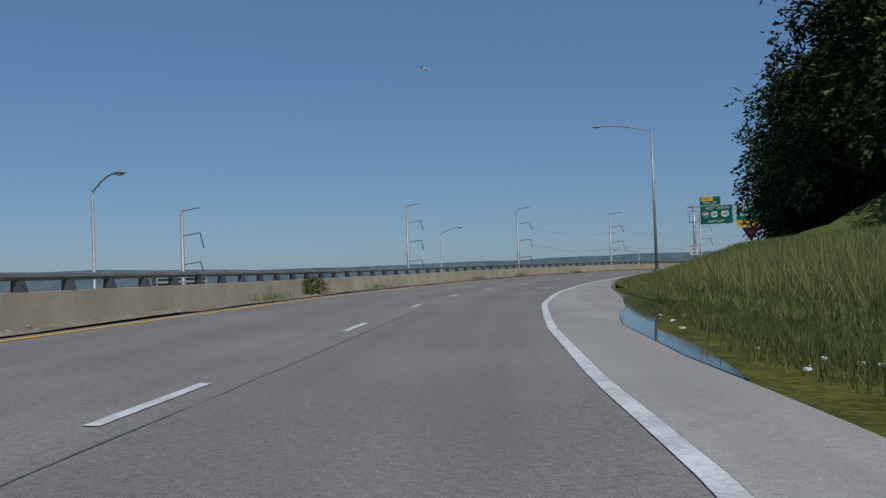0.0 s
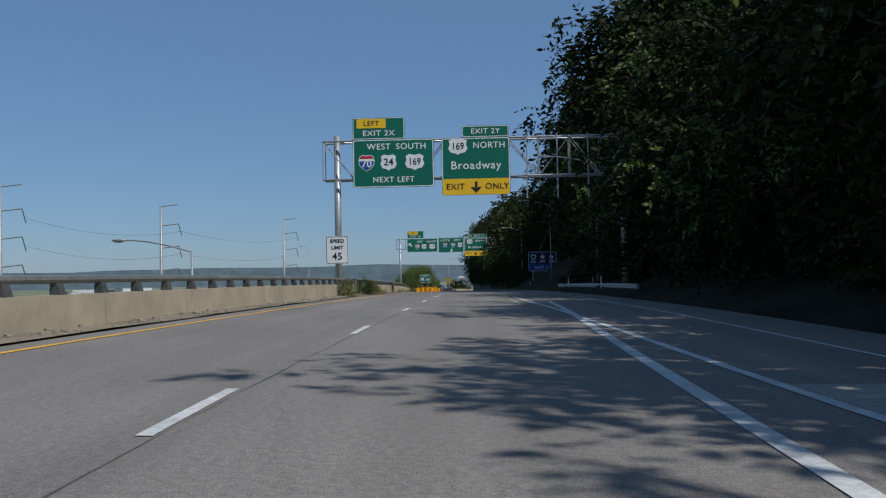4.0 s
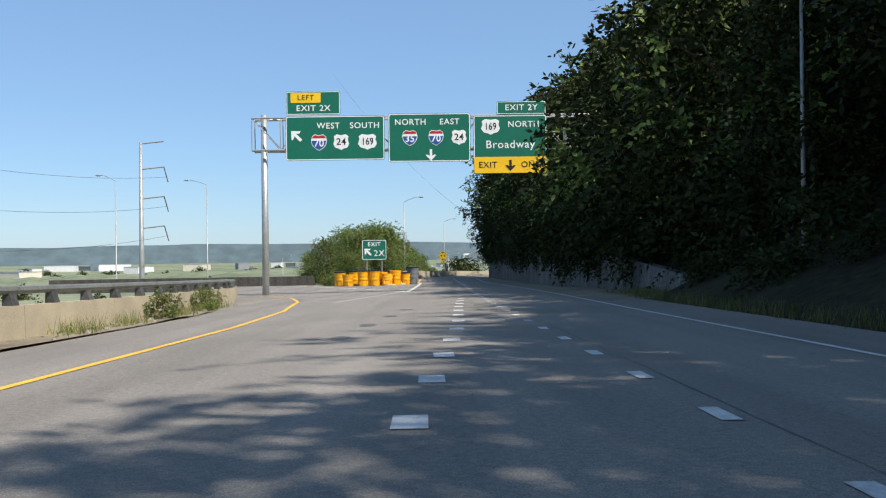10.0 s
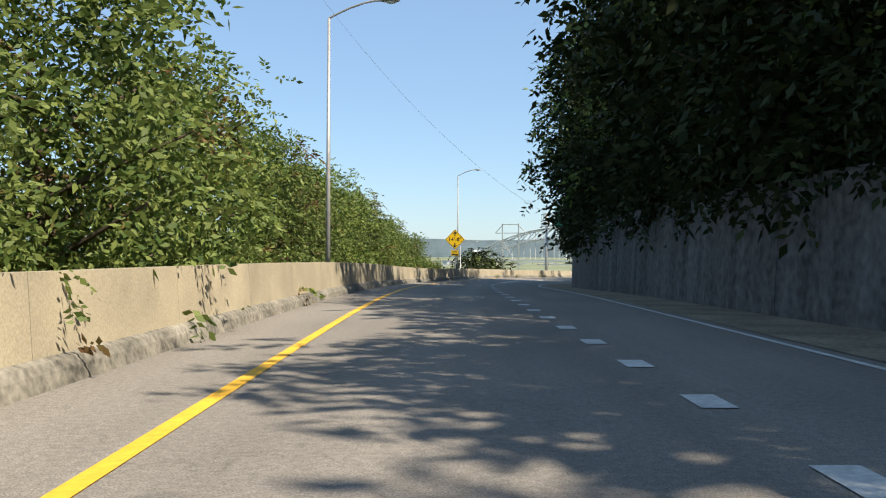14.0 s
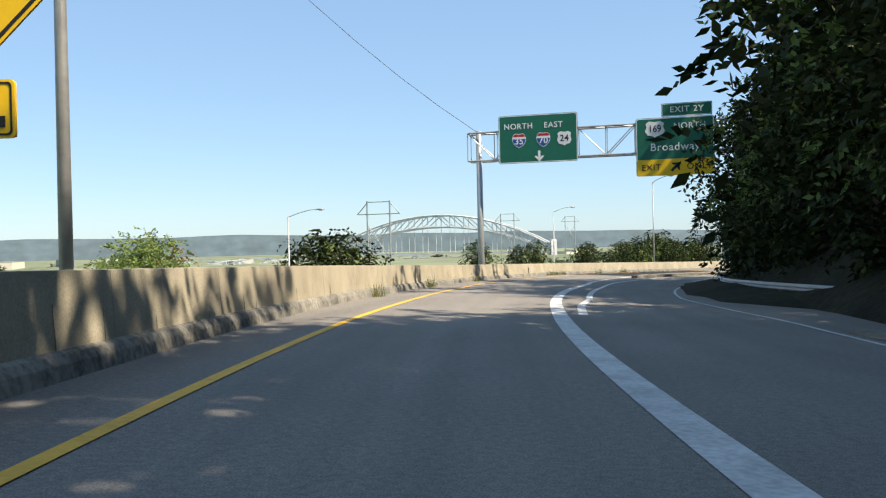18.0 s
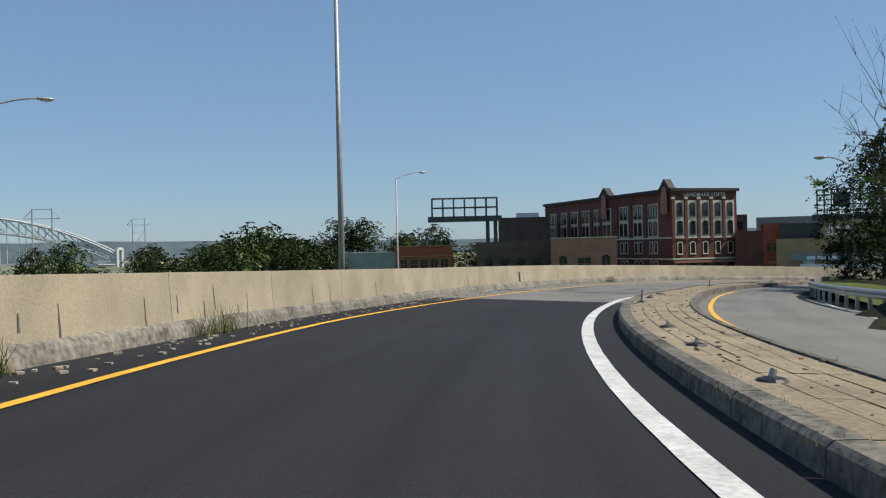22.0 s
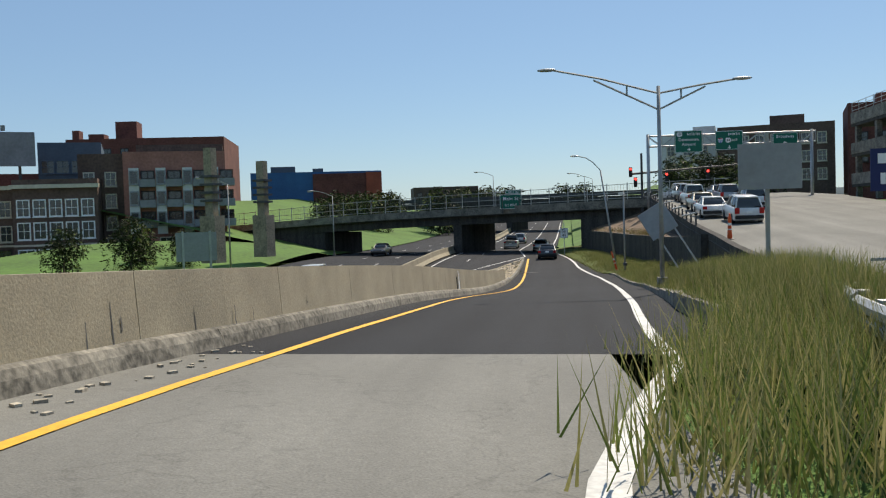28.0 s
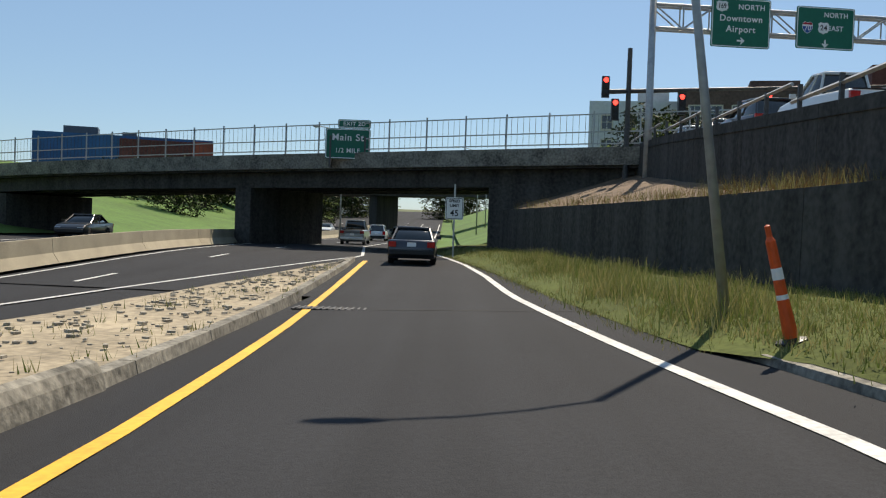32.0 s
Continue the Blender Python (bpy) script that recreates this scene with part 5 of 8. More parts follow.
# seams along the lanes
for s0, s1, d0, w0 in ((10, 200, curve((0, -3.72), (110, -2.78), (200, -1.6)), 0.016), (186, 345, curve((186, 2.9), (345, 2.95)), 0.018)):
    bm = ribbon(s0, s1, lambda q: d0(q) - w0 / 2 + 0.04 * noise.noise((q * 0.5, 0, w0)), lambda q: d0(q) + w0 / 2 + 0.05 * noise.noise((q * 0.5, 3, w0)), 0.006, 1.0)
    solo("road_seam", bm, M["patch"], "thin dark open seam between the lanes", "road seam", "structure")
for s, d in ((99.5, 0.35), (101, 0.1), (104.5, -0.2), (216.8, -0.6), (225, -1.1), (233, 0.4), (571, -2.0), (577, -1.0), (581.5, -2.3), (584, 0.2)):
    blot(s, d, 0.16, 0.5, "patch", "small dark scar in the asphalt")


# cracks, streaks and drain slots on the ramp barrier
def barrier_mark(s, z0, z1, w, material, label, out=0.012):
    lean = lambda z: 0.06 - 0.066 * (z - 0.3)
    bm = bmesh.new()
    rng2 = random.Random(int(s * 7))
    pts = []
    for k in range(5):
        z = z0 + (z1 - z0) * k / 4
        pts.append((rng2.uniform(-0.25, 0.25) * w, z, w * rng2.uniform(0.6, 1.0) * (1 - 0.12 * k)))
    a = [[bm.verts.new(W(s + o - h / 2, barrier_d(s) + lean(z) + out, z)), bm.verts.new(W(s + o + h / 2, barrier_d(s) + lean(z) + out, z))] for o, z, h in pts]
    for p, q in zip(a, a[1:]):
        bm.faces.new((p[0], p[1], q[1], q[0]))
    bmesh.ops.recalc_face_normals(bm, faces=bm.faces[:])
    return part("stain", bm, M[material], barr, label)


for s in [R.uniform(505, 735) for _ in range(120)]:
    z0 = R.choice((0.3, 0.3, 0.3, 0.45))
    barrier_mark(s, z0, z0 + R.uniform(0.12, 0.55), R.uniform(0.03, 0.07), "patch", "dark vertical crack")
for s in (579.7, 640.5, 725.0):
    part("drain_slot", sweep(s, s + 0.24, barrier_d, [(0.075, 0.24), (0.04, 0.85), (0.0, 0.85), (0.0, 0.24)], 1), M["black"], barr, "dark drain slot through the barrier")
barrier_mark(725.7, 0.3, 1.12, 0.5, "signwhite", "pale lime run on the concrete")
barrier_mark(726.1, 0.3, 1.0, 0.35, "rubble", "pale lime run on the concrete")

# ---- lamps, poles and signs ----
def facing(s, d, h=0.0, turn=0.0):
    return Matrix.Translation(W(s, d, h)) @ Matrix.Rotation(yaw_at(s) + radians(turn), 4, "Z")


def street_lamp(m, height, arm, label, base_h=0.0, r=0.11, curved=True, group="street lamps"):
    """arm: reach along local x, negative to the left."""
    ob = root("street_lamp", m, label, "street lamp", group)
    part("pole", rod(bmesh.new(), (0, 0, -base_h), (0, 0, height - 0.4), r, r * 0.5, 10), M["pole"], ob, smooth=True)
    bm = bmesh.new()
    pts = [Vector((arm * t, 0, height - 0.4 + (0.75 * math.sin(t * 1.57) if curved else 0.35 * t))) for t in (0, 0.2, 0.4, 0.65, 0.85, 1.0)]
    for a, b in zip(pts, pts[1:]):
        rod(bm, a, b, 0.045, n=6)
    part("arm", bm, M["pole"], ob)
    hd = bmesh.new()
    sx = 1 if arm > 0 else -1
    bmesh.ops.create_uvsphere(hd, u_segments=10, v_segments=6, radius=1.0, matrix=Matrix.Translation((arm + sx * 0.3, 0, pts[-1].z)) @ Matrix.Diagonal((0.46, 0.17, 0.10, 1)))
    head = part("lamp_head", hd, M["pole"], ob, smooth=True)
    ln = bmesh.new()
    bmesh.ops.create_uvsphere(ln, u_segments=10, v_segments=5, radius=1.0, matrix=Matrix.Translation((arm + sx * 0.34, 0, pts[-1].z - 0.06)) @ Matrix.Diagonal((0.28, 0.13, 0.09, 1)))
    part("lens", ln, M["lampglass"], head, smooth=True)
    part("base", boxes(((0, 0, 0.12 - base_h), (0.34, 0.34, 0.24))), M["oldconcrete"], ob)
    return ob


GREY = "grey steel street lamp with a curved arm"
lamp = street_lamp(facing(118, 6.0, 0.2), 12.6, -4.2, "tall grey street lamp on a concrete plinth in the grass", 0.0, 0.14)
part("plinth", lathe([(0.42, -0.2), (0.4, 0.3), (0.34, 0.62), (0.3, 0.66), (0.0, 0.66)], 10), M["oldconcrete"], lamp)
for s, d, top, arm in ((226, 11.4, 11.5, -4.0), (276, 12.0, 12.4, -3.8), (331, 13.6, 12.2, -3.4), (169, 12.6, 12.0, -3.6), (375, 12.2, 12.5, -3.5)):
    street_lamp(facing(s, d, 0.1), top, arm, "grey street lamp in front of the dark trees", 1.0)
for s, d, top, arm in ((436, -5.6, 12.0, 2.3), (508, -5.7, 13.0, 2.2), (619, -6.75, 12.3, 2.4)):
    street_lamp(facing(s, d, 0), top, arm, "grey street lamp rising behind the barrier", 3.0, 0.12)
for p, top, arm in (((-9.1, 113.6), 20.6, 3.0), ((23.5, 142.3), 17.2, -4.0), ((102.7, 371.5), 25.2, -3.0), ((197.4, 492.4), 13.1, 3.0), ((252.1, 517.1), 14.7, 2.8), ((304.6, 529.1), 14.9, 2.8), ((-20.2, 26.1), 19.6, 1.7), ((88, 352), 24.0, -2.0), ((150, 520), 13, 2.4), ((60, 330), 17, 2.0)):
    z0 = LOW if p[1] < 480 else -8
    street_lamp(Matrix.Translation((p[0], p[1], z0)) @ Matrix.Rotation(radians(-30), 4, "Z"), top - z0, arm, "tall street lamp of the road below the parapet", 0, 0.14)


def flat_sign(parent, w, h, cz, material, border="signwhite", cx=0.0, y=0.0, r=0.18, name="panel", bw=0.06):
    """A sign plate facing -y with a raised border line."""
    p = part(name, poly(bmesh.new(), rounded(w, h, r, cx, cz), y, y + 0.05), M[material], parent)
    bm = bmesh.new()
    out, inn = rounded(w - 0.06, h - 0.06, r * 0.9, cx, cz), rounded(w - 0.06 - 2 * bw, h - 0.06 - 2 * bw, r * 0.75, cx, cz)
    a = [bm.verts.new((x, y - 0.006, z)) for x, z in out]
    b = [bm.verts.new((x, y - 0.006, z)) for x, z in inn]
    for k in range(len(a)):
        j = (k + 1) % len(a)
        bm.faces.new((a[k], a[j], b[j], b[k]))
    bmesh.ops.recalc_face_normals(bm, faces=bm.faces[:])
    part("border", bm, M[border], p)
    part("back", boxes(((cx, y + 0.075, cz), (w * 0.94, 0.04, h * 0.94))), M["signback"], p)
    return p


def us_shield(parent, text, cx, cz, size, y):
    k = size / 2
    w = 1.25 if len(text) > 2 else 1.05
    pts = [(-0.55, 1.0), (0, 0.88), (0.55, 1.0), (0.92, 0.72), (0.82, 0.3), (0.98, -0.25), (0.72, -0.75), (0.3, -0.85), (0, -1.05), (-0.3, -0.85), (-0.72, -0.75), (-0.98, -0.25), (-0.82, 0.3), (-0.92, 0.72)]
    s = part("route_shield", poly(bmesh.new(), [(cx + a * k * w, cz + b * k) for a, b in pts], y - 0.012, y), M["signwhite"], parent, "white route shield")
    lettering(text, size * 0.62, M["black"], s, cx, cz, y - 0.02, "route_number", bold=0.008 * size, width=0.82 if len(text) > 2 else 1.0)


def interstate(parent, text, cx, cz, size, y):
    k = size / 2
    pts = [(-0.5, 0.98), (0, 0.86), (0.5, 0.98), (0.86, 0.72), (0.98, 0.2), (0.86, -0.35), (0.5, -0.78), (0, -1.05), (-0.5, -0.78), (-0.86, -0.35), (-0.98, 0.2), (-0.86, 0.72)]
    s = part("route_shield", poly(bmesh.new(), [(cx + a * k, cz + b * k) for a, b in pts], y - 0.010, y), M["signwhite"], parent, "interstate route shield")
    part("field", poly(bmesh.new(), [(cx + a * k * 0.92, cz + min(b, 0.42) * k * 0.93) for a, b in pts if b < 0.6] , y - 0.016, y - 0.008), M["signblue"], s)
    part("band", poly(bmesh.new(), [(cx - 0.86 * k, cz + 0.48 * k), (cx + 0.86 * k, cz + 0.48 * k), (cx + 0.8 * k, cz + 0.7 * k), (cx + 0.48 * k, cz + 0.9 * k), (cx, cz + 0.78 * k), (cx - 0.48 * k, cz + 0.9 * k), (cx - 0.8 * k, cz + 0.7 * k)], y - 0.016, y - 0.008), M["signred"], s)
    lettering(text, size * 0.6, M["signwhite"], s, cx, cz - 0.08 * size, y - 0.024, "route_number", bold=0.008 * size)


def arrow(parent, cx, cz, size, deg, material, y):
    pts = [(0, -1), (0.85, -0.1), (0.5, -0.02), (0.2, -0.25), (0.2, 0.8), (-0.2, 0.8), (-0.2, -0.25), (-0.5, -0.02), (-0.85, -0.1)]
    c, s = math.cos(radians(deg)), math.sin(radians(deg))
    part("arrow", poly(bmesh.new(), [(cx + (a * c - b * s) * size / 2, cz + (a * s + b * c) * size / 2) for a, b in pts], y - 0.014, y - 0.004), M[material], parent)


def caps(parent, text, cx, cz, size, material, y, width=1.0):
    lettering(text, size, M[material], parent, cx, cz, y - 0.01, "lettering", 1.12, 0.006, width)


def truss(parent, x0, x1, z0, z1, depth=1.1, bay=2.2):
    for y in (0.12, 0.12 + depth):
        for z in (z0, z1):
            part("chord", rods([((x0, y, z), (x1, y, z))], 0.075, 8), M["steel"], parent)
    n = max(2, int(round((x1 - x0) / bay)))
    for k in range(n + 1):
        x = x0 + (x1 - x0) * k / n
        pr = [((x, 0.12, z0), (x, 0.12, z1)), ((x, 0.12, z0), (x, 0.12 + depth, z0)), ((x, 0.12, z1), (x, 0.12 + depth, z1)), ((x, 0.12 + depth, z0), (x, 0.12 + depth, z1))]
        if k < n:
            xb = x0 + (x1 - x0) * (k + 1) / n
            a, b = (z0, z1) if k % 2 else (z1, z0)
            pr += [((x, 0.12, a), (xb, 0.12, b)), ((x, 0.12 + depth, a), (xb, 0.12 + depth, b)), ((x, 0.12, z1), (xb, 0.12 + depth, z1))]
        part("brace", rods(pr, 0.04, 5), M["steel"], parent)


def post(parent, x, top, r=0.27, low=-2.0, label="", y=0.67):
    part("post", rod(bmesh.new(), (x, y, low), (x, y, top), r, r * 0.85, 14), M["steel"], parent, label, smooth=True)


def exit_only(panel, x0, x1, z0, z1, y, deg):
    p = part("panel", poly(bmesh.new(), rounded(x1 - x0 - 0.02, z1 - z0, 0.12, (x0 + x1) / 2, (z0 + z1) / 2), y - 0.012, y + 0.04), M["signyellow"], panel, "yellow exit only panel")
    cx, cz = (x0 + x1) / 2, (z0 + z1) / 2
    w = x1 - x0
    lettering("EXIT", (z1 - z0) * 0.52, M["black"], p, cx - w * 0.31, cz, y - 0.02, "lettering", 1.1, 0.006)
    lettering("ONLY", (z1 - z0) * 0.52, M["black"], p, cx + w * 0.31, cz, y - 0.02, "lettering", 1.1, 0.006)
    arrow(p, cx, cz, (z1 - z0) * 0.78, deg, "black", y - 0.012)


def tab(parent, cx, z0, w, h, y, text, left=False):
    p = flat_sign(parent, w, h, z0 + h / 2, "green", cx=cx, y=y, r=0.1, name="exit_tab", bw=0.045)
    if left:
        part("panel", poly(bmesh.new(), rounded(w * 0.56, h * 0.42, 0.05, cx - w * 0.14, z0 + h * 0.72), y - 0.014, y), M["signyellow"], p, "yellow left plate")
        lettering("LEFT", h * 0.3, M["black"], p, cx - w * 0.14, z0 + h * 0.72, y - 0.02, "lettering", 1.2, 0.004)
        caps(p, text, cx, z0 + h * 0.27, h * 0.34, "signwhite", y, 1.1)
    else:
        caps(p, text, cx, z0 + h * 0.5, h * 0.62, "signwhite", y, 1.05)


# first gantry
g = root("sign_gantry", facing(212, 0, 0), "steel truss gantry with two green motorway signs", "sign gantry", "gantries")
post(g, -9.25, 11.8)
post(g, 11.6, 11.8)
truss(g, -10.2, 12.2, 8.55, 11.35)
p = flat_sign(g, 5.9, 3.5, 9.65, "green", cx=-5.05)
caps(p, "WEST", -6.1, 10.85, 0.62, "signwhite", 0)
caps(p, "SOUTH", -3.75, 10.85, 0.62, "signwhite", 0)
interstate(p, "70", -7.0, 9.72, 1.2, 0)
us_shield(p, "24", -5.4, 9.72, 1.15, 0)
us_shield(p, "169", -3.5, 9.72, 1.15, 0)
caps(p, "NEXT LEFT", -5.05, 8.45, 0.56, "signwhite", 0)
tab(g, -6.1, 11.42, 3.8, 1.6, 0.02, "EXIT 2X", True)
p = flat_sign(g, 4.95, 4.15, 9.3, "green", cx=0.93)
us_shield(p, "169", -0.35, 10.75, 1.15, 0)
caps(p, "NORTH", 1.9, 10.8, 0.62, "signwhite", 0)
caps(p, "Broadway", 0.93, 9.35, 0.82, "signwhite", 0)
exit_only(p, -1.5, 3.36, 7.24, 8.4, 0, 0)
tab(g, 1.65, 11.4, 3.4, 0.85, 0.02, "EXIT 2Y")
for x in (4.6, 6.8, 9.0):
    part("hanger", boxes(((x, -0.02, 9.2), (0.09, 0.09, 4.6))), M["steel"], g)
sp = root("speed_limit_sign", facing(211.2, -9.15, 0), "white speed limit sign on the gantry post", "road sign")
p = flat_sign(sp, 1.62, 1.98, 3.3, "signwhite", "black", r=0.1, bw=0.035, y=0.2)
for txt, z, sz in (("SPEED", 3.93, 0.36), ("LIMIT", 3.46, 0.36), ("45", 2.82, 0.72)):
    lettering(txt, sz, M["black"], p, 0, z, 0.19, "lettering", 1.05, 0.008)
part("clamp", boxes(((0, 0.36, 3.7), (0.5, 0.22, 0.08)), ((0, 0.36, 2.9), (0.5, 0.22, 0.08))), M["steel"], sp)

# second gantry
g = root("sign_gantry", facing(365.5, 0, 0.3), "steel truss gantry with three green motorway signs", "sign gantry", "gantries")
post(g, -12.6, 13.0, low=-4)
post(g, 13.7, 13.0)
truss(g, -13.4, 14.2, 10.3, 12.7)
p = flat_sign(g, 7.35, 3.3, 11.15, "green", cx=-7.2)
arrow(p, -10.05, 11.3, 1.15, 225, "signwhite", 0)
caps(p, "WEST", -7.7, 12.05, 0.62, "signwhite", 0)
caps(p, "SOUTH", -5.0, 12.05, 0.62, "signwhite", 0)
interstate(p, "70", -8.4, 10.85, 1.2, 0)
us_shield(p, "24", -6.75, 10.85, 1.15, 0)
us_shield(p, "169", -4.8, 10.85, 1.15, 0)
tab(g, -8.8, 12.9, 4.0, 1.75, 0.02, "EXIT 2X", True)
p = flat_sign(g, 6.1, 3.6, 11.1, "green", cx=-0.2)
caps(p, "NORTH", -1.6, 12.25, 0.62, "signwhite", 0)
caps(p, "EAST", 1.3, 12.25, 0.62, "signwhite", 0)
interstate(p, "35", -1.65, 11.1, 1.15, 0)
interstate(p, "70", 0.3, 11.1, 1.15, 0)
us_shield(p, "24", 2.0, 11.1, 1.1, 0)
arrow(p, -0.1, 9.85, 0.95, 0, "signwhite", 0)
p = flat_sign(g, 5.45, 4.3, 10.55, "green", cx=5.8)
us_shield(p, "169", 4.35, 11.85, 1.15, 0)
caps(p, "NORTH", 6.8, 12.0, 0.62, "signwhite", 0)
caps(p, "Broadway", 5.8, 10.5, 0.82, "signwhite", 0)
exit_only(p, 3.1, 8.5, 8.4, 9.6, 0, 0)
tab(g, 6.65, 12.75, 3.65, 0.98, 0.02, "EXIT 2Y")

# third gantry
g = root("sign_gantry", facing(566.5, 0, 0.0), "steel truss gantry over the curve with two green signs", "sign gantry", "gantries")
post(g, -6.9, 12.2, low=-4)
post(g, 20.5, 12.2)
truss(g, -7.7, 21.0, 9.75, 12.0)
p = flat_sign(g, 6.3, 3.8, 11.3, "green", cx=-1.95)
caps(p, "NORTH", -3.5, 12.3, 0.62, "signwhite", 0)
caps(p, "EAST", -0.7, 12.3, 0.62, "signwhite", 0)
interstate(p, "35", -3.45, 11.2, 1.15, 0)
interstate(p, "70", -1.5, 11.2, 1.15, 0)
us_shield(p, "24", 0.15, 11.2, 1.1, 0)
arrow(p, -1.85, 9.95, 0.95, 0, "signwhite", 0)
p = flat_sign(g, 5.75, 4.4, 10.15, "green", cx=8.5)
us_shield(p, "169", 7.05, 11.5, 1.2, 0)
caps(p, "NORTH", 9.6, 11.65, 0.62, "signwhite", 0)
caps(p, "Broadway", 8.5, 10.1, 0.82, "signwhite", 0)
exit_only(p, 5.65, 11.35, 7.95, 9.2, 0, 135)
tab(g, 9.4, 12.4, 3.7, 1.0, 0.02, "EXIT 2Y")

# warning sign on the lamp post
wsn = root("clearance_sign", facing(505.6, -5.6, 0), "yellow diamond clearance sign on the lamp post", "road sign")
q = 1.22
dia = lambda k: [(0, 4.7 + k), (k, 4.7), (0, 4.7 - k), (-k, 4.7)]
p = part("plate", poly(bmesh.new(), dia(q), 0, 0.04), M["signyellow"], wsn)
bm = bmesh.new()
a, b = [bm.verts.new((x, -0.006, z)) for x, z in dia(q - 0.06)], [bm.verts.new((x, -0.006, z)) for x, z in dia(q - 0.12)]
for k in range(4):
    bm.faces.new((a[k], a[(k + 1) % 4], b[(k + 1) % 4], b[k]))
part("border", bm, M["black"], p)
lettering("14'-8\"", 0.62, M["black"], p, 0, 4.7, -0.01, "lettering", 1.1, 0.008)
arrow(p, 0, 5.38, 0.62, 180, "black", 0)
arrow(p, 0, 4.02, 0.62, 0, "black", 0)
p = flat_sign(wsn, 0.95, 0.68, 3.05, "signyellow", "black", r=0.06, bw=0.025)
lettering("LOW", 0.24, M["black"], p, 0, 3.2, -0.01, "lettering", 1.1, 0.004)
part("text_bar", boxes(((0, -0.008, 2.9), (0.72, 0.012, 0.13))), M["black"], p)
part("clamp", boxes(((0, 0.1, 4.7), (0.2, 0.14, 0.1)), ((0, 0.1, 3.05), (0.2, 0.14, 0.1))), M["steel"], wsn)
part("post", rod(bmesh.new(), (0, 0.2, -1.0), (0, 0.2, 5.6), 0.06, n=8), M["steel"], wsn)

# blue services sign
bs = root("attractions_sign", facing(306.3, 14.4, 0.2), "large blue and navy attractions sign on two posts", "road sign")
p = flat_sign(bs, 5.0, 3.45, 4.7, "signblue", r=0.2, bw=0.07)
part("panel", boxes(((0, -0.008, 5.3), (4.75, 0.014, 2.05))), M["signnavy"], p, "navy field with three emblems")
for k, x in enumerate((-1.62, 0.0, 1.6)):
    e = part("emblem", lathe([(0.0, 0), (0.5, 0), (0.5, 0.012), (0, 0.012)], 18), M[("signwhite", "signred", "signblue")[k]], p)
    e.matrix_basis = Matrix.Translation((x, -0.016, 5.55)) @ pose(0, 0, 0, 90)
    part("emblem", poly(bmesh.new(), [(x - 0.3, 5.25), (x + 0.3, 5.25), (x + 0.34, 5.6), (x + 0.1, 5.72), (x, 6.0), (x - 0.12, 5.7), (x - 0.32, 5.6)], -0.04, -0.03), M["signwhite" if k else "signnavy"], p)
    part("text_bar", boxes(((x, -0.02, 4.82), (0.85, 0.012, 0.12)), ((x, -0.02, 4.58), (1.0, 0.012, 0.12))), M["signwhite"], p)
for txt, x in (("EXIT", -0.55), ("2", 0.85), ("Y", 1.5)):
    caps(p, txt, x, 3.6, 0.72, "signwhite", -0.004)
for x in (-1.65, 1.65):
    part("post", boxes(((x, 0.2, 1.5), (0.16, 0.2, 6.0))), M["steel"], bs)

# exit sign at the gore
es = root("exit_sign", facing(400.2, -7.1, 0), "green exit sign with a slanting arrow on two posts", "road sign")
p = flat_sign(es, 2.75, 2.25, 3.9, "green", r=0.14, bw=0.06)
caps(p, "EXIT", 0, 4.52, 0.62, "signwhite", 0, 1.05)
caps(p, "2X", 0.55, 3.5, 0.95, "signwhite", 0)
arrow(p, -0.7, 3.65, 1.15, 225, "signwhite", 0)
for x in (-0.85, 0.85):
    part("post", boxes(((x, 0.16, 1.3), (0.1, 0.14, 4.6))), M["steel"], es)

# yield sign and delineators
ys = root("yield_sign", facing(146.8, 11.9, 0.0), "faded red yield sign on a thin post", "road sign")
p = part("plate", poly(bmesh.new(), [(-0.95, 4.85), (0.95, 4.85), (0, 3.25)], 0, 0.03), M["signred"], ys)
part("field", poly(bmesh.new(), [(-0.4, 4.5), (0.4, 4.5), (0, 3.85)], -0.008, 0), M["brickpink"], p)
part("post", boxes(((0, 0.06, 1.5), (0.06, 0.06, 4.2))), M["steel"], ys)


def delineator(s, d, h=0.0, tall=1.2):
    ob = root("delineator", facing(s, d, h), "slim white roadside marker post", "marker post", "marker posts")
    part("post", boxes(((0, 0, tall / 2 - 0.1), (0.09, 0.03, tall + 0.2))), M["signwhite"], ob)
    part("reflector", boxes(((0, -0.02, tall - 0.15), (0.07, 0.012, 0.14))), M["signyellow"], ob)


for s, d in ((131, 5.0), (169, 13.3), (228, 11.2), (236, 9.9), (214, 10.0), (297, 11.0), (318, 12.4), (321, 12.6)):
    delineator(s, d, 0.1)

for k, ob in enumerate(KINDS + [MID, SHRUB] + BUSH):
    s = 150 + 22 * k
    d = tree_edge(s) + 24
    ob.matrix_world = Matrix.Translation(W(s, d, hillz(s, d) - 0.2))


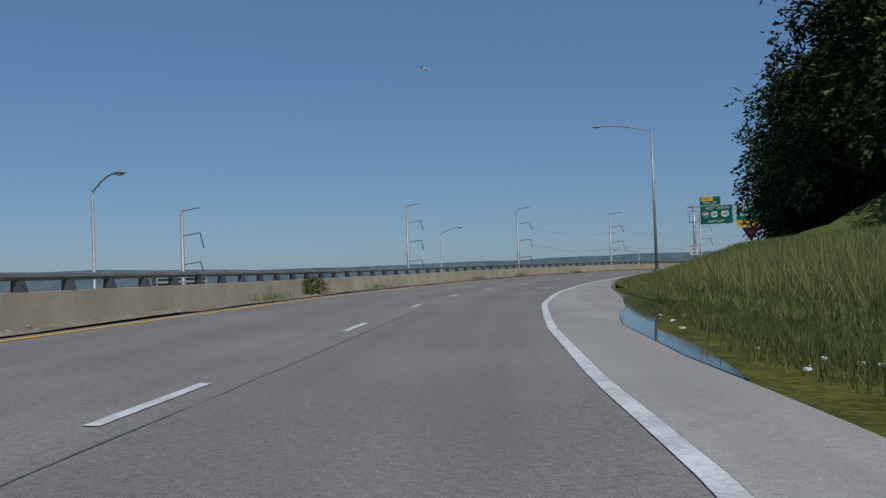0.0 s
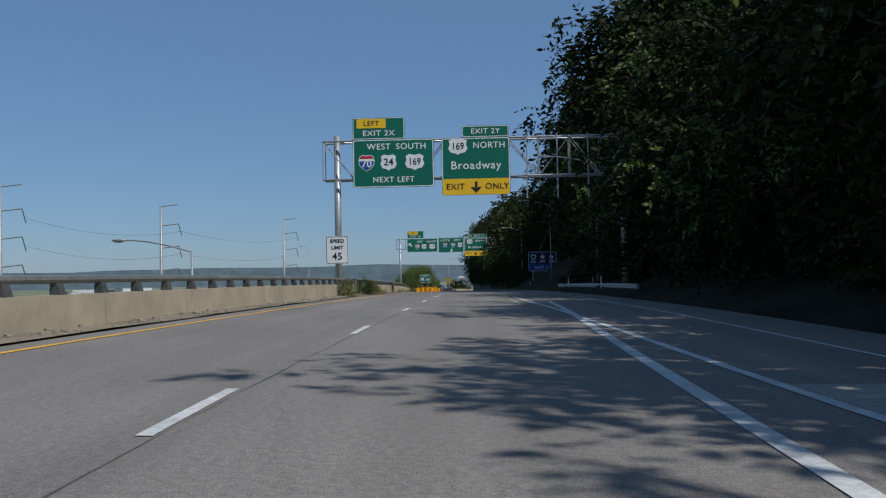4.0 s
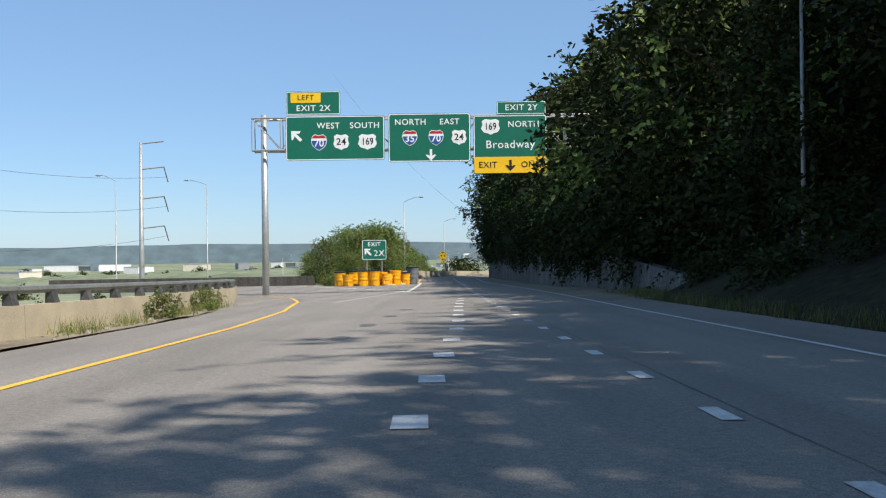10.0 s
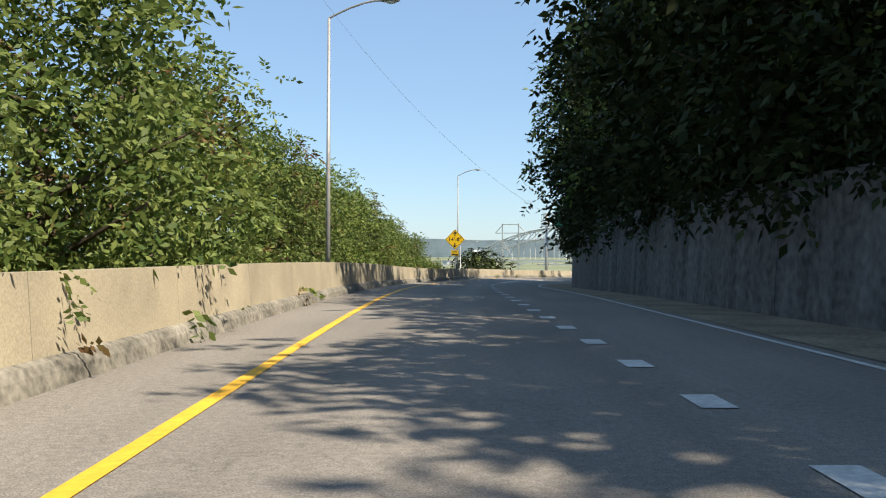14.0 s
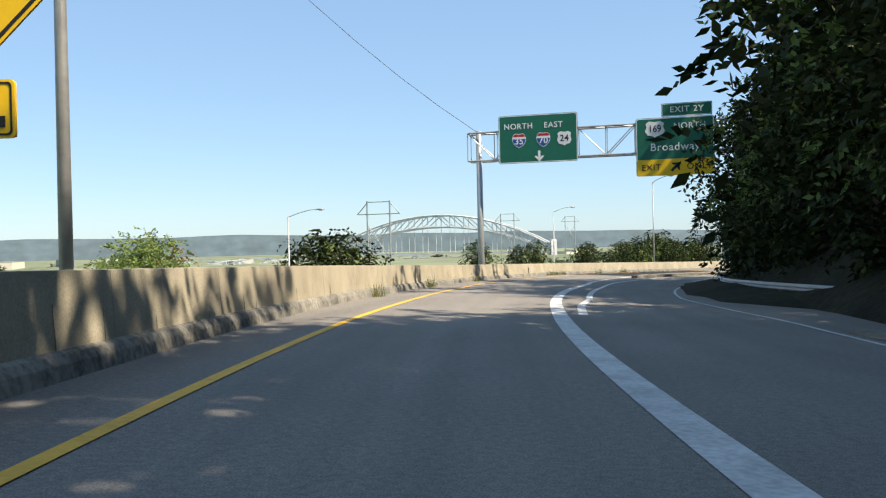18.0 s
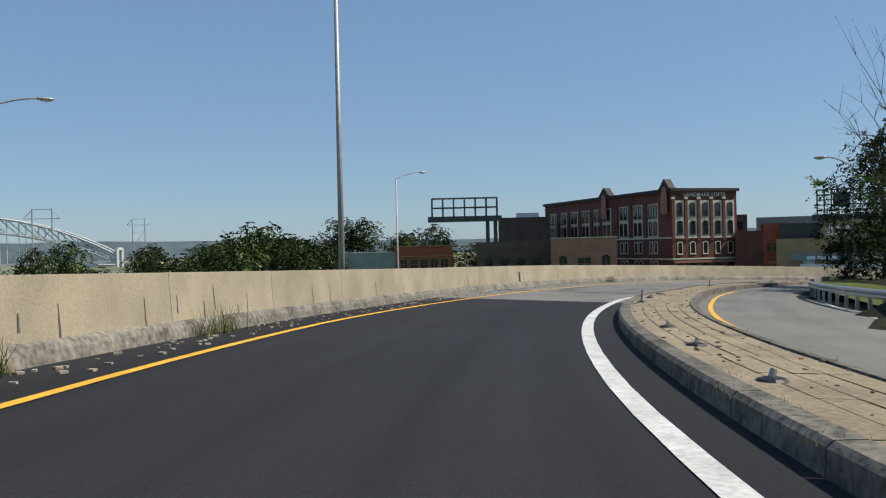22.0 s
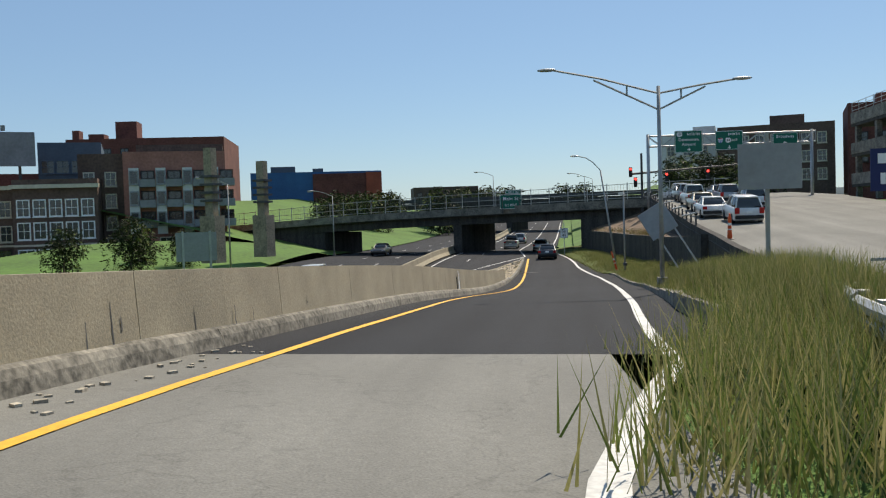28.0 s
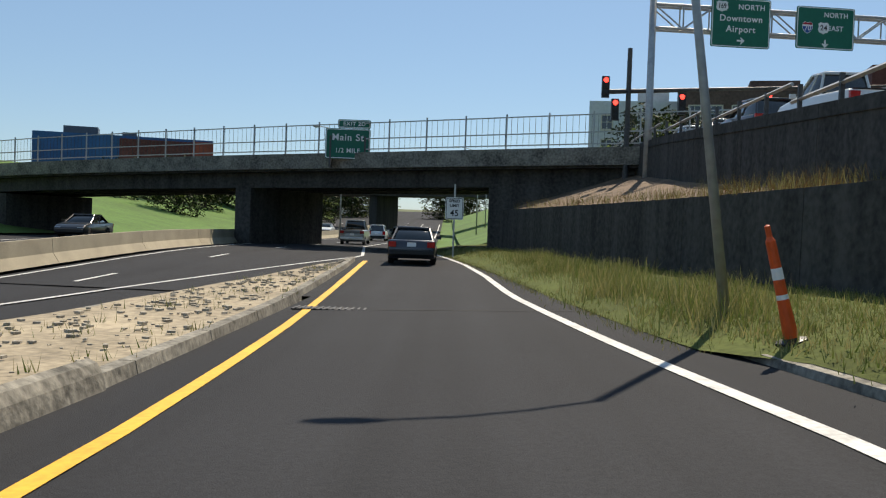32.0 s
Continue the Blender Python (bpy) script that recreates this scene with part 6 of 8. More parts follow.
# ---- guard rails ----
def guard_rail(s0, s1, d, h0, label, hf=None):
    ob = root("guard_rail", Matrix(), label, "guard rail", kind="structure")
    hh = hf or (lambda s: h0)
    dd = d if callable(d) else (lambda s: d)
    for s in np.arange(s0, s1, 3.8):
        e = min(s + 3.79, s1)
        part("beam", sweep(s, e, dd, [(0.0, 0.45), (-0.06, 0.5), (-0.06, 0.57), (0.0, 0.6), (-0.06, 0.64), (-0.06, 0.71), (0.0, 0.76), (0.02, 0.76), (0.02, 0.45)], 1.9, h=hh(s)), M["steel"], ob)
    for s in np.arange(s0 + 0.5, s1, 1.9):
        b = boxes(((0, 0, 0.2), (0.12, 0.16, 1.1)))
        p = part("post", b, M["steel"], ob)
        p.matrix_basis = facing(s, dd(s) + 0.12, hh(s))
    return ob


guard_rail(200, 243, curve((200, 10.2), (216, 10.3), (243, 9.6)), 0.0, "galvanised guard rail before the dark trees")
guard_rail(519, 592, curve((519, 12.8), (546, 11.2), (569, 11.4), (592, 11.5)), 0.05, "pale guard rail along the outside of the slip road")
guard_rail(592, 640, lambda s: slip_d(s), 0.05, "pale guard rail along the outside of the slip road")
guard_rail(692, 712, curve((692, 3.0), (712, 8.0)), 0.0, "short guard rail where the streets part", lambda s: branch_h(s))
rr = root("street_railing", Matrix(), "steel railing on the street's wall", "railing", kind="structure")
for s in np.arange(740, 796, 8):
    part("rail", sweep(s, s + 7.98, up_l, [(0.1, 0.72), (0.16, 0.78), (0.1, 0.84), (0.04, 0.78)], 4, h=branch_h(s + 4) ), M["steel"], rr)
for s in np.arange(740, 796, 2.6):
    p = part("post", boxes(((0, 0, 0.5), (0.1, 0.1, 0.7))), M["darksteel"], rr)
    p.matrix_basis = facing(s, up_l(s) + 0.1, branch_h(s) + 0.1)


# ---- sand barrels at the gore ----
def barrel_mesh(h, r):
    return lathe([(r * 0.8, 0), (r * 0.82, 0.06), (r * 0.86, h * 0.36), (r * 0.93, h * 0.38), (r * 0.95, h * 0.5), (r * 0.91, h * 0.52), (r * 0.94, h * 0.66), (r * 0.98, h * 0.68), (r * 0.96, h * 0.72), (r * 0.99, h * 0.88), (r * 1.04, h * 0.9), (r * 1.05, h), (r * 0.97, h), (r * 0.95, h * 0.9), (0.0, h * 0.88)], 22)


def barrel(s, d, h=1.45, r=0.58, tilt=0.0, lid=True, grey=False, label="yellow plastic sand barrel with a black lid", pale=False):
    ob = root("sand_barrel", facing(s, d, 0) @ pose(0, 0, 0, tilt, tilt * 0.6, random.uniform(0, 360)), label, "sand barrel", "sand barrels")
    b = part("drum", barrel_mesh(h, r), M["barrelgrey"] if grey else M["barrel"], ob, smooth=False)
    if lid:
        part("lid", lathe([(r * 1.08, h - 0.07), (r * 1.1, h + 0.03), (r * 0.95, h + 0.07), (0.0, h + 0.11)], 22), M["lid"], ob, "black plastic lid")
    for k in range(4):
        a = k * 1.57
        part("lug", boxes(((math.cos(a) * r * 0.86, math.sin(a) * r * 0.86, h * 0.19), (0.16, 0.16, h * 0.3))), M["barrelgrey"] if grey else M["barrel"], b)


for s, d, h, r, lid in ((396.6, -10.6, 1.5, 0.6, True), (394.9, -9.55, 1.25, 0.58, False), (397.5, -9.1, 1.55, 0.6, True), (395.0, -7.95, 1.62, 0.6, True), (395.1, -6.75, 1.62, 0.6, True), (396.6, -6.0, 1.45, 0.58, False), (397.8, -7.3, 1.5, 0.6, True), (396.6, -4.55, 1.58, 0.6, False), (397.6, -3.55, 1.3, 0.58, True)):
    barrel(s, d, h, r, 0, lid, label="yellow plastic sand barrel with a black lid" if lid else "open yellow sand barrel without a lid")
barrel(395.3, -5.4, 1.15, 0.62, 13, False, label="tilted broken yellow sand barrel spilling sand")
barrel(398.6, -2.75, 1.85, 0.66, 0, True, True, "tall grey bin with a black lid beside the barrels")
barrel(398.4, -5.2, 1.5, 0.55, 0, True, True, "grey barrel standing behind the yellow ones")
for s, d, r in ((395.4, -5.2, 0.9), (396.9, -4.0, 0.7), (396.0, -9.0, 0.8)):
    bm = lathe([(r, -0.02), (r * 0.7, 0.1), (r * 0.3, 0.22), (0, 0.26)], 16)
    o = solo("sand_heap", bm, M["sand"], "small heap of spilt sand", "sand", smooth=True)
    o.matrix_world = facing(s, d, 0)
ew = root("exit_wall", Matrix(), "dark concrete wall along the exit ramp", "wall", kind="structure")
for s0, d0, s1, d1 in ((396, -42, 398, -34), (398, -34, 399.5, -26.5), (399.5, -26.5, 400.5, -20), (400.5, -20, 401, -14)):
    a, c = W(s0, d0, 0), W(s1, d1, 0)
    v = c - a
    p = part("panel", boxes(((v.xy.length / 2, 0, 0.3), (v.xy.length - 0.03, 0.3, 1.5))), M["bridge"], ew)
    p.matrix_basis = Matrix.Translation(a) @ Matrix.Rotation(math.atan2(v.y, v.x), 4, "Z")

# island marker stubs
for s, d, tall in ((600.7, 2.85, 0.12), (605, 2.85, 0.1), (609.2, 2.9, 0.1), (622.1, 2.6, 0.42), (626.3, 2.65, 0.1), (631, 2.7, 0.0), (646.7, 2.95, 0.38), (658.1, 2.85, 0.0), (663, 2.65, 0.25), (668.4, 2.1, 0.22), (676.5, 2.1, 0.6), (683, 2.2, 0.0)):
    ob = root("marker_stub", facing(s, d, 0.24), "broken grey flexible post on a black base", "marker post", "marker stubs")
    part("base", lathe([(0.17, 0), (0.14, 0.03), (0.06, 0.05), (0, 0.05)], 12), M["lid"], ob)
    if tall:
        part("post", rod(bmesh.new(), (0, 0, 0.03), (0.03, 0.02, tall), 0.04, 0.036, 8), M["pole"], ob)

# orange channelisers
for m, t in ((facing(751.3, 4.25, 0.2) @ Matrix.Diagonal((0.7, 0.7, 1.12, 1)), 13), (facing(733, 9.0, branch_h(733)), 0), (facing(722, 15.5, branch_h(722)), 0)):
    ob = root("traffic_post", m @ pose(0, 0, 0, 3, -t, 0), "orange traffic post with white bands", "traffic post", "traffic posts")
    part("base", lathe([(0.3, -0.05), (0.28, 0.03), (0.1, 0.06), (0, 0.06)], 8), M["lid"], ob)
    p = part("post", lathe([(0.13, 0.06), (0.1, 0.5), (0.085, 1.15), (0.05, 1.2), (0.05, 1.32), (0, 1.34)], 12), M["orange"], ob)
    for z in (0.42, 0.72):
        part("band", lathe([(0.109 - 0.018 * z, z), (0.108 - 0.02 * z, z + 0.13)], 12), M["signwhite"], p)


# ---- power poles ----
def pylon(x, y, top):
    ob = root("power_pole", Matrix.Translation((x, y, LOW)), "tall grey steel power pole with side arms", "power pole", "power poles")
    h = top - LOW
    part("pole", rod(bmesh.new(), (0, 0, -0.5), (0, 0, h), 0.75, 0.28, 10), M["pole"], ob, smooth=True)
    for z, sx in ((h - 0.3, 1), (h - 5.5, 1), (h - 11.5, 1), (h - 17.5, 1)):
        pr = [((0, 0, z), (4.6 * sx, 0, z + 0.5))]
        arm_ = part("arm", rods(pr, 0.14, 6), M["pole"], ob)
        if z < h - 1:
            part("insulator", rods([((4.6 * sx, 0, z + 0.5), (5.4 * sx, 0.1, z - 2.6))], 0.12, 6), M["darksteel"], arm_)
    ob.rotation_euler.z = radians(-20)
    return ob


PY = [(7.1, 303, 35.9), (44.4, 341, 35.1), (97, 419, 36.8), (-28, 262, 35.5), (-66.4, 169.4, 29.5)]
for x, y, t in PY:
    pylon(x, y, t)
for k, (a, b) in enumerate(((0, 1), (1, 2))):
    for dz in (-3, -9, -15):
        p0, p1 = Vector(PY[a]) + Vector((5, -1, dz - 4)), Vector(PY[b]) + Vector((5, -1, dz - 4))
        pts = [p0.lerp(p1, t / 12) - Vector((0, 0, 2.2 * (1 - (t / 6 - 1) ** 2))) for t in range(13)]
        solo("power_cable", rods(list(zip(pts, pts[1:])), 0.035, 4), M["darksteel"], "thin sagging power cable", "cable", "", "power cables")
p0, p1 = Vector((203, 466, 18.6)), Vector((150, 460, 62))
pts = [p0.lerp(p1, t / 14) - Vector((0, 0, 5 * (1 - (t / 7 - 1) ** 2))) for t in range(15)]
solo("power_cable", rods(list(zip(pts, pts[1:])), 0.022, 4), M["darksteel"], "thin sagging cable over the ramp", "cable")


def h_frame(x, y, top, yaw, z0=-9):
    ob = root("transmission_frame", Matrix.Translation((x, y, z0)) @ Matrix.Rotation(yaw, 4, "Z"), "grey H-frame power line support with cross braces", "power pole", "h-frames")
    h = top - z0
    for sx in (-3.3, 3.3):
        part("leg", rod(bmesh.new(), (sx, 0, 0), (sx, 0, h), 0.3, 0.22, 8), M["pole"], ob)
    part("beam", rods([((-3.3, 0, h - 0.3), (3.3, 0, h - 0.3)), ((-6.2, 0, h - 3.6), (6.2, 0, h - 3.6)), ((-6.2, 0, h - 3.6), (-3.3, 0, h - 0.5)), ((6.2, 0, h - 3.6), (3.3, 0, h - 0.5))], 0.13, 6), M["pole"], ob)
    part("brace", rods([((-3.3, 0, h - 16), (3.3, 0, h - 6.5)), ((3.3, 0, h - 16), (-3.3, 0, h - 6.5))], 0.11, 6), M["pole"], ob)


h_frame(276.6, 622.4, 21.8, radians(-50), -12)
h_frame(420, 760, 24, radians(-50), -12)
h_frame(560, 880, 27, radians(-50), -12)


# ---- arch bridge and railway trusses far off ----
def arch_bridge(a, b, rise, zdeck, label):
    a, b = Vector((*a, zdeck)), Vector((*b, zdeck))
    v = (b - a).normalized()
    n = Vector((-v.y, v.x, 0)) * 6
    ob = root("arch_bridge", Matrix(), label, "bridge", kind="structure")
    N = 16
    for side in (-1, 1):
        lo, hi = [], []
        for k in range(N + 1):
            t = k / N
            base = a.lerp(b, t) + n * side
            z = rise * (1 - (2 * t - 1) ** 2)
            lo.append(base + Vector((0, 0, z * 0.82)))
            hi.append(base + Vector((0, 0, z + 5)))
        part("arch", rods(list(zip(hi, hi[1:])) + list(zip(lo, lo[1:])), 0.75, 5), M["archwhite"], ob)
        part("web", rods([(lo[k], hi[k]) for k in range(N + 1)] + [(lo[k], hi[k + 1]) if k < N / 2 else (lo[k + 1], hi[k]) for k in range(N)], 0.4, 4), M["archwhite"], ob)
        part("hanger", rods([(lo[k], a.lerp(b, k / N) + n * side) for k in range(1, N)], 0.22, 4), M["archwhite"], ob)
    part("deck", rods([(a + n * s2, b + n * s2) for s2 in (-1, 0, 1)], 0.9, 4), M["archwhite"], ob)
    for e in (a, b):
        part("portal", rods([(e + n + Vector((0, 0, -16)), e + n + Vector((0, 0, 9))), (e - n + Vector((0, 0, -16)), e - n + Vector((0, 0, 9))), (e + n + Vector((0, 0, 9)), e - n + Vector((0, 0, 9)))], 1.3, 4), M["archwhite"], ob)


arch_bridge((503, 1134), (622, 975), 27, 2, "pale grey steel arch bridge over the river")


def rail_truss(a, b, z0, h, label):
    a, b = Vector((*a, z0)), Vector((*b, z0))
    ob = root("truss_bridge", Matrix(), label, "bridge", kind="structure")
    n = 20
    P = [a.lerp(b, k / n) for k in range(n + 1)]
    up = [p + Vector((0, 0, h * (0.55 + 0.45 * abs(math.sin(k * math.pi / 5))))) for k, p in enumerate(P)]
    part("chord", rods(list(zip(P, P[1:])) + list(zip(up, up[1:])), 0.6, 4), M["archwhite"], ob)
    part("web", rods([(P[k], up[k]) for k in range(n + 1)] + [((P[k], up[k + 1]) if k % 2 else (up[k], P[k + 1])) for k in range(n)], 0.42, 4), M["archwhite"], ob)


rail_truss((361, 1204), (546, 1192), -12, 11, "pale truss railway bridge across the river")
rail_truss((380, 1250), (560, 1040), -11, 12, "second pale truss railway bridge")

# far town and airfield sheds on the plain
rng3 = random.Random(3)
for k in range(46):
    a, r = radians(rng3.uniform(52, 120)), rng3.uniform(900, 1900)
    x, y = 150 + r * math.cos(a), 250 + r * math.sin(a)
    w, dp, h = rng3.uniform(20, 70), rng3.uniform(15, 40), rng3.uniform(4, 12)
    ob = root("shed", Matrix.Translation((x, y, LOW)) @ Matrix.Rotation(rng3.random() * 3, 4, "Z"), "pale flat-roofed shed far off on the river plain", "building", "far sheds")
    part("wall", boxes(((0, 0, h / 2), (w, dp, h))), M[rng3.choice(("panelwhite", "panelwhite", "panelgrey", "trimstone"))], ob)
    part("roof", boxes(((0, 0, h + 0.3), (w + 0.6, dp + 0.6, 0.6))), M["panelgrey"], ob)
for x, y, w, h in ((-235, 640, 36, 34), (-262, 655, 26, 22)):
    ob = root("office_block", Matrix.Translation((x, y, LOW)) @ Matrix.Rotation(0.5, 4, "Z"), "grey many-storeyed block far off", "building")
    part("wall", boxes(((0, 0, h / 2), (w, 22, h))), M["panelgrey"], ob)
    for k in range(int(h / 3.4)):
        part("window_band", boxes(((0, -11.05, 1.8 + 3.4 * k), (w - 2, 0.1, 1.5))), M["glass"], ob)
# runway strips
for d, w in ((820, 46), (1000, 30)):
    bm = bmesh.new()
    bmesh.ops.create_grid(bm, x_segments=1, y_segments=1, size=0.5)
    o = solo("runway", bm, M["shoulder"], "pale runway on the plain", "runway", "structure")
    o.matrix_world = Matrix.Translation((60, 300 + d, LOW + 0.4)) @ Matrix.Rotation(0.35, 4, "Z") @ Matrix.Diagonal((1700, w, 1, 1))
# far tree belts
FARB = make_tree("bush", 7.0, 7.0, 0.0, 31, "far hedge trees on the plain", LEAF, 40, 27, 1.0, 0.1)
FARB.matrix_world = Matrix.Translation((330, 720, -12))
for k in range(120):
    a, r = radians(rng3.uniform(48, 125)), rng3.uniform(420, 1500)
    plant(FARB, Vector((150 + r * math.cos(a), 230 + r * math.sin(a), LOW - 0.5)), rng3.uniform(0.8, 1.6), group="far hedge trees")


# ---- buildings ----
def place_building(name, a, b, depth, z0, z1, material, label, back=None):
    """a, b: the ends of the street front as seen from the road, left and right. Local x runs along the front, y into the block."""
    v = Vector((b[0] - a[0], b[1] - a[1], 0))
    yaw = math.atan2(v.y, v.x)
    ob = root(name, Matrix.Translation((a[0], a[1], z0)) @ Matrix.Rotation(yaw, 4, "Z"), label, "building", "city buildings")
    w, h = v.length, z1 - z0
    part("wall", boxes(((w / 2, depth / 2, h / 2), (w, depth, h))), M[material], ob)
    part("roof", boxes(((w / 2, depth / 2, h + 0.1), (w - 0.5, depth - 0.5, 0.22))), M["roof"], ob)
    part("parapet", boxes(((w / 2, 0.15, h + 0.3), (w, 0.3, 0.6)), ((w / 2, depth - 0.15, h + 0.3), (w, 0.3, 0.6)), ((0.15, depth / 2, h + 0.3), (0.3, depth - 0.6, 0.6)), ((w - 0.15, depth / 2, h + 0.3), (0.3, depth - 0.6, 0.6))), M[material], ob)
    return ob, w, h


WM = {}


def window_on(parent, x, z, w, h, trim, side="front", at=0.0, arch=False, bars=1):
    key = (round(w, 2), round(h, 2), trim, arch, bars)
    if key not in WM:
        t = 0.16
        fr = bmesh.new()
        lo, hi = -h / 2, h / 2 + (w * 0.3 if arch else 0)
        ring = [(-w / 2, lo), (w / 2, lo), (w / 2, h / 2)] + ([(w * 0.3, hi - w * 0.07), (0, hi), (-w * 0.3, hi - w * 0.07)] if arch else []) + [(-w / 2, h / 2)]
        rows = []
        for y in (-0.1, 0.04):
            rows.append([fr.verts.new((a, y, c)) for a, c in ring])
            rows.append([fr.verts.new((a + (t if a > 0 else -t if a < 0 else 0), y, c + (t if c > 0 else -t))) for a, c in ring])
        for p, q in ((0, 1), (1, 3), (3, 2), (2, 0)):
            for k in range(len(ring)):
                m = (k + 1) % len(ring)
                fr.faces.new((rows[p][k], rows[p][m], rows[q][m], rows[q][k]))
        bmesh.ops.recalc_face_normals(fr, faces=fr.faces[:])
        pane = boxes(((0, 0.0, 0), (w, 0.03, h)))
        if arch:
            pane = poly(bmesh.new(), ring, -0.015, 0.015)
        WM[key] = mesh_of(fr, M[trim], "window"), mesh_of(pane, M["glass"], "pane"), mesh_of(boxes(((0, -0.07, -h / 2 - t - 0.04), (w + 2.8 * t, 0.24, 0.1))), M[trim], "sill"), mesh_of(boxes(((0, -0.02, 0), (w, 0.05, 0.07))), M[trim], "glazing_bar"), mesh_of(boxes(((0, -0.02, 0), (0.07, 0.056, h))), M[trim], "glazing_bar")
    fm, pm, sm, hm, vm = WM[key]
    o = new("window", fm)
    o.parent = parent
    if side == "front":
        o.matrix_basis = Matrix.Translation((x, -0.02 + at, z))
    elif side == "left":
        o.matrix_basis = Matrix.Translation((-0.02 + at, x, z)) @ Matrix.Rotation(-math.pi / 2, 4, "Z")
    else:
        o.matrix_basis = Matrix.Translation((at + 0.02, x, z)) @ Matrix.Rotation(math.pi / 2, 4, "Z")
    for nm, me in (("pane", pm), ("sill", sm)) + ((("glazing_bar", hm), ("glazing_bar", vm)) if bars else ()):
        q = new(nm, me)
        q.parent = o
    return o


def window_grid(parent, x0, x1, cols, zs, w, h, trim, side="front", at=0.0, arch=False, bars=1):
    for z in zs:
        for k in range(cols):
            window_on(parent, x0 + (x1 - x0) * (k + 0.5) / cols, z, w, h, trim, side, at, arch, bars)


# lofts: long brick block with gabled peaks
c0, u, v = Vector((425.3, 538.0)), Vector((0.76, -0.65)), Vector((0.65, 0.76))
fr, ln = 17.0, 69.0
b, w, h = place_building("loft_building", c0, c0 + u * fr, ln, CITY, 18.6, "brick", "dark red brick four-storey loft building with cream window trim")
for z, hh, ar in ((15.4, 2.4, True), (11.3, 2.5, True), (6.7, 2.2, True)):
    for k in range(5):
        window_on(b, 1.9 + 3.3 * k, z, 1.1, hh, "darktrim" if z > 8 else "trimstone", "front", -0.09 if z > 8 else 0, ar, 0)
for k in range(5):
    part("stone_panel", boxes(((1.9 + 3.3 * k, -0.03, 13.4), (2.3, 0.14, 8.4))), M["trimstone"], b, "cream stone panel round the windows")
    part("pilaster", boxes(((0.25 + 3.3 * k, -0.12, 13.2), (0.7, 0.3, 9.4))), M["brick"], b)
    part("capital", boxes(((0.25 + 3.3 * k, -0.16, 18.1), (0.9, 0.4, 0.5))), M["trimstone"], b)
part("cornice", boxes(((w / 2, -0.25, h + 0.35), (w + 0.8, 0.7, 0.7)), ((-0.25, ln / 2, h + 0.35), (0.7, ln + 0.6, 0.7))), M["darktrim"], b, "dark heavy cornice")
for z in (4.4, 9.2):
    part("string_course", boxes(((w / 2, -0.1, z), (w + 0.2, 0.25, 0.32)), ((-0.1, ln / 2, z), (0.25, ln, 0.32))), M["trimstone"], b)
for k in range(5):
    o = part("arch_opening", poly(bmesh.new(), [(1.9 + 3.3 * k + x, z) for x, z in ((-1.15, 0.2), (1.15, 0.2), (1.15, 2.4), (0.8, 3.1), (0, 3.45), (-0.8, 3.1), (-1.15, 2.4))], -0.06, 0.02), M["glass"], b)
    part("arch_trim", boxes(((1.9 + 3.3 * k - 1.45, -0.12, 1.3), (0.45, 0.3, 2.6)), ((1.9 + 3.3 * k + 1.45, -0.12, 1.3), (0.45, 0.3, 2.6)), ((1.9 + 3.3 * k, -0.12, 3.75), (3.2, 0.26, 0.5))), M["brickpink"], b)
for k in range(9):
    y = 8.0 + 6.9 * k
    if abs(y - 30) < 3:
        y = 30.5
    part("stone_panel", boxes(((-0.03, y, 13.3), (0.14, 4.4, 7.8))), M["trimstone"], b, "cream stone panel round the windows")
    for e in (-1.05, 1.05):
        for z, hh, ar in ((15.3, 2.4, True), (11.3, 2.5, True), (6.9, 2.2, True), (2.4, 2.2, True)):
            window_on(b, y + e, z, 1.2, hh, "darktrim" if z > 8 else "trimstone", "left", -0.09 if z > 8 else 0, ar, 0)
    part("pilaster", boxes(((-0.08, y + 3.4, 12.9), (0.24, 1.1, 9.0))), M["brick"], b)
for y, hw in ((2.2, 2.6), (31.0, 3.4)):
    bm = bmesh.new()
    poly(bm, [(-hw, 0), (hw, 0), (hw, 0.5), (hw * 0.75, 0.8), (0.25, 2.7), (-0.25, 2.7), (-hw * 0.75, 0.8), (-hw, 0.5)], -0.5, 1.2)
    o = part("gable", bm, M["darktrim"], b, "dark brick gable with a steep peak")
    o.matrix_basis = Matrix.Translation((-0.1, y, h + 0.2)) @ Matrix.Rotation(-math.pi / 2, 4, "Z")
    o = part("gable_panel", poly(bmesh.new(), [(-1.3, -5), (1.3, -5), (1.3, -1.2), (0.9, 0.6), (0, 1.3), (-0.9, 0.6), (-1.3, -1.2)], -0.62, -0.5), M["brickpink"], b)
    o.matrix_basis = Matrix.Translation((-0.1, y, h)) @ Matrix.Rotation(-math.pi / 2, 4, "Z")
lettering("LANDMARK LOFTS", 1.25, M["signwhite"], b, w / 2, h - 0.75, -0.06, "lettering", 1.1, 0.01, 0.95)

# low pink building with arches, brown shed beside it
b, w, h = place_building("low_brick_building", (407.6, 559.6), (413.6, 546.6), 14, CITY, 8.0, "brickpink", "low faded brick building with arched openings")
for x, ww in ((2.6, 1.7), (7.2, 2.8), (11.9, 1.8)):
    window_on(b, x, 4.0, ww, 2.6, "brickpink", "front", 0, ww < 2, 1)
part("coping", boxes(((w / 2, 0, h + 0.7), (w + 0.3, 0.5, 0.2))), M["trimstone"], b)
b, w, h = place_building("brick_shed", (412, 581), (420, 566), 18, CITY, 7.6, "brickbrown", "long dark brown brick shed with a flat roof")
window_grid(b, 1, w - 1, 4, (4.2,), 1.6, 1.6, "darktrim")
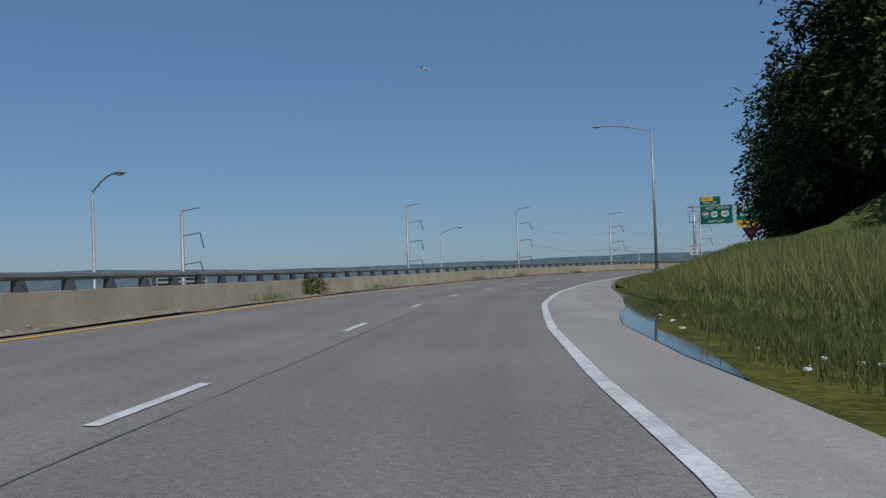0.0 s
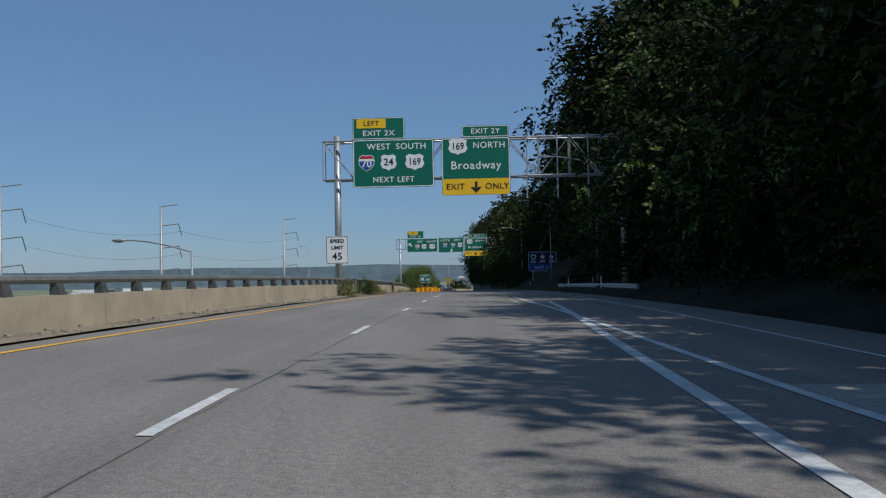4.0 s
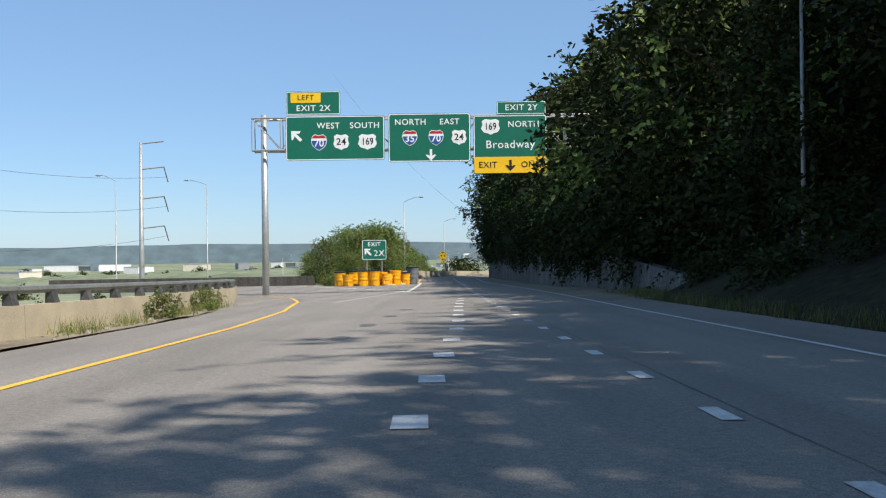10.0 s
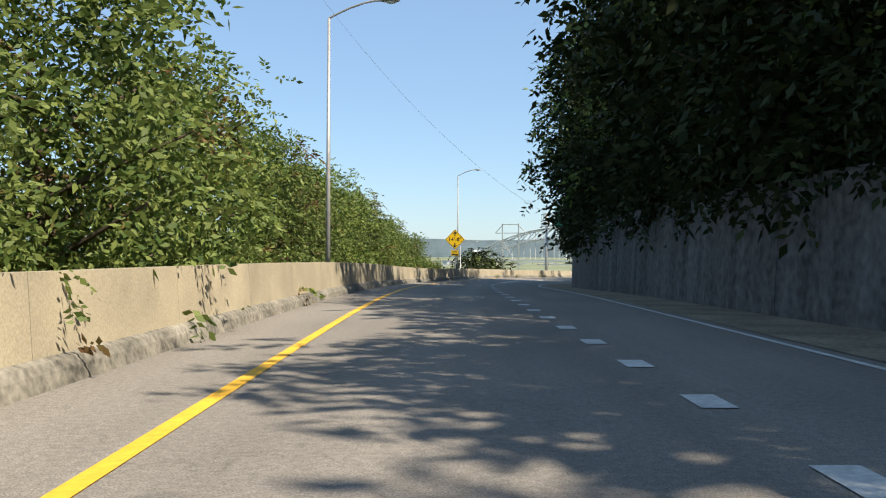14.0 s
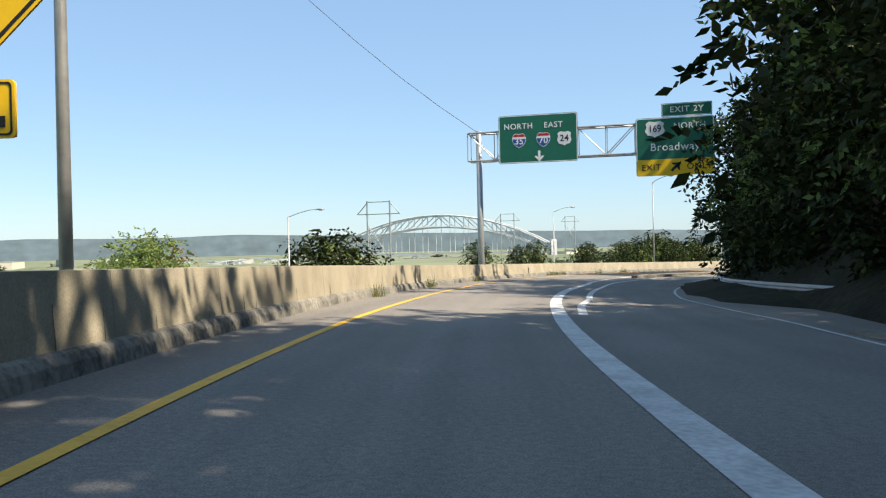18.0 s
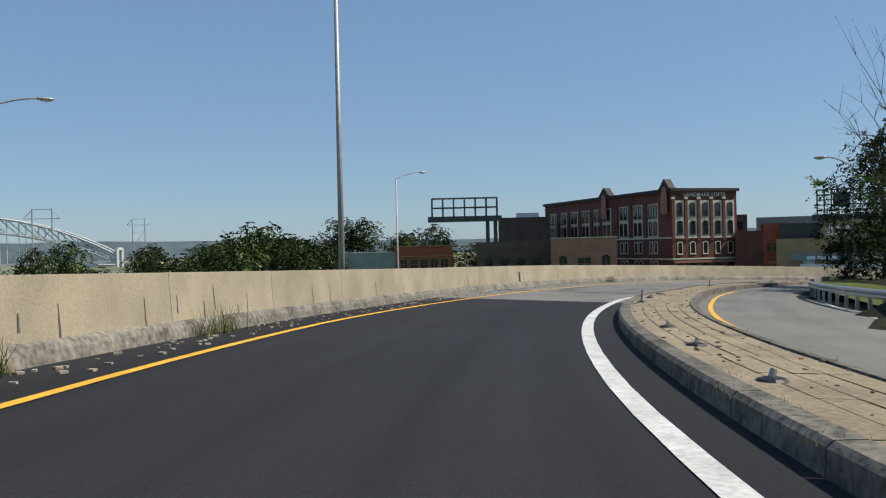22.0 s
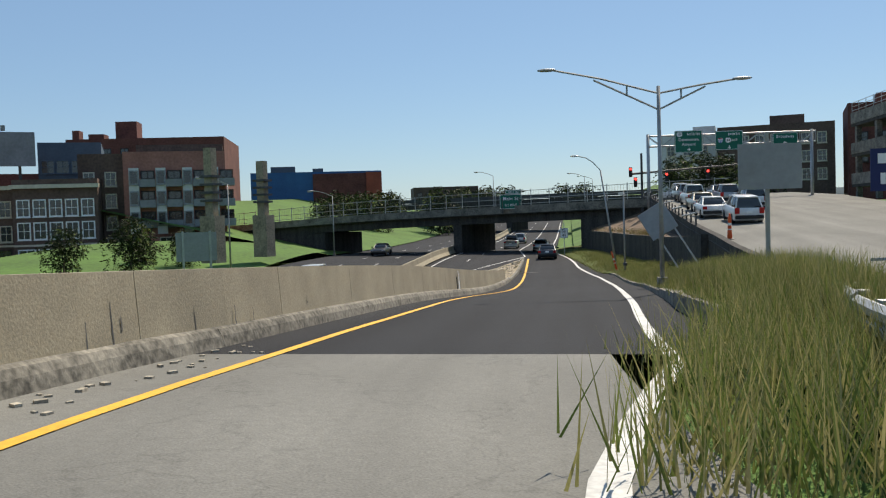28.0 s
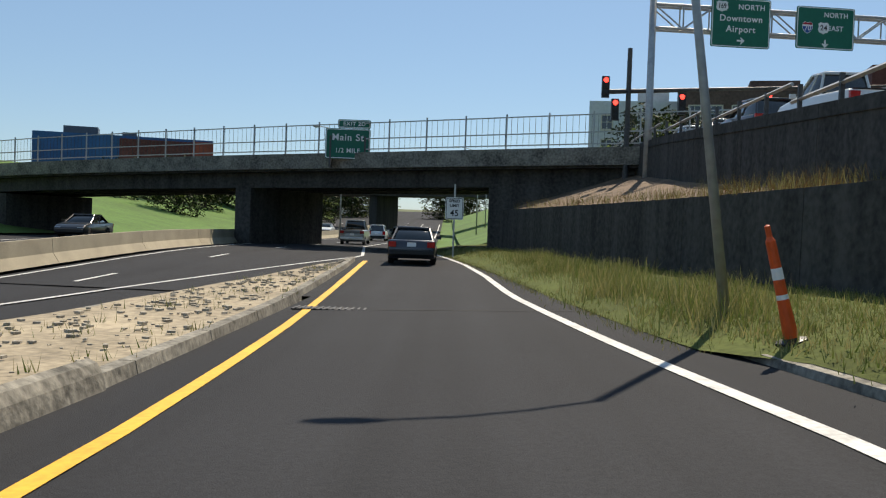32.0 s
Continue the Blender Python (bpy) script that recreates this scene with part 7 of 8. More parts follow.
b, w, h = place_building("brick_block", (440, 590), (446.5, 578), 20, CITY, 14.2, "brickbrown", "windowless dark brick block behind the sheds")
part("roof_hut", boxes(((8, 6, h + 1.0), (6, 4, 1.8))), M["panelwhite"], b)
b, w, h = place_building("red_shop", (403.5, 598.5), (411, 587), 16, CITY, 7.0, "brickred", "single-storey red brick shop with blue windows")
window_grid(b, 0.8, w - 0.8, 5, (4.3,), 1.7, 2.4, "brickpink")
part("side_wall", boxes(((-6, 8, h / 2 - 0.3), (12, 16, h - 0.6))), M["panelgrey"], b, "grey rendered side extension")
part("coping", boxes(((w / 2, -0.05, h + 0.65), (w + 0.2, 0.5, 0.2)), ((w / 2, -0.06, 6.2), (w, 0.2, 0.2))), M["bricktan"], b)

# roof billboard frames
def billboard_frame(a, b, z0, z1, legs, label, lattice=False, z_leg=CITY):
    v = Vector((b[0] - a[0], b[1] - a[1], 0))
    w = v.length
    ob = root("empty_billboard", Matrix.Translation((a[0], a[1], 0)) @ Matrix.Rotation(math.atan2(v.y, v.x), 4, "Z"), label, "billboard")
    r = 0.11 if lattice else 0.2
    n = 9 if lattice else 6
    for k in range(n + 1):
        x = w * k / n
        part("upright", rods([((x, 0, z0), (x, 0, z1)), ((x, 2.2, z0), (x, 2.2, z1))] + ([((x, 0, z0 + (z1 - z0) * 0.6), (x, 2.2, z0))] if lattice else []), r, 5), M["darksteel"], ob)
    for k in range(6 if lattice else 3):
        z = z0 + (z1 - z0) * k / (5 if lattice else 2)
        part("rail", rods([((0, 0, z), (w, 0, z)), ((0, 2.2, z), (w, 2.2, z))], r * 0.8, 5), M["darksteel"], ob)
    if lattice:
        part("screen", boxes(((w * 0.38, 0.1, z0 + (z1 - z0) * 0.6), (w * 0.26, 0.1, (z1 - z0) * 0.55))), M["darksteel"], ob)
        part("screen", boxes(((w * 0.84, 0.1, z0 + (z1 - z0) * 0.55), (w * 0.1, 0.1, (z1 - z0) * 0.45))), M["darksteel"], ob)
    part("walkway", boxes(((w / 2, 0.6, z0 - 0.5), (w + 2, 2.6, 1.3))), M["darksteel"], ob)
    for x in legs:
        part("leg", boxes(((w * x, 1.0, (z_leg + z0) / 2 - 0.4), (0.9, 0.9, z0 - z_leg))), M["darksteel"], ob)


billboard_frame((408.5, 591.0), (416.5, 577.6), 14.4, 18.9, (0.85, 0.97), "empty black steel billboard frame on tall legs")
b, w, h = place_building("red_building", (436.3, 520.8), (437.3, 515.4), 22, CITY, 10.4, "brickred", "narrow painted red brick shop building")
part("side_wall", boxes(((-3.0, 11, h / 2 - 0.5), (6.0, 22, h - 1))), M["brick"], b, "bare dark brick side wall")
window_grid(b, 0.4, w - 0.4, 3, (6.6,), 0.9, 1.8, "brickred", bars=0)
part("shopfront", boxes(((w / 2, -0.2, 1.4), (w - 0.4, 0.4, 0.5))), M["trimstone"], b)
part("text_bar", boxes(((w / 2, -0.05, 3.2), (3.4, 0.08, 0.6))), M["brickpink"], b)
window_on(b, w / 2, 0.5, 3.6, 1.4, "trimstone")

# tan store with a sign frame on its roof
b, w, h = place_building("tan_store", (433.0, 508.2), (434.4, 495.2), 30, CITY, 10.6, "bricktan", "tan brick store with a dark upper side wall")
part("side_wall", boxes(((-4.5, 14, h / 2 - 1.6), (9.0, 28, h - 3.2))), M["bricktan"], b)
part("upper_wall", boxes(((-4.0, 15, h - 2.0), (8.6, 27, 4.2))), M["roof"], b, "dark tarred upper wall")
window_grid(b, 1.2, w - 0.8, 6, (6.2,), 1.1, 1.9, "darktrim", bars=0)
for x, ww in ((1.7, 1.4), (3.5, 1.2), (5.2, 1.3)):
    part("logo_bar", boxes(((x, -0.08, h - 1.6), (ww, 0.14, 1.9))), M["signwhite"], b, "white logo shape")
part("logo_bar", lathe([(0, 0), (0.95, 0), (0.95, 0.1), (0, 0.1)], 16), M["signwhite"], b).matrix_basis = Matrix.Translation((11.2, -0.02, h - 1.5)) @ pose(0, 0, 0, 90)
part("sign_band", boxes(((w / 2 - 3.2, -0.3, 4.4), (w + 6, 0.4, 1.5))), M["panelgrey"], b, "grey sign band with white bars")
for x in (-2.0, 0.2, 2.2, 6.8, 8.8, 11.0):
    part("text_bar", boxes(((x, -0.55, 4.2), (1.7, 0.08, 0.7))), M["signwhite"], b)
part("white_fence", boxes(((4.5, -3.2, 1.6), (17, 0.2, 2.6))), M["panelwhite"], b, "white hoarding fence")
part("door", boxes(((-2.4, -0.1, 2.2), (2.2, 0.2, 3.6))), M["panelwhite"], b)
billboard_frame((437.0, 509.5), (438.4, 496.6), 12.4, 17.9, (0.2, 0.8), "rusty lattice sign frame on a roof", True, 9)

# three-storey brown building
b, w, h = place_building("corner_building", (446.5, 470.2), (443.0, 460.2), 30, CITY, 10.4, "brickbrown", "three-storey brown brick corner building with white windows")
side = part("side_wall", boxes(((-9.6, 11, h / 2), (19.2, 16, h))), M["brickbrown"], b)
for z in (8.2, 4.9):
    for k in range(9):
        window_on(b, -18.4 + 2.1 * k, z, 1.25, 1.9, "trimstone", "front", 3.0, False, 1)
part("cornice", boxes(((-9.6, 2.8, h - 0.35), (19.4, 0.6, 0.5)), ((w / 2, -0.2, h - 0.35), (w + 0.5, 0.6, 0.5))), M["trimstone"], b, "white painted cornice")
part("base_band", boxes(((-9.6, 2.9, 3.3), (19.2, 0.3, 0.25)), ((w / 2, -0.1, 3.3), (w, 0.3, 0.25))), M["trimstone"], b)
window_grid(b, 0.3, w - 0.3, 5, (8.2, 5.2), 1.35, 2.0, "signwhite")
window_grid(b, 0.3, w - 0.3, 4, (1.7,), 1.9, 1.9, "signwhite")
for k in range(7):
    window_on(b, -17.6 + 2.6 * k, 1.6, 1.7, 2.2, "darktrim", "front", 3.0)

# billboard with a picture panel of plain shapes
bb = root("billboard", Matrix.Translation((459.5, 478.2, 0)) @ Matrix.Rotation(math.atan2(-12.6, -1.2), 4, "Z"), "large grey billboard with a watch shape on a roof", "billboard")
part("panel", boxes(((6.3, 0.3, 16.0), (12.8, 0.3, 4.9))), M["panelgrey"], bb)
part("emblem", lathe([(0.7, 0), (2.0, 0), (2.0, 0.08), (0.7, 0.08)], 20), M["signwhite"], bb, "pale watch ring").matrix_basis = Matrix.Translation((1.9, 0.13, 16)) @ pose(0, 0, 0, 90)
part("logo_bar", boxes(*[((4.8 + 0.95 * k, 0.4, 19.0), (0.6, 0.12, 0.8)) for k in range(5)]), M["panelgrey"], bb, "row of letter shapes above the board")
part("leg", boxes(((2, 1.2, 11), (0.4, 0.4, 8)), ((6.3, 1.2, 11), (0.4, 0.4, 8)), ((10.6, 1.2, 11), (0.4, 0.4, 8))), M["darksteel"], bb)
b, w, h = place_building("brick_block", (470, 486), (468, 462), 20, CITY, 12.4, "brick", "dark red brick block below the billboard")
b, w, h = place_building("warehouse", (517, 452), (503, 423), 26, CITY, 22.2, "brick", "tall dark brick warehouse with roof towers")
part("roof_tower", boxes(((11.5, 6, h + 2.2), (4.4, 5, 4.6)), ((4.6, 8, h + 1.0), (3.2, 4, 2.4)), ((0.8, 6, h + 1.4), (1.4, 3, 3))), M["brick"], b)
window_grid(b, 3, w - 1, 8, (h - 2.5, h - 6), 1.4, 1.8, "darktrim")
b, w, h = place_building("glass_office", (468, 464), (466, 455), 20, CITY, 17.2, "panelblue", "blue grey clad office block")
window_grid(b, 0.3, w - 0.3, 4, (15, 12, 9), 1.7, 1.8, "panelblue")

# apartments with balconies
b, w, h = place_building("apartment_building", (444.0, 456.6), (440.2, 443.6), 26, CITY, 14.0, "brickpink", "brick apartment building with white bays and balconies")
part("side_wall", boxes(((-3.0, 12, h / 2), (6.0, 20, h + 1.0))), M["brickbrown"], b)
for k in range(4):
    x = 1.4 + 3.5 * k
    part("bay", boxes(((x, -0.5, 8.8), (1.3, 1.2, 9.0))), M["panelwhite"], b, "white projecting bay")
    for z in (12.0, 9.2, 6.4):
        window_on(b, x, z, 0.85, 1.6, "panelgrey", "front", -1.1, False, 0)
        bal = part("balcony", boxes(((x + 1.75, -0.7, z - 1.2), (2.1, 1.4, 0.15)), ((x + 1.75, -1.36, z - 0.7), (2.1, 0.06, 0.9))), M["panelgrey"], b)
        window_on(b, x + 1.75, z - 0.1, 1.5, 1.9, "darktrim")
    window_on(b, x + 0.4, 2.6, 1.5, 2.2, "trimstone")
for z in (12.0, 9.0, 6.0, 3.0):
    for k in range(2):
        window_on(b, -4.6 + 2.8 * k, z, 1.2, 1.7, "trimstone", "front", 2.0)
b, w, h = place_building("brick_block", (456, 452), (452, 440), 16, CITY, 16.0, "brickbrown", "dark brick block behind the apartments")
window_grid(b, 1, w - 1, 6, (14, 10.5, 7), 1.4, 1.8, "trimstone")

# ramp-end pillars of the old viaduct
for x, y, z1 in ((407.9, 450.3, 10.9), (399.6, 458.4, 11.5)):
    ob = root("stone_pillar", Matrix.Translation((x, y, 1.2)) @ Matrix.Rotation(0.6, 4, "Z"), "tall tan concrete pillar with dark steel bands", "pillar", "pillars")
    part("shaft", boxes(((0, 0, (z1 - 1.2) / 2), (0.85, 0.85, z1 - 1.2))), M["goredirt"], ob)
    part("plinth", boxes(((0, 0, 1.8), (1.7, 1.5, 4.4))), M["goredirt"], ob)
    for k in range(4):
        part("band", boxes(((0, 0, 5.4 + 0.75 * k), (1.5, 1.4, 0.22))), M["darksteel"], ob)
b, w, h = place_building("market_hall", (560, 397), (546, 363), 24, 2.0, 17.6, "bluewall", "long blue and red market building")
part("red_end", boxes(((w * 0.72, -0.2, h / 2), (w * 0.5, 0.6, h))), M["brick"], b)
part("red_corner", boxes(((w - 2.2, -0.5, h / 2), (4.4, 1.0, h + 0.3))), M["brickred"], b)
part("roof_hut", boxes(((9, 8, h + 1.2), (7, 6, 2.6)), ((19, 8, h + 0.9), (3, 3, 2.0))), M["panelblue"], b)
for x, y, sc in ((520, 390, 1.0), (512, 380, 0.9), (528, 378, 1.0), (500, 372, 0.9), (534, 366, 0.9), (520, 352, 1.0), (540, 340, 1.0), (556, 330, 1.1), (505, 392, 0.9), (498, 402, 0.8), (570, 310, 1.2), (585, 300, 1.2), (560, 285, 1.2), (600, 280, 1.3), (575, 262, 1.3), (490, 395, 0.8)):
    plant(KINDS[5], Vector((x, y, 1.0)), sc, group="city trees")
for a, bb2, z1, mt, lb in (((533, 498), (533, 482), 17.5, "panelgrey", "pale grey block on the skyline"), ((531, 481), (529, 470), 16.5, "bricktan", "tan block on the skyline"), ((528, 500), (527, 489), 14.6, "panelblue", "blue clad block on the skyline"), ((526, 488.5), (526, 485.5), 16.8, "panelyellow", "yellow clad stair tower"), ((470, 545), (474, 533), 13.6, "brickbrown", "brown block behind the shops"), ((480, 532), (482, 512), 12.8, "panelgrey", "grey block behind the shops"), ((585, 330), (575, 310), 14, "brickbrown", "brown block beyond the bridge")):
    b, w, h = place_building("city_block", a, bb2, 18, CITY, z1, mt, lb)
    window_grid(b, 0.6, w - 0.6, max(2, int(w / 3)), (h - 2.2, h - 5.4), 1.5, 1.6, "darktrim")

# trees and shrubs on the green bank, signs seen from behind
for x, y, sc in ((399, 466, 0.42), (404, 460, 0.34), (407, 463, 0.34), (396, 472, 0.36)):
    plant(KINDS[5], Vector((x, y, 0.4)), sc, group="young trees on the bank")
sb = root("road_sign", Matrix.Translation((391.0, 462.5, 0.0)) @ Matrix.Rotation(radians(-98), 4, "Z"), "bare grey back of a motorway sign on two posts", "road sign")
part("panel", boxes(((0, 0, 2.6), (3.3, 0.08, 2.4))), M["signback"], sb)
for x in (-1.1, 1.1):
    part("post", boxes(((x, -0.12, 1.6), (0.18, 0.16, 4.6))), M["steel"], sb)


# ---- overpass ----
A0, A1 = Vector((454.2, 443.6, 0)), Vector((380.0, 410.6, 0))
ax = (A1 - A0).normalized()
ov = root("overpass", Matrix.Translation(A0) @ Matrix.Rotation(math.atan2(ax.y, ax.x), 4, "Z"), "dark stained concrete road bridge over the motorway", "bridge", kind="structure")
L = (A1 - A0).length


def deck_z(x):
    return float(np.interp(x, (0, 17, 31, 47, 70, 82), (3.4, 4.15, 4.7, 5.05, 5.4, 5.5)))


def lengthwise(y0, y1, z0, z1, x0=0.0, x1=L, step=6.0):
    bm = bmesh.new()
    n = int((x1 - x0) / step) + 1
    rings = []
    for k in range(n + 1):
        x = x0 + (x1 - x0) * k / n
        rings.append([bm.verts.new((x, a, deck_z(x) + b)) for a, b in ((y0, z0), (y0, z1), (y1, z1), (y1, z0))])
    for p, q in zip(rings, rings[1:]):
        for k in range(4):
            bm.faces.new((p[k], p[(k + 1) % 4], q[(k + 1) % 4], q[k]))
    bm.faces.new(rings[0])
    bm.faces.new(rings[-1][::-1])
    bmesh.ops.recalc_face_normals(bm, faces=bm.faces[:])
    return bm


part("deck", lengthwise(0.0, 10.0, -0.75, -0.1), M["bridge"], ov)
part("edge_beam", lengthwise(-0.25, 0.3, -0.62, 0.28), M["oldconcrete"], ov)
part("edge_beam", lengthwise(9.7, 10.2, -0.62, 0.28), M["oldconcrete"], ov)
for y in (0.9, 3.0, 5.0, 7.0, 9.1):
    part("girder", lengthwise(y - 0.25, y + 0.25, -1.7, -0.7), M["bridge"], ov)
for x in np.arange(0.5, L, 2.4):
    part("railing_post", boxes(((x, 0.02, deck_z(x) + 1.15), (0.07, 0.07, 2.0))), M["steel"], ov)
for z in (0.45, 1.05, 1.95):
    part("railing_bar", lengthwise(-0.02, 0.04, z, z + 0.06), M["steel"], ov)
bm = bmesh.new()
for x in np.arange(0.3, L, 0.34):
    rod(bm, (x, 0.02, deck_z(x) + 0.4), (x, 0.02, deck_z(x) + 2.0), 0.012, n=3, cap=False)
tagged(part("railing_mesh", bm, M["darksteel"], ov), kind="stuff")


def foot(x, y, w, dp, mat_, name, z0=-2.5, top=-1.6, label=""):
    part(name, boxes(((x, y, (z0 + deck_z(x) + top) / 2), (w, dp, deck_z(x) + top - z0))), M[mat_], ov, label)


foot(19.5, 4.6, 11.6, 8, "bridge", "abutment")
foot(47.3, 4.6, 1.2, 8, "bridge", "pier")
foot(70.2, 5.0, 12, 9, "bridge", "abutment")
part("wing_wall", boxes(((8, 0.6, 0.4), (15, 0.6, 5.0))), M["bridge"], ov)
# second bridge far behind, and the bank beyond
o2 = root("overpass", Matrix.Translation((520, 366, 0.6)) @ Matrix.Rotation(math.atan2(ax.y, ax.x), 4, "Z"), "second concrete road bridge farther along the motorway", "bridge", kind="structure")
part("deck", boxes(((30, 5, 6.6), (90, 10, 1.4))), M["bridge"], o2)
part("railing", boxes(((30, 0, 7.9), (90, 0.12, 1.0))), M["darksteel"], o2)
for x in (8, 26.5, 52):
    part("pier", boxes(((x, 5, 2.6), (1.6, 8, 7.0))), M["bridge"], o2)
solo("grass_bank", ribbon(800, 1000, -75, -30, 0, 6, 5, hf=lambda s, d: 0.22 * max(0, -d - 31)), M["lawn"], "green bank beyond the overpass", "grass", "structure")
solo("grass_bank", ribbon(700, 800, -58, lambda s: -30.5, 0, 4, 6, hf=lambda s, d: float(np.interp(s, (700, 760, 790), (-1.5, 0.2, 1.2))) + float(np.interp(-d, (30, 34, 48), (-0.8, 0.2, 1.3)))), M["lawn"], "smooth green grass bank before the bridge", "grass", "structure")
solo("grass_bank", ribbon(810, 1000, 1.5, 30, 0, 6, 4, hf=lambda s, d: 0.35 * max(0, d - 2)), M["lawn"], "green bank on the far side of the bridge", "grass", "structure")
# earth slope and low wall under the bridge end
low_d = curve((734, 7.7), (755, 7.3), (770, 5.4), (788, 2.8))
solo("earth_slope", ribbon(740, 788, lambda s: low_d(s) + 0.3, lambda s: up_l(s) + 0.1, 0, 2, 5, hf=lambda s, d: 2.35 + 0.22 * (d - low_d(s)) * float(np.interp(s, (740, 770, 788), (0.3, 1.0, 1.6))) + 0.12 * noise.noise((s * 0.6, d, 3))), M["earth"], "dry brown earth slope above the low wall", "slope", "structure")
lw = root("low_wall", Matrix(), "low dark concrete wall at the foot of the slope", "wall", kind="structure")
for s in np.arange(734, 786, 6.0):
    part("panel", sweep(s, s + 5.97, low_d, [(0, -0.3), (0.03, 2.45), (0.35, 2.45), (0.4, -0.3)], 3), M["bridge"], lw)
blades("dry_brush", [W(s, R.uniform(low_d(s) + 0.4, up_l(s)), 2.45) for s in (R.uniform(758, 787) for _ in range(900))], 0.5, [M["leafbrown"], M["blade"]], "dry brown brush on the slope", 9, 0.25, 21)
for s in np.arange(724, 752, 4.5):
    plant(SHRUB, W(s, (up_l(s) if s < 734 else low_d(s)) - 0.5, 0.1), random.uniform(0.12, 0.2), group="creepers along the wall")
gr = root("drain_grate", facing(758, -2.2, 0.012), "dark iron drain grate in the asphalt", "drain")
part("frame", boxes(((0, 0, -0.01), (1.5, 0.5, 0.02))), M["black"], gr)
for k in range(12):
    part("bar", boxes(((-0.66 + 0.12 * k, 0, 0.008), (0.04, 0.46, 0.016))), M["darksteel"], gr)

# sign on the bridge face
ms = root("bridge_sign", Matrix.Translation((403.2, 421.4, 3.9)) @ Matrix.Rotation(yaw_at(770), 4, "Z"), "green street exit sign fixed to the bridge", "road sign")
p = flat_sign(ms, 2.6, 1.75, 2.05, "green", r=0.12, bw=0.045)
caps(p, "Main St", 0, 2.4, 0.55, "signwhite", 0)
caps(p, "1/2 MILE", 0, 1.65, 0.36, "signwhite", 0)
tab(ms, 0.35, 2.95, 1.9, 0.5, 0.02, "EXIT 2D")
part("bracket", boxes(((-1.0, 0.3, 1.6), (0.1, 0.7, 1.8)), ((1.0, 0.3, 1.6), (0.1, 0.7, 1.8))), M["darksteel"], ms)

# speed sign beyond
sp = root("speed_limit_sign", facing(783, 0.35, 0.0), "white speed limit sign on a slim post", "road sign")
p = flat_sign(sp, 0.85, 1.05, 2.35, "signwhite", "black", r=0.07, bw=0.025)
for txt, z, sz in (("SPEED", 2.7, 0.18), ("LIMIT", 2.48, 0.18), ("45", 2.12, 0.4)):
    lettering(txt, sz, M["black"], p, 0, z, -0.01, "lettering", 1.05, 0.006)
part("post", boxes(((0, 0.06, 1.3), (0.08, 0.06, 4.4))), M["steel"], sp)

# gantry over the street
g = root("sign_gantry", Matrix.Translation((386.1, 415.8, 0)) @ Matrix.Rotation(yaw_at(770) + radians(6), 4, "Z"), "slim gantry over the street with three green signs", "sign gantry", "gantries")
post(g, 0, 12.4, 0.19, 2.0, y=0.2)
post(g, 17.0, 12.4, 0.19, 2.0, y=0.2)
truss(g, 0, 17.4, 11.1, 12.2, 0.5, 1.5)
for x, w, h, rows in ((4.2, 2.9, 2.3, (("NORTH", 0.35, 0.75), ("Downtown", 0.42, 0.2), ("Airport", 0.42, -0.3))), (8.4, 2.9, 2.0, (("NORTH", 0.32, 0.62), ("EAST", 0.32, 0.0))), (14.2, 2.6, 1.2, (("Broadway", 0.42, 0.2),))):
    p = flat_sign(g, w, h, 11.5, "green", cx=x, y=-0.05, r=0.1, bw=0.04)
    for txt, sz, dz in rows:
        caps(p, txt, x + (0.5 if txt in ("NORTH", "EAST") else 0), 11.5 + dz, sz, "signwhite", -0.05)
    arrow(p, x, 11.5 - h * 0.36, 0.42, 90 if x < 5 else 0 if x < 10 else 270, "signwhite", -0.05)
    if 5 < x < 10:
        us_shield(p, "24", x - 0.1, 11.5, 0.55, -0.05)
        interstate(p, "70", x - 0.9, 11.5, 0.55, -0.05)
    elif x < 5:
        us_shield(p, "169", x - 0.95, 12.25, 0.5, -0.05)


def signal(m, label="black traffic signal showing red"):
    ob = root("traffic_signal", m, label, "traffic signal", "traffic signals")
    part("housing", boxes(((0, 0, 0), (0.36, 0.25, 1.05))), M["lid"], ob)
    for k, z in enumerate((0.33, 0.0, -0.33)):
        part("lens", lathe([(0.13, 0), (0.1, 0.03), (0, 0.04)], 12), GLOW if k == 0 else M["plasticblack"], ob).matrix_basis = Matrix.Translation((0, -0.13, z)) @ pose(0, 0, 0, 90)
    return ob


GLOW = bpy.data.materials.new("lit red signal")
GLOW.use_nodes = True
_b = GLOW.node_tree.nodes["Principled BSDF"]
_b.inputs["Base Color"].default_value, _b.inputs["Emission Color"].default_value, _b.inputs["Emission Strength"].default_value = (0.5, 0.02, 0.02, 1), (1, 0.05, 0.04, 1), 3.0
gy = Matrix.Rotation(yaw_at(770), 4, "Z")
sm = root("signal_mast", Matrix.Translation((388.5, 414.5, 2.0)) @ gy, "dark signal mast with a long arm", "signal mast")
part("mast", rod(bmesh.new(), (0, 0, -2), (0, 0, 8.6), 0.16, 0.12, 10), M["darksteel"], sm)
part("arm", rod(bmesh.new(), (-1.2, 0, 6.4), (13, 0, 7.2), 0.12, 0.06, 8), M["darksteel"], sm)
for x, z in ((-0.7, 5.5), (2.6, 5.9), (6.9, 6.1), (10.6, 6.3), (-1.2, 6.6)):
    signal(Matrix.Translation((388.5, 414.5, 2.0)) @ gy @ Matrix.Translation((x, -0.25, z)))

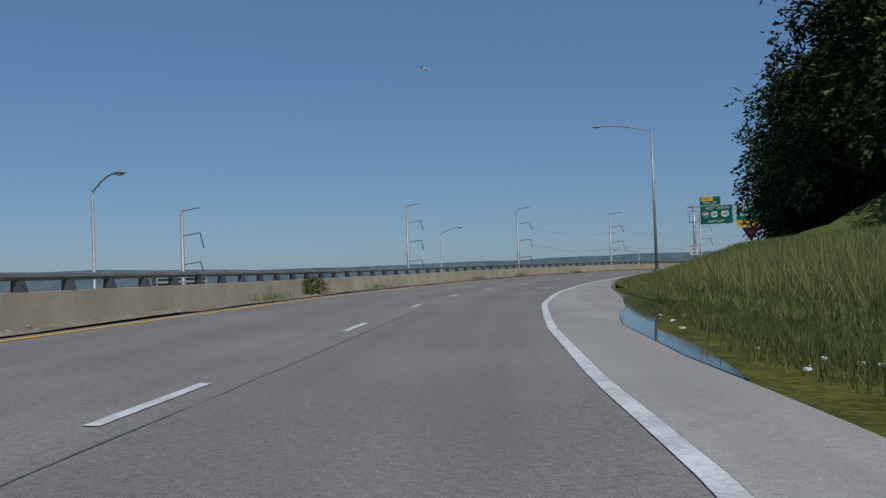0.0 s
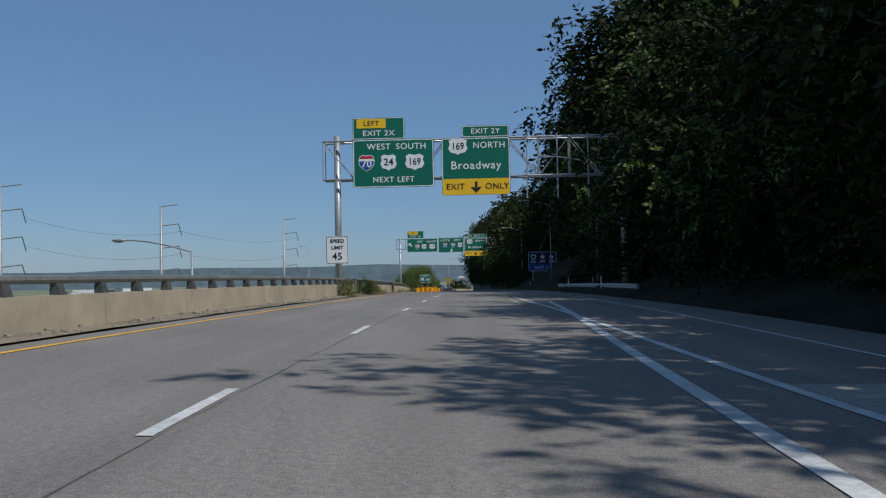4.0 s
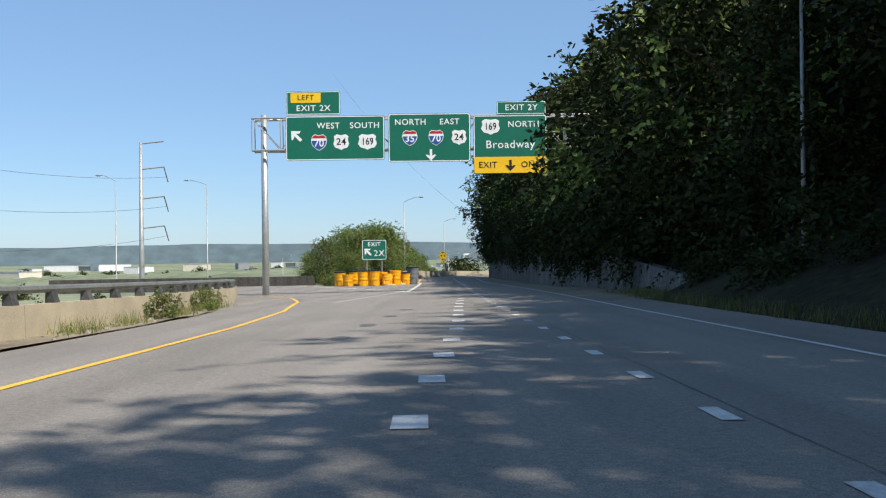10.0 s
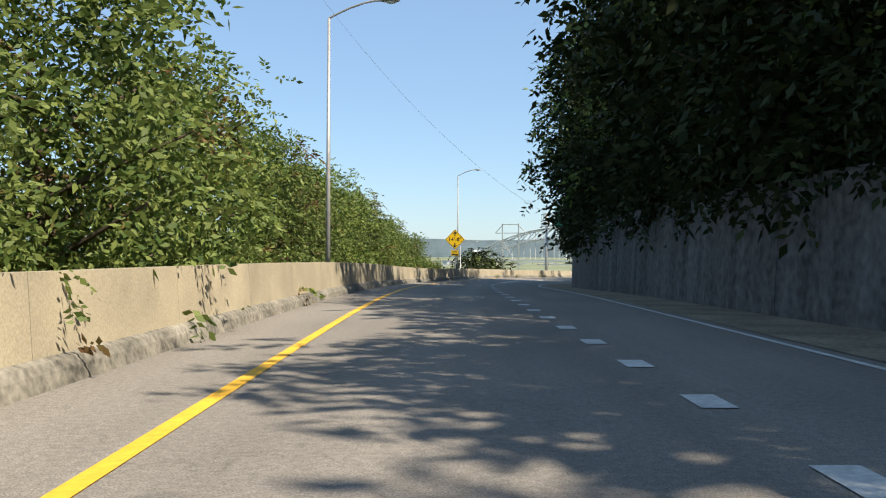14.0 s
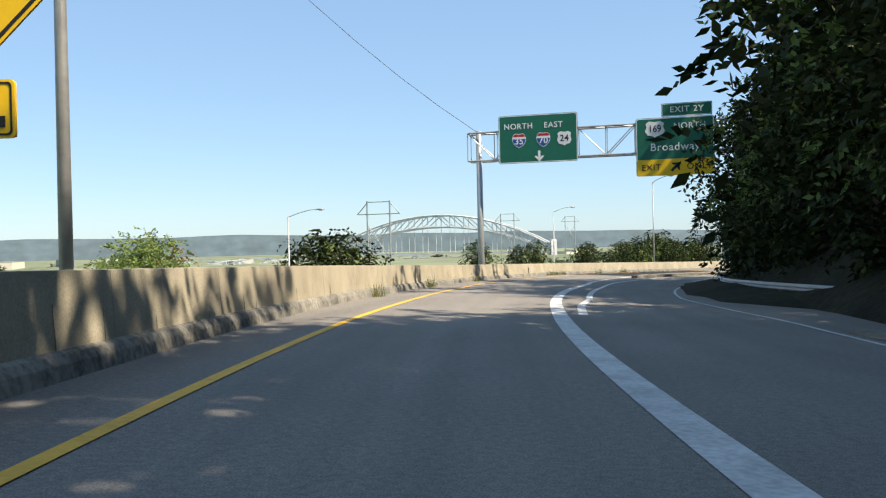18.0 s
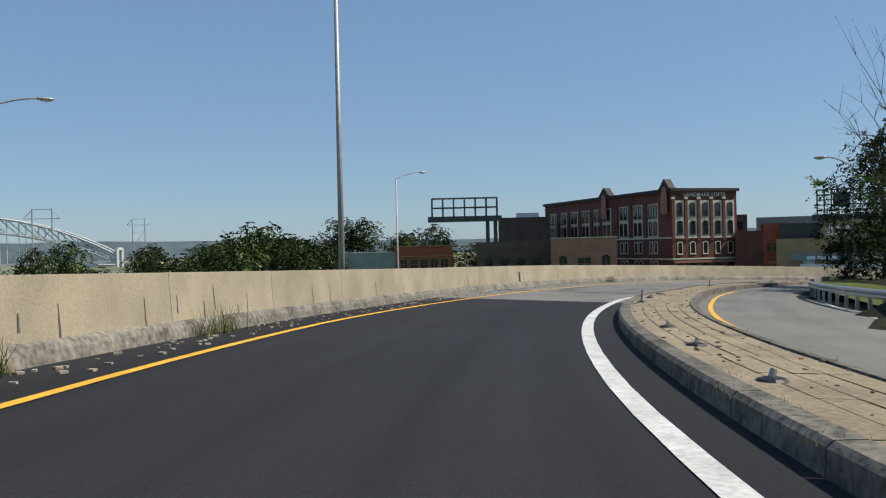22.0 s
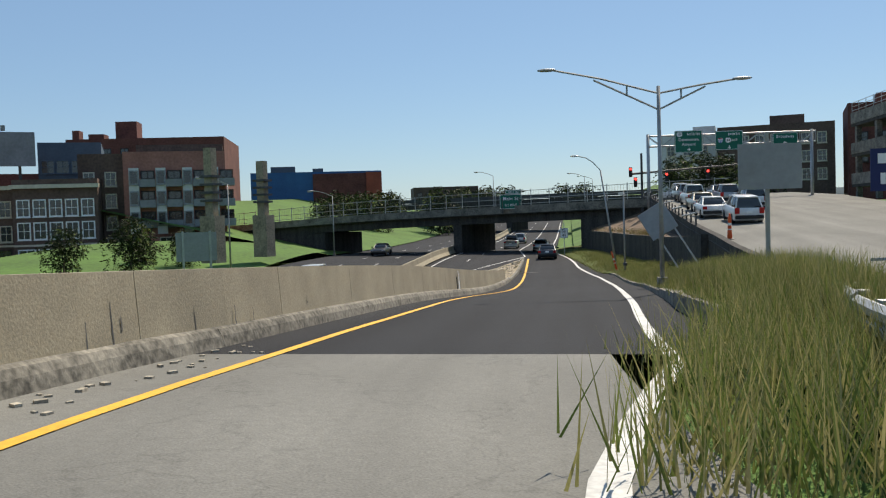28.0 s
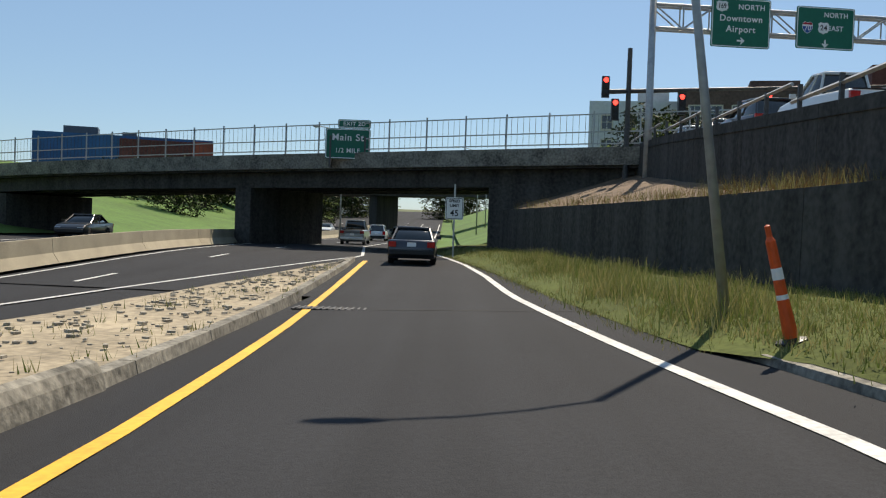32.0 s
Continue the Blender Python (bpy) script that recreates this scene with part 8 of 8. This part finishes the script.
# poles by the last ramp
street_lamp(facing(660.5, 8.9, 0.7), 7.9, -1.75, "grey street lamp standing behind the low wall", 0.3, 0.09)
dl = root("street_lamp", facing(717.2, 4.1, 0.75), "tall steel lamp with two long braced arms", "street lamp", "street lamps")
part("pole", rod(bmesh.new(), (0, 0, -0.8), (0, 0, 6.3), 0.085, 0.06, 12), M["pole"], dl, smooth=True)
part("base", boxes(((0, 0, -0.5), (0.34, 0.34, 0.6))), M["oldconcrete"], dl)
for sx, ln_, dz in ((-1, 3.5, 0.95), (1, 2.5, 0.35)):
    a_ = part("arm", rods([((0, 0, 6.05), (sx * ln_ * 0.55, 0, 6.05 + dz * 0.62)), ((sx * ln_ * 0.55, 0, 6.05 + dz * 0.62), (sx * ln_, 0, 6.05 + dz)), ((0, 0, 5.5), (sx * ln_ * 0.62, 0, 5.98 + dz * 0.66)), ((sx * ln_ * 0.3, 0, 6.05 + dz * 0.34), (sx * ln_ * 0.3, 0, 5.75 + dz * 0.3))], 0.033, 6), M["pole"], dl)
    hd = bmesh.new()
    bmesh.ops.create_uvsphere(hd, u_segments=10, v_segments=6, radius=1.0, matrix=Matrix.Translation((sx * (ln_ + 0.25), 0, 6.07 + dz)) @ Matrix.Diagonal((0.34, 0.12, 0.06, 1)))
    part("lamp_head", hd, M["pole"], a_, smooth=True)
lp = root("street_lamp", facing(754.3, 4.35, 0.3), "leaning grey street lamp with a curved arm", "street lamp", "street lamps")
part("pole", rod(bmesh.new(), (0.05, 0, -0.3), (-1.0, 0, 7.3), 0.085, 0.055, 12), M["pole"], lp, smooth=True)
part("arm", rods([((-1.0, 0, 7.3), (-1.53, 0, 7.9)), ((-1.53, 0, 7.9), (-2.03, 0, 8.25)), ((-2.03, 0, 8.25), (-2.63, 0, 8.41))], 0.035, 6), M["pole"], lp)
hd = bmesh.new()
bmesh.ops.create_uvsphere(hd, u_segments=10, v_segments=6, radius=1.0, matrix=Matrix.Translation((-2.88, 0, 8.43)) @ Matrix.Diagonal((0.36, 0.13, 0.08, 1)))
part("lamp_head", hd, M["lampglass"], lp, smooth=True)
cp = root("camera_pole", facing(749.2, 4.7, 0.75), "slim grey pole with a small camera box", "pole")
part("pole", rod(bmesh.new(), (0, 0, -0.8), (0, 0, 5.05), 0.07, 0.055, 10), M["pole"], cp, smooth=True)
part("foot", lathe([(0.16, -0.1), (0.15, 0.08), (0.08, 0.12), (0, 0.12)], 10), M["darksteel"], cp)
part("box", bevel(boxes(((-0.2, -0.08, 4.85), (0.34, 0.2, 0.16)), ((0.0, 0, 4.85), (0.2, 0.06, 0.06))), 0.02), M["panelwhite"], cp)
bt = root("road_sign", facing(725.5, 6.2, 0.5) @ pose(0, 0, 0, -6, -31, 0), "bent silver sign back knocked askew on two posts", "road sign")
part("panel", bevel(boxes(((0, -0.05, 2.75), (1.25, 0.06, 1.3))), 0.02), M["signback"], bt)
for x in (-0.35, 0.45):
    part("post", boxes(((x, 0.02, 1.2), (0.07, 0.07, 3.2))), M["steel"], bt)
for s, d, t in ((798, -29, 8.0), (840, -11.8, 12), (860, 4, 12), (880, 6, 12), (770, -32, 9)):
    street_lamp(facing(s, d, 0), t, -2.6, "distant grey street lamp", 0, 0.1)
vs_ = root("road_sign", facing(711.7, 6.4, 0.3, 8), "grey back of a large sign on a steel post", "road sign")
part("post", boxes(((0, 0, 2.0), (0.1, 0.1, 4.6))), M["pole"], vs_)
part("panel", boxes(((0.05, -0.1, 3.35), (1.75, 0.05, 1.25))), M["signback"], vs_)
ns = root("parking_sign", facing(724, 14.0, branch_h(724), 4), "dark blue sign with white symbols on a post", "road sign")
part("post", boxes(((0, 0.1, 1.5), (0.1, 0.1, 3.4))), M["darksteel"], ns)
for x in (-0.55, 0.55):
    pn = part("panel", boxes(((x, 0, 3.3), (0.95, 0.05, 1.7))), M["signnavy"], ns)
    part("symbol", boxes(((x, -0.04, 3.75), (0.4, 0.02, 0.4)), ((x, -0.04, 2.95), (0.2, 0.02, 0.45))), M["signwhite"], pn)

# buildings above the street
ga = root("parking_garage", facing(748, 31.0, 5.0), "grey concrete parking garage with open decks", "building", "city buildings")
for k in range(3):
    part("deck", boxes(((9, 14, 1.0 + 3.1 * k), (20, 44, 0.5))), M["bridge"], ga)
    part("spandrel", boxes(((-0.9, 14, 1.6 + 3.1 * k), (0.3, 44, 1.1)), ((9, -7.9, 1.6 + 3.1 * k), (20, 0.3, 1.1))), M["oldconcrete"], ga)
for y in np.arange(-7, 37, 6):
    part("column", boxes(((-0.6, y, 3.6), (0.5, 0.6, 8.2))), M["oldconcrete"], ga)
for z in (8.6, 9.0, 9.4):
    part("railing_bar", rods([((-0.9, -8, z), (-0.9, 36, z))], 0.03, 5), M["steel"], ga)
for y in np.arange(-8, 36.5, 2.2):
    part("railing_post", rods([((-0.9, y, 8.3), (-0.9, y, 9.45))], 0.035, 5), M["steel"], ga)
part("core", boxes(((14, 16, 3.6), (7, 36, 7.2))), M["roof"], ga)
tw = root("hotel_tower", Matrix.Translation((400.5, 347.0, 4)) @ Matrix.Rotation(radians(134), 4, "Z"), "white and dark red tower with rows of small windows", "building", "city buildings")
part("wall", boxes(((6.5, 9, 12.4), (13, 18, 24.8))), M["panelwhite"], tw)
part("brown_wing", boxes(((13.2, 9, 12.9), (0.5, 18.3, 26))), M["brick"], tw)
part("roof_hut", boxes(((6, 9, 25.6), (6, 8, 1.6))), M["panelwhite"], tw)
for z in np.arange(3, 24, 3.0):
    for x in (1.4, 3.9, 6.4, 8.9, 11.4):
        window_on(tw, x, z, 0.9, 1.4, "panelgrey", bars=0)
    for y in (3.5, 6.5, 12.5, 15.5):
        window_on(tw, y, z, 1.1, 1.5, "trimstone", "right", 13.46, False, 0)
window_on(tw, 9.0, 21.0, 1.2, 2.2, "trimstone", "right", 13.46, True, 0)
for a, b2, z0, z1, mt, lb in (((424, 362), (409, 351), 5, 17.6, "brickbrown", "brown brick block above the street"), ((434, 366), (424, 358), 5, 16.8, "panelwhite", "pale grey apartment slab beyond the junction"), ((406, 352), (398, 346), 5, 20, "brick", "dark red brick office block")):
    b, w, h = place_building("city_block", a, b2, 16, z0, z1, mt, lb)
    window_grid(b, 0.8, w - 0.8, max(2, int(w / 2.6)), (h - 2, h - 5, h - 8), 1.2, 1.6, "trimstone" if mt != "brick" else "darktrim")
    part("roof_hut", boxes(((w * 0.6, 6, h + 1.2), (w * 0.3, 4, 2.4))), M[mt], b)
for s, d in ((815, 16), (820, 20), (826, 24), (812, 27)):
    plant(KINDS[5], W(s, d, 6.0), 0.62, group="street trees")


# ---- vehicles ----
CARS = {}


def car_parts(kind, colour):
    suv, pick = kind == "suv", kind == "pickup"
    ln_, top = (4.7, 1.72) if suv else (5.6, 1.85) if pick else (4.8, 1.45)
    belt = 1.05 if suv else 1.12 if pick else 0.95
    hl = ln_ / 2
    ob = root("pickup_truck" if pick else "car", Matrix(), "", "car")
    bm = bmesh.new()
    prof = [(-hl, 0.42), (-hl + 0.02, belt - 0.25), (-hl + 0.1, belt), (hl - 1.3, belt), (hl - 0.35, belt - 0.14), (hl - 0.03, belt - 0.32), (hl, 0.4), (hl - 0.15, 0.24), (-hl + 0.15, 0.24)]
    a = [bm.verts.new((-0.9, y, z)) for y, z in prof]
    b = [bm.verts.new((0.9, y, z)) for y, z in prof]
    bm.faces.new(a[::-1])
    bm.faces.new(b)
    for k in range(len(prof)):
        j = (k + 1) % len(prof)
        bm.faces.new((a[k], a[j], b[j], b[k]))
    bmesh.ops.recalc_face_normals(bm, faces=bm.faces[:])
    bevel(bm, 0.07, 2)
    part("body", bm, colour, ob, smooth=True)
    y0, y1, t0, t1 = (-hl + 0.12, hl - 1.25, -hl + 0.55, hl - 2.1) if suv else (-0.55, hl - 1.45, -0.35, hl - 2.3) if pick else (-hl + 0.65, hl - 1.35, -hl + 1.45, hl - 2.25)

    def cabin(e, lo, hi, w0, w1):
        bm = bmesh.new()
        v = [bm.verts.new(q) for q in ((-w0, y0 - e, lo), (w0, y0 - e, lo), (w0, y1 + e, lo), (-w0, y1 + e, lo), (-w1, t0 - e, hi), (w1, t0 - e, hi), (w1, t1 + e, hi), (-w1, t1 + e, hi))]
        for f in ((3, 2, 1, 0), (4, 5, 6, 7), (0, 1, 5, 4), (1, 2, 6, 5), (2, 3, 7, 6), (3, 0, 4, 7)):
            bm.faces.new([v[i] for i in f])
        return bm

    part("cabin_glass", bevel(cabin(0, belt - 0.03, top - 0.07, 0.80, 0.64), 0.03), M["carglass"], ob, "dark tinted glass", True)
    part("roof", bevel(boxes(((0, (t0 + t1) / 2, top - 0.04), (1.26, t1 - t0 + 0.1, 0.1))), 0.04, 2), colour, ob, smooth=True)
    for sx in (-1, 1):
        for ya, yb in ((y0, t0), (y1, t1), ((y0 + y1) / 2, (t0 + t1) / 2)):
            part("pillar", rod(bmesh.new(), (sx * 0.79, ya, belt - 0.02), (sx * 0.635, yb, top - 0.05), 0.045, n=5), colour, ob)
    if pick:
        part("bed", boxes(((0, -hl + 1.0, belt + 0.01), (1.5, 1.8, 0.04))), M["plasticblack"], ob)
    part("bumper", bevel(boxes(((0, -hl - 0.03, 0.48), (1.72, 0.16, 0.22))), 0.04), M["plasticblack"] if not pick else M["chrome"], ob)
    part("front_bumper", bevel(boxes(((0, hl + 0.01, 0.45), (1.7, 0.14, 0.24))), 0.04), M["plasticblack"], ob)
    for sx in (-1, 1):
        part("tail_light", boxes(((sx * 0.74, -hl + 0.0, belt - 0.17), (0.28, 0.12, 0.2 if not suv else 0.36))), M["redlens"], ob)
        part("headlight", boxes(((sx * 0.68, hl - 0.14, belt - 0.36), (0.36, 0.16, 0.15))), M["lampglass"], ob)
        part("mirror", boxes(((sx * 1.0, y1 - 0.25, belt + 0.08), (0.2, 0.1, 0.14))), colour, ob)
        for y in (-hl + 0.95, hl - 0.95):
            w_ = part("wheel", lathe([(0.2, -0.11), (0.31, -0.11), (0.335, -0.07), (0.335, 0.07), (0.31, 0.11), (0.2, 0.11)], 18), M["rubber"], ob)
            w_.matrix_basis = Matrix.Translation((sx * 0.82, y, 0.335)) @ pose(0, 0, 0, 0, 90)
            part("rim", lathe([(0.0, -0.08), (0.2, -0.1), (0.21, 0.0), (0.2, 0.1), (0.0, 0.08)], 12), M["chrome"], w_)
    part("plate_bar", boxes(((0, -hl - 0.02, 0.78), (0.34, 0.03, 0.16))), M["signwhite"], ob)
    return ob


def car(kind, colour, m, label, group="cars"):
    key = kind, colour
    if key in CARS:
        ob = copy_thing(CARS[key], m)
    else:
        ob = CARS[key] = car_parts(kind, M[colour])
        ob.matrix_world = m
    return tagged(ob, label, "truck" if kind == "pickup" else "car", group)


car("sedan", "carblue", facing(777, -1.3, 0.0), "dark blue grey saloon car seen from behind", "cars on the ramp")
car("sedan", "carsilver", facing(797, -2.6, 0), "grey green saloon car ahead on the ramp", "cars on the motorway")
car("pickup", "carsilver", facing(810, -7.0, 0), "silver pickup truck on the motorway", "cars on the motorway")
car("suv", "carwhite", facing(836, -7.2, 0), "white sport utility car on the motorway", "cars on the motorway")
car("suv", "carwhite", facing(752, -18.6, 0, 180), "white sport utility car coming towards the bridge", "cars on the motorway")
car("sedan", "carblack", facing(796, -22.4, 0, 180), "black car coming under the bridge", "cars on the motorway")
car("sedan", "carwhite", facing(868, -17.0, 0, 180), "white car far along the motorway", "cars on the motorway")
for kind, col, s, d, lb in (("suv", "carwhite", 746, 12.0, "white sport utility car waiting on the street"), ("suv", "carwhite", 760, 15.2, "white estate car in the queue"), ("sedan", "carwhite", 752.5, 11.0, "white saloon car in the queue"), ("suv", "carsilver", 771, 15.2, "silver sport utility car in the queue"), ("sedan", "cartan", 760, 11.4, "tan saloon car braking in the queue"), ("pickup", "carwhite", 768.5, 12.0, "white pickup truck in the queue"), ("sedan", "carsilver", 779, 15.8, "silver saloon car in the queue"), ("suv", "carblack", 777, 12.4, "black sport utility car in the queue"), ("sedan", "carsilver", 783.5, 12.8, "grey saloon car in the queue"), ("suv", "carwhite", 791, 13.4, "white car at the head of the queue"), ("sedan", "carwhite", 790, 21, "white car crossing the junction")):
    up = Matrix.Rotation(math.atan((branch_h(s + 2) - branch_h(s - 2)) / 4), 4, "X")
    car(kind, col, facing(s, d, branch_h(s)) @ up, lb, "queueing cars")
for x, y, yw, col, kind in ((437, 487, 1.1, "carblack", "sedan"), (444, 481, 1.1, "carwhite", "suv"), (432, 463, 0.4, "carblack", "sedan"), (431, 459, 0.4, "carsilver", "sedan"), (430, 455, 0.4, "carwhite", "suv"), (429, 451, 0.4, "carred", "sedan"), (428, 474, 1.1, "carblack", "sedan")):
    car(kind, col, Matrix.Translation((x, y, CITY + 0.05)) @ Matrix.Rotation(yw, 4, "Z"), "car parked in front of the brick buildings", "cars in the streets")
car("sedan", "carwhite", Matrix.Translation((388, 408.5, 5.45)) @ Matrix.Rotation(math.atan2(ax.y, ax.x), 4, "Z") @ Matrix.Rotation(-1.57, 4, "Z"), "car crossing the bridge", "cars in the streets")
# city street
bm = bmesh.new()
bm.faces.new([bm.verts.new((x, y, CITY + 0.05)) for x, y in ((425, 512), (430, 512), (444, 470), (436, 440), (428, 442), (434, 470), (428, 490), (404, 520), (404, 536), (420, 530))])
solo("street", bm, M["deck"], "pale street in front of the brick buildings", "road", "structure")

# aeroplane in the sky
ap = root("aeroplane", Matrix.Translation(Vector((-20, 0, 15)) + Vector((-0.055, 0.972, 0.222)) * 1500) @ pose(0, 0, 0, 0, 0, 60), "small white airliner high in the sky", "aeroplane")
part("fuselage", lathe([(0.1, -13), (1.2, -10), (1.7, -5), (1.7, 7), (0.9, 11), (0.1, 13)], 12), M["panelwhite"], ap).matrix_basis = pose(0, 0, 0, 0, 90)
part("wing", poly(bmesh.new(), [(1.5, 0), (-2.5, 13), (-4, 13), (-2.5, 0), (-4, -13), (-2.5, -13)], 0, 0.35), M["panelwhite"], ap).matrix_basis = pose(0, 0, 0, -90)
part("tail", boxes(((-11, 0, 2.2), (2.6, 0.3, 4.2)), ((-11.5, 0, 0.6), (2, 9, 0.25))), M["panelblue"], ap)
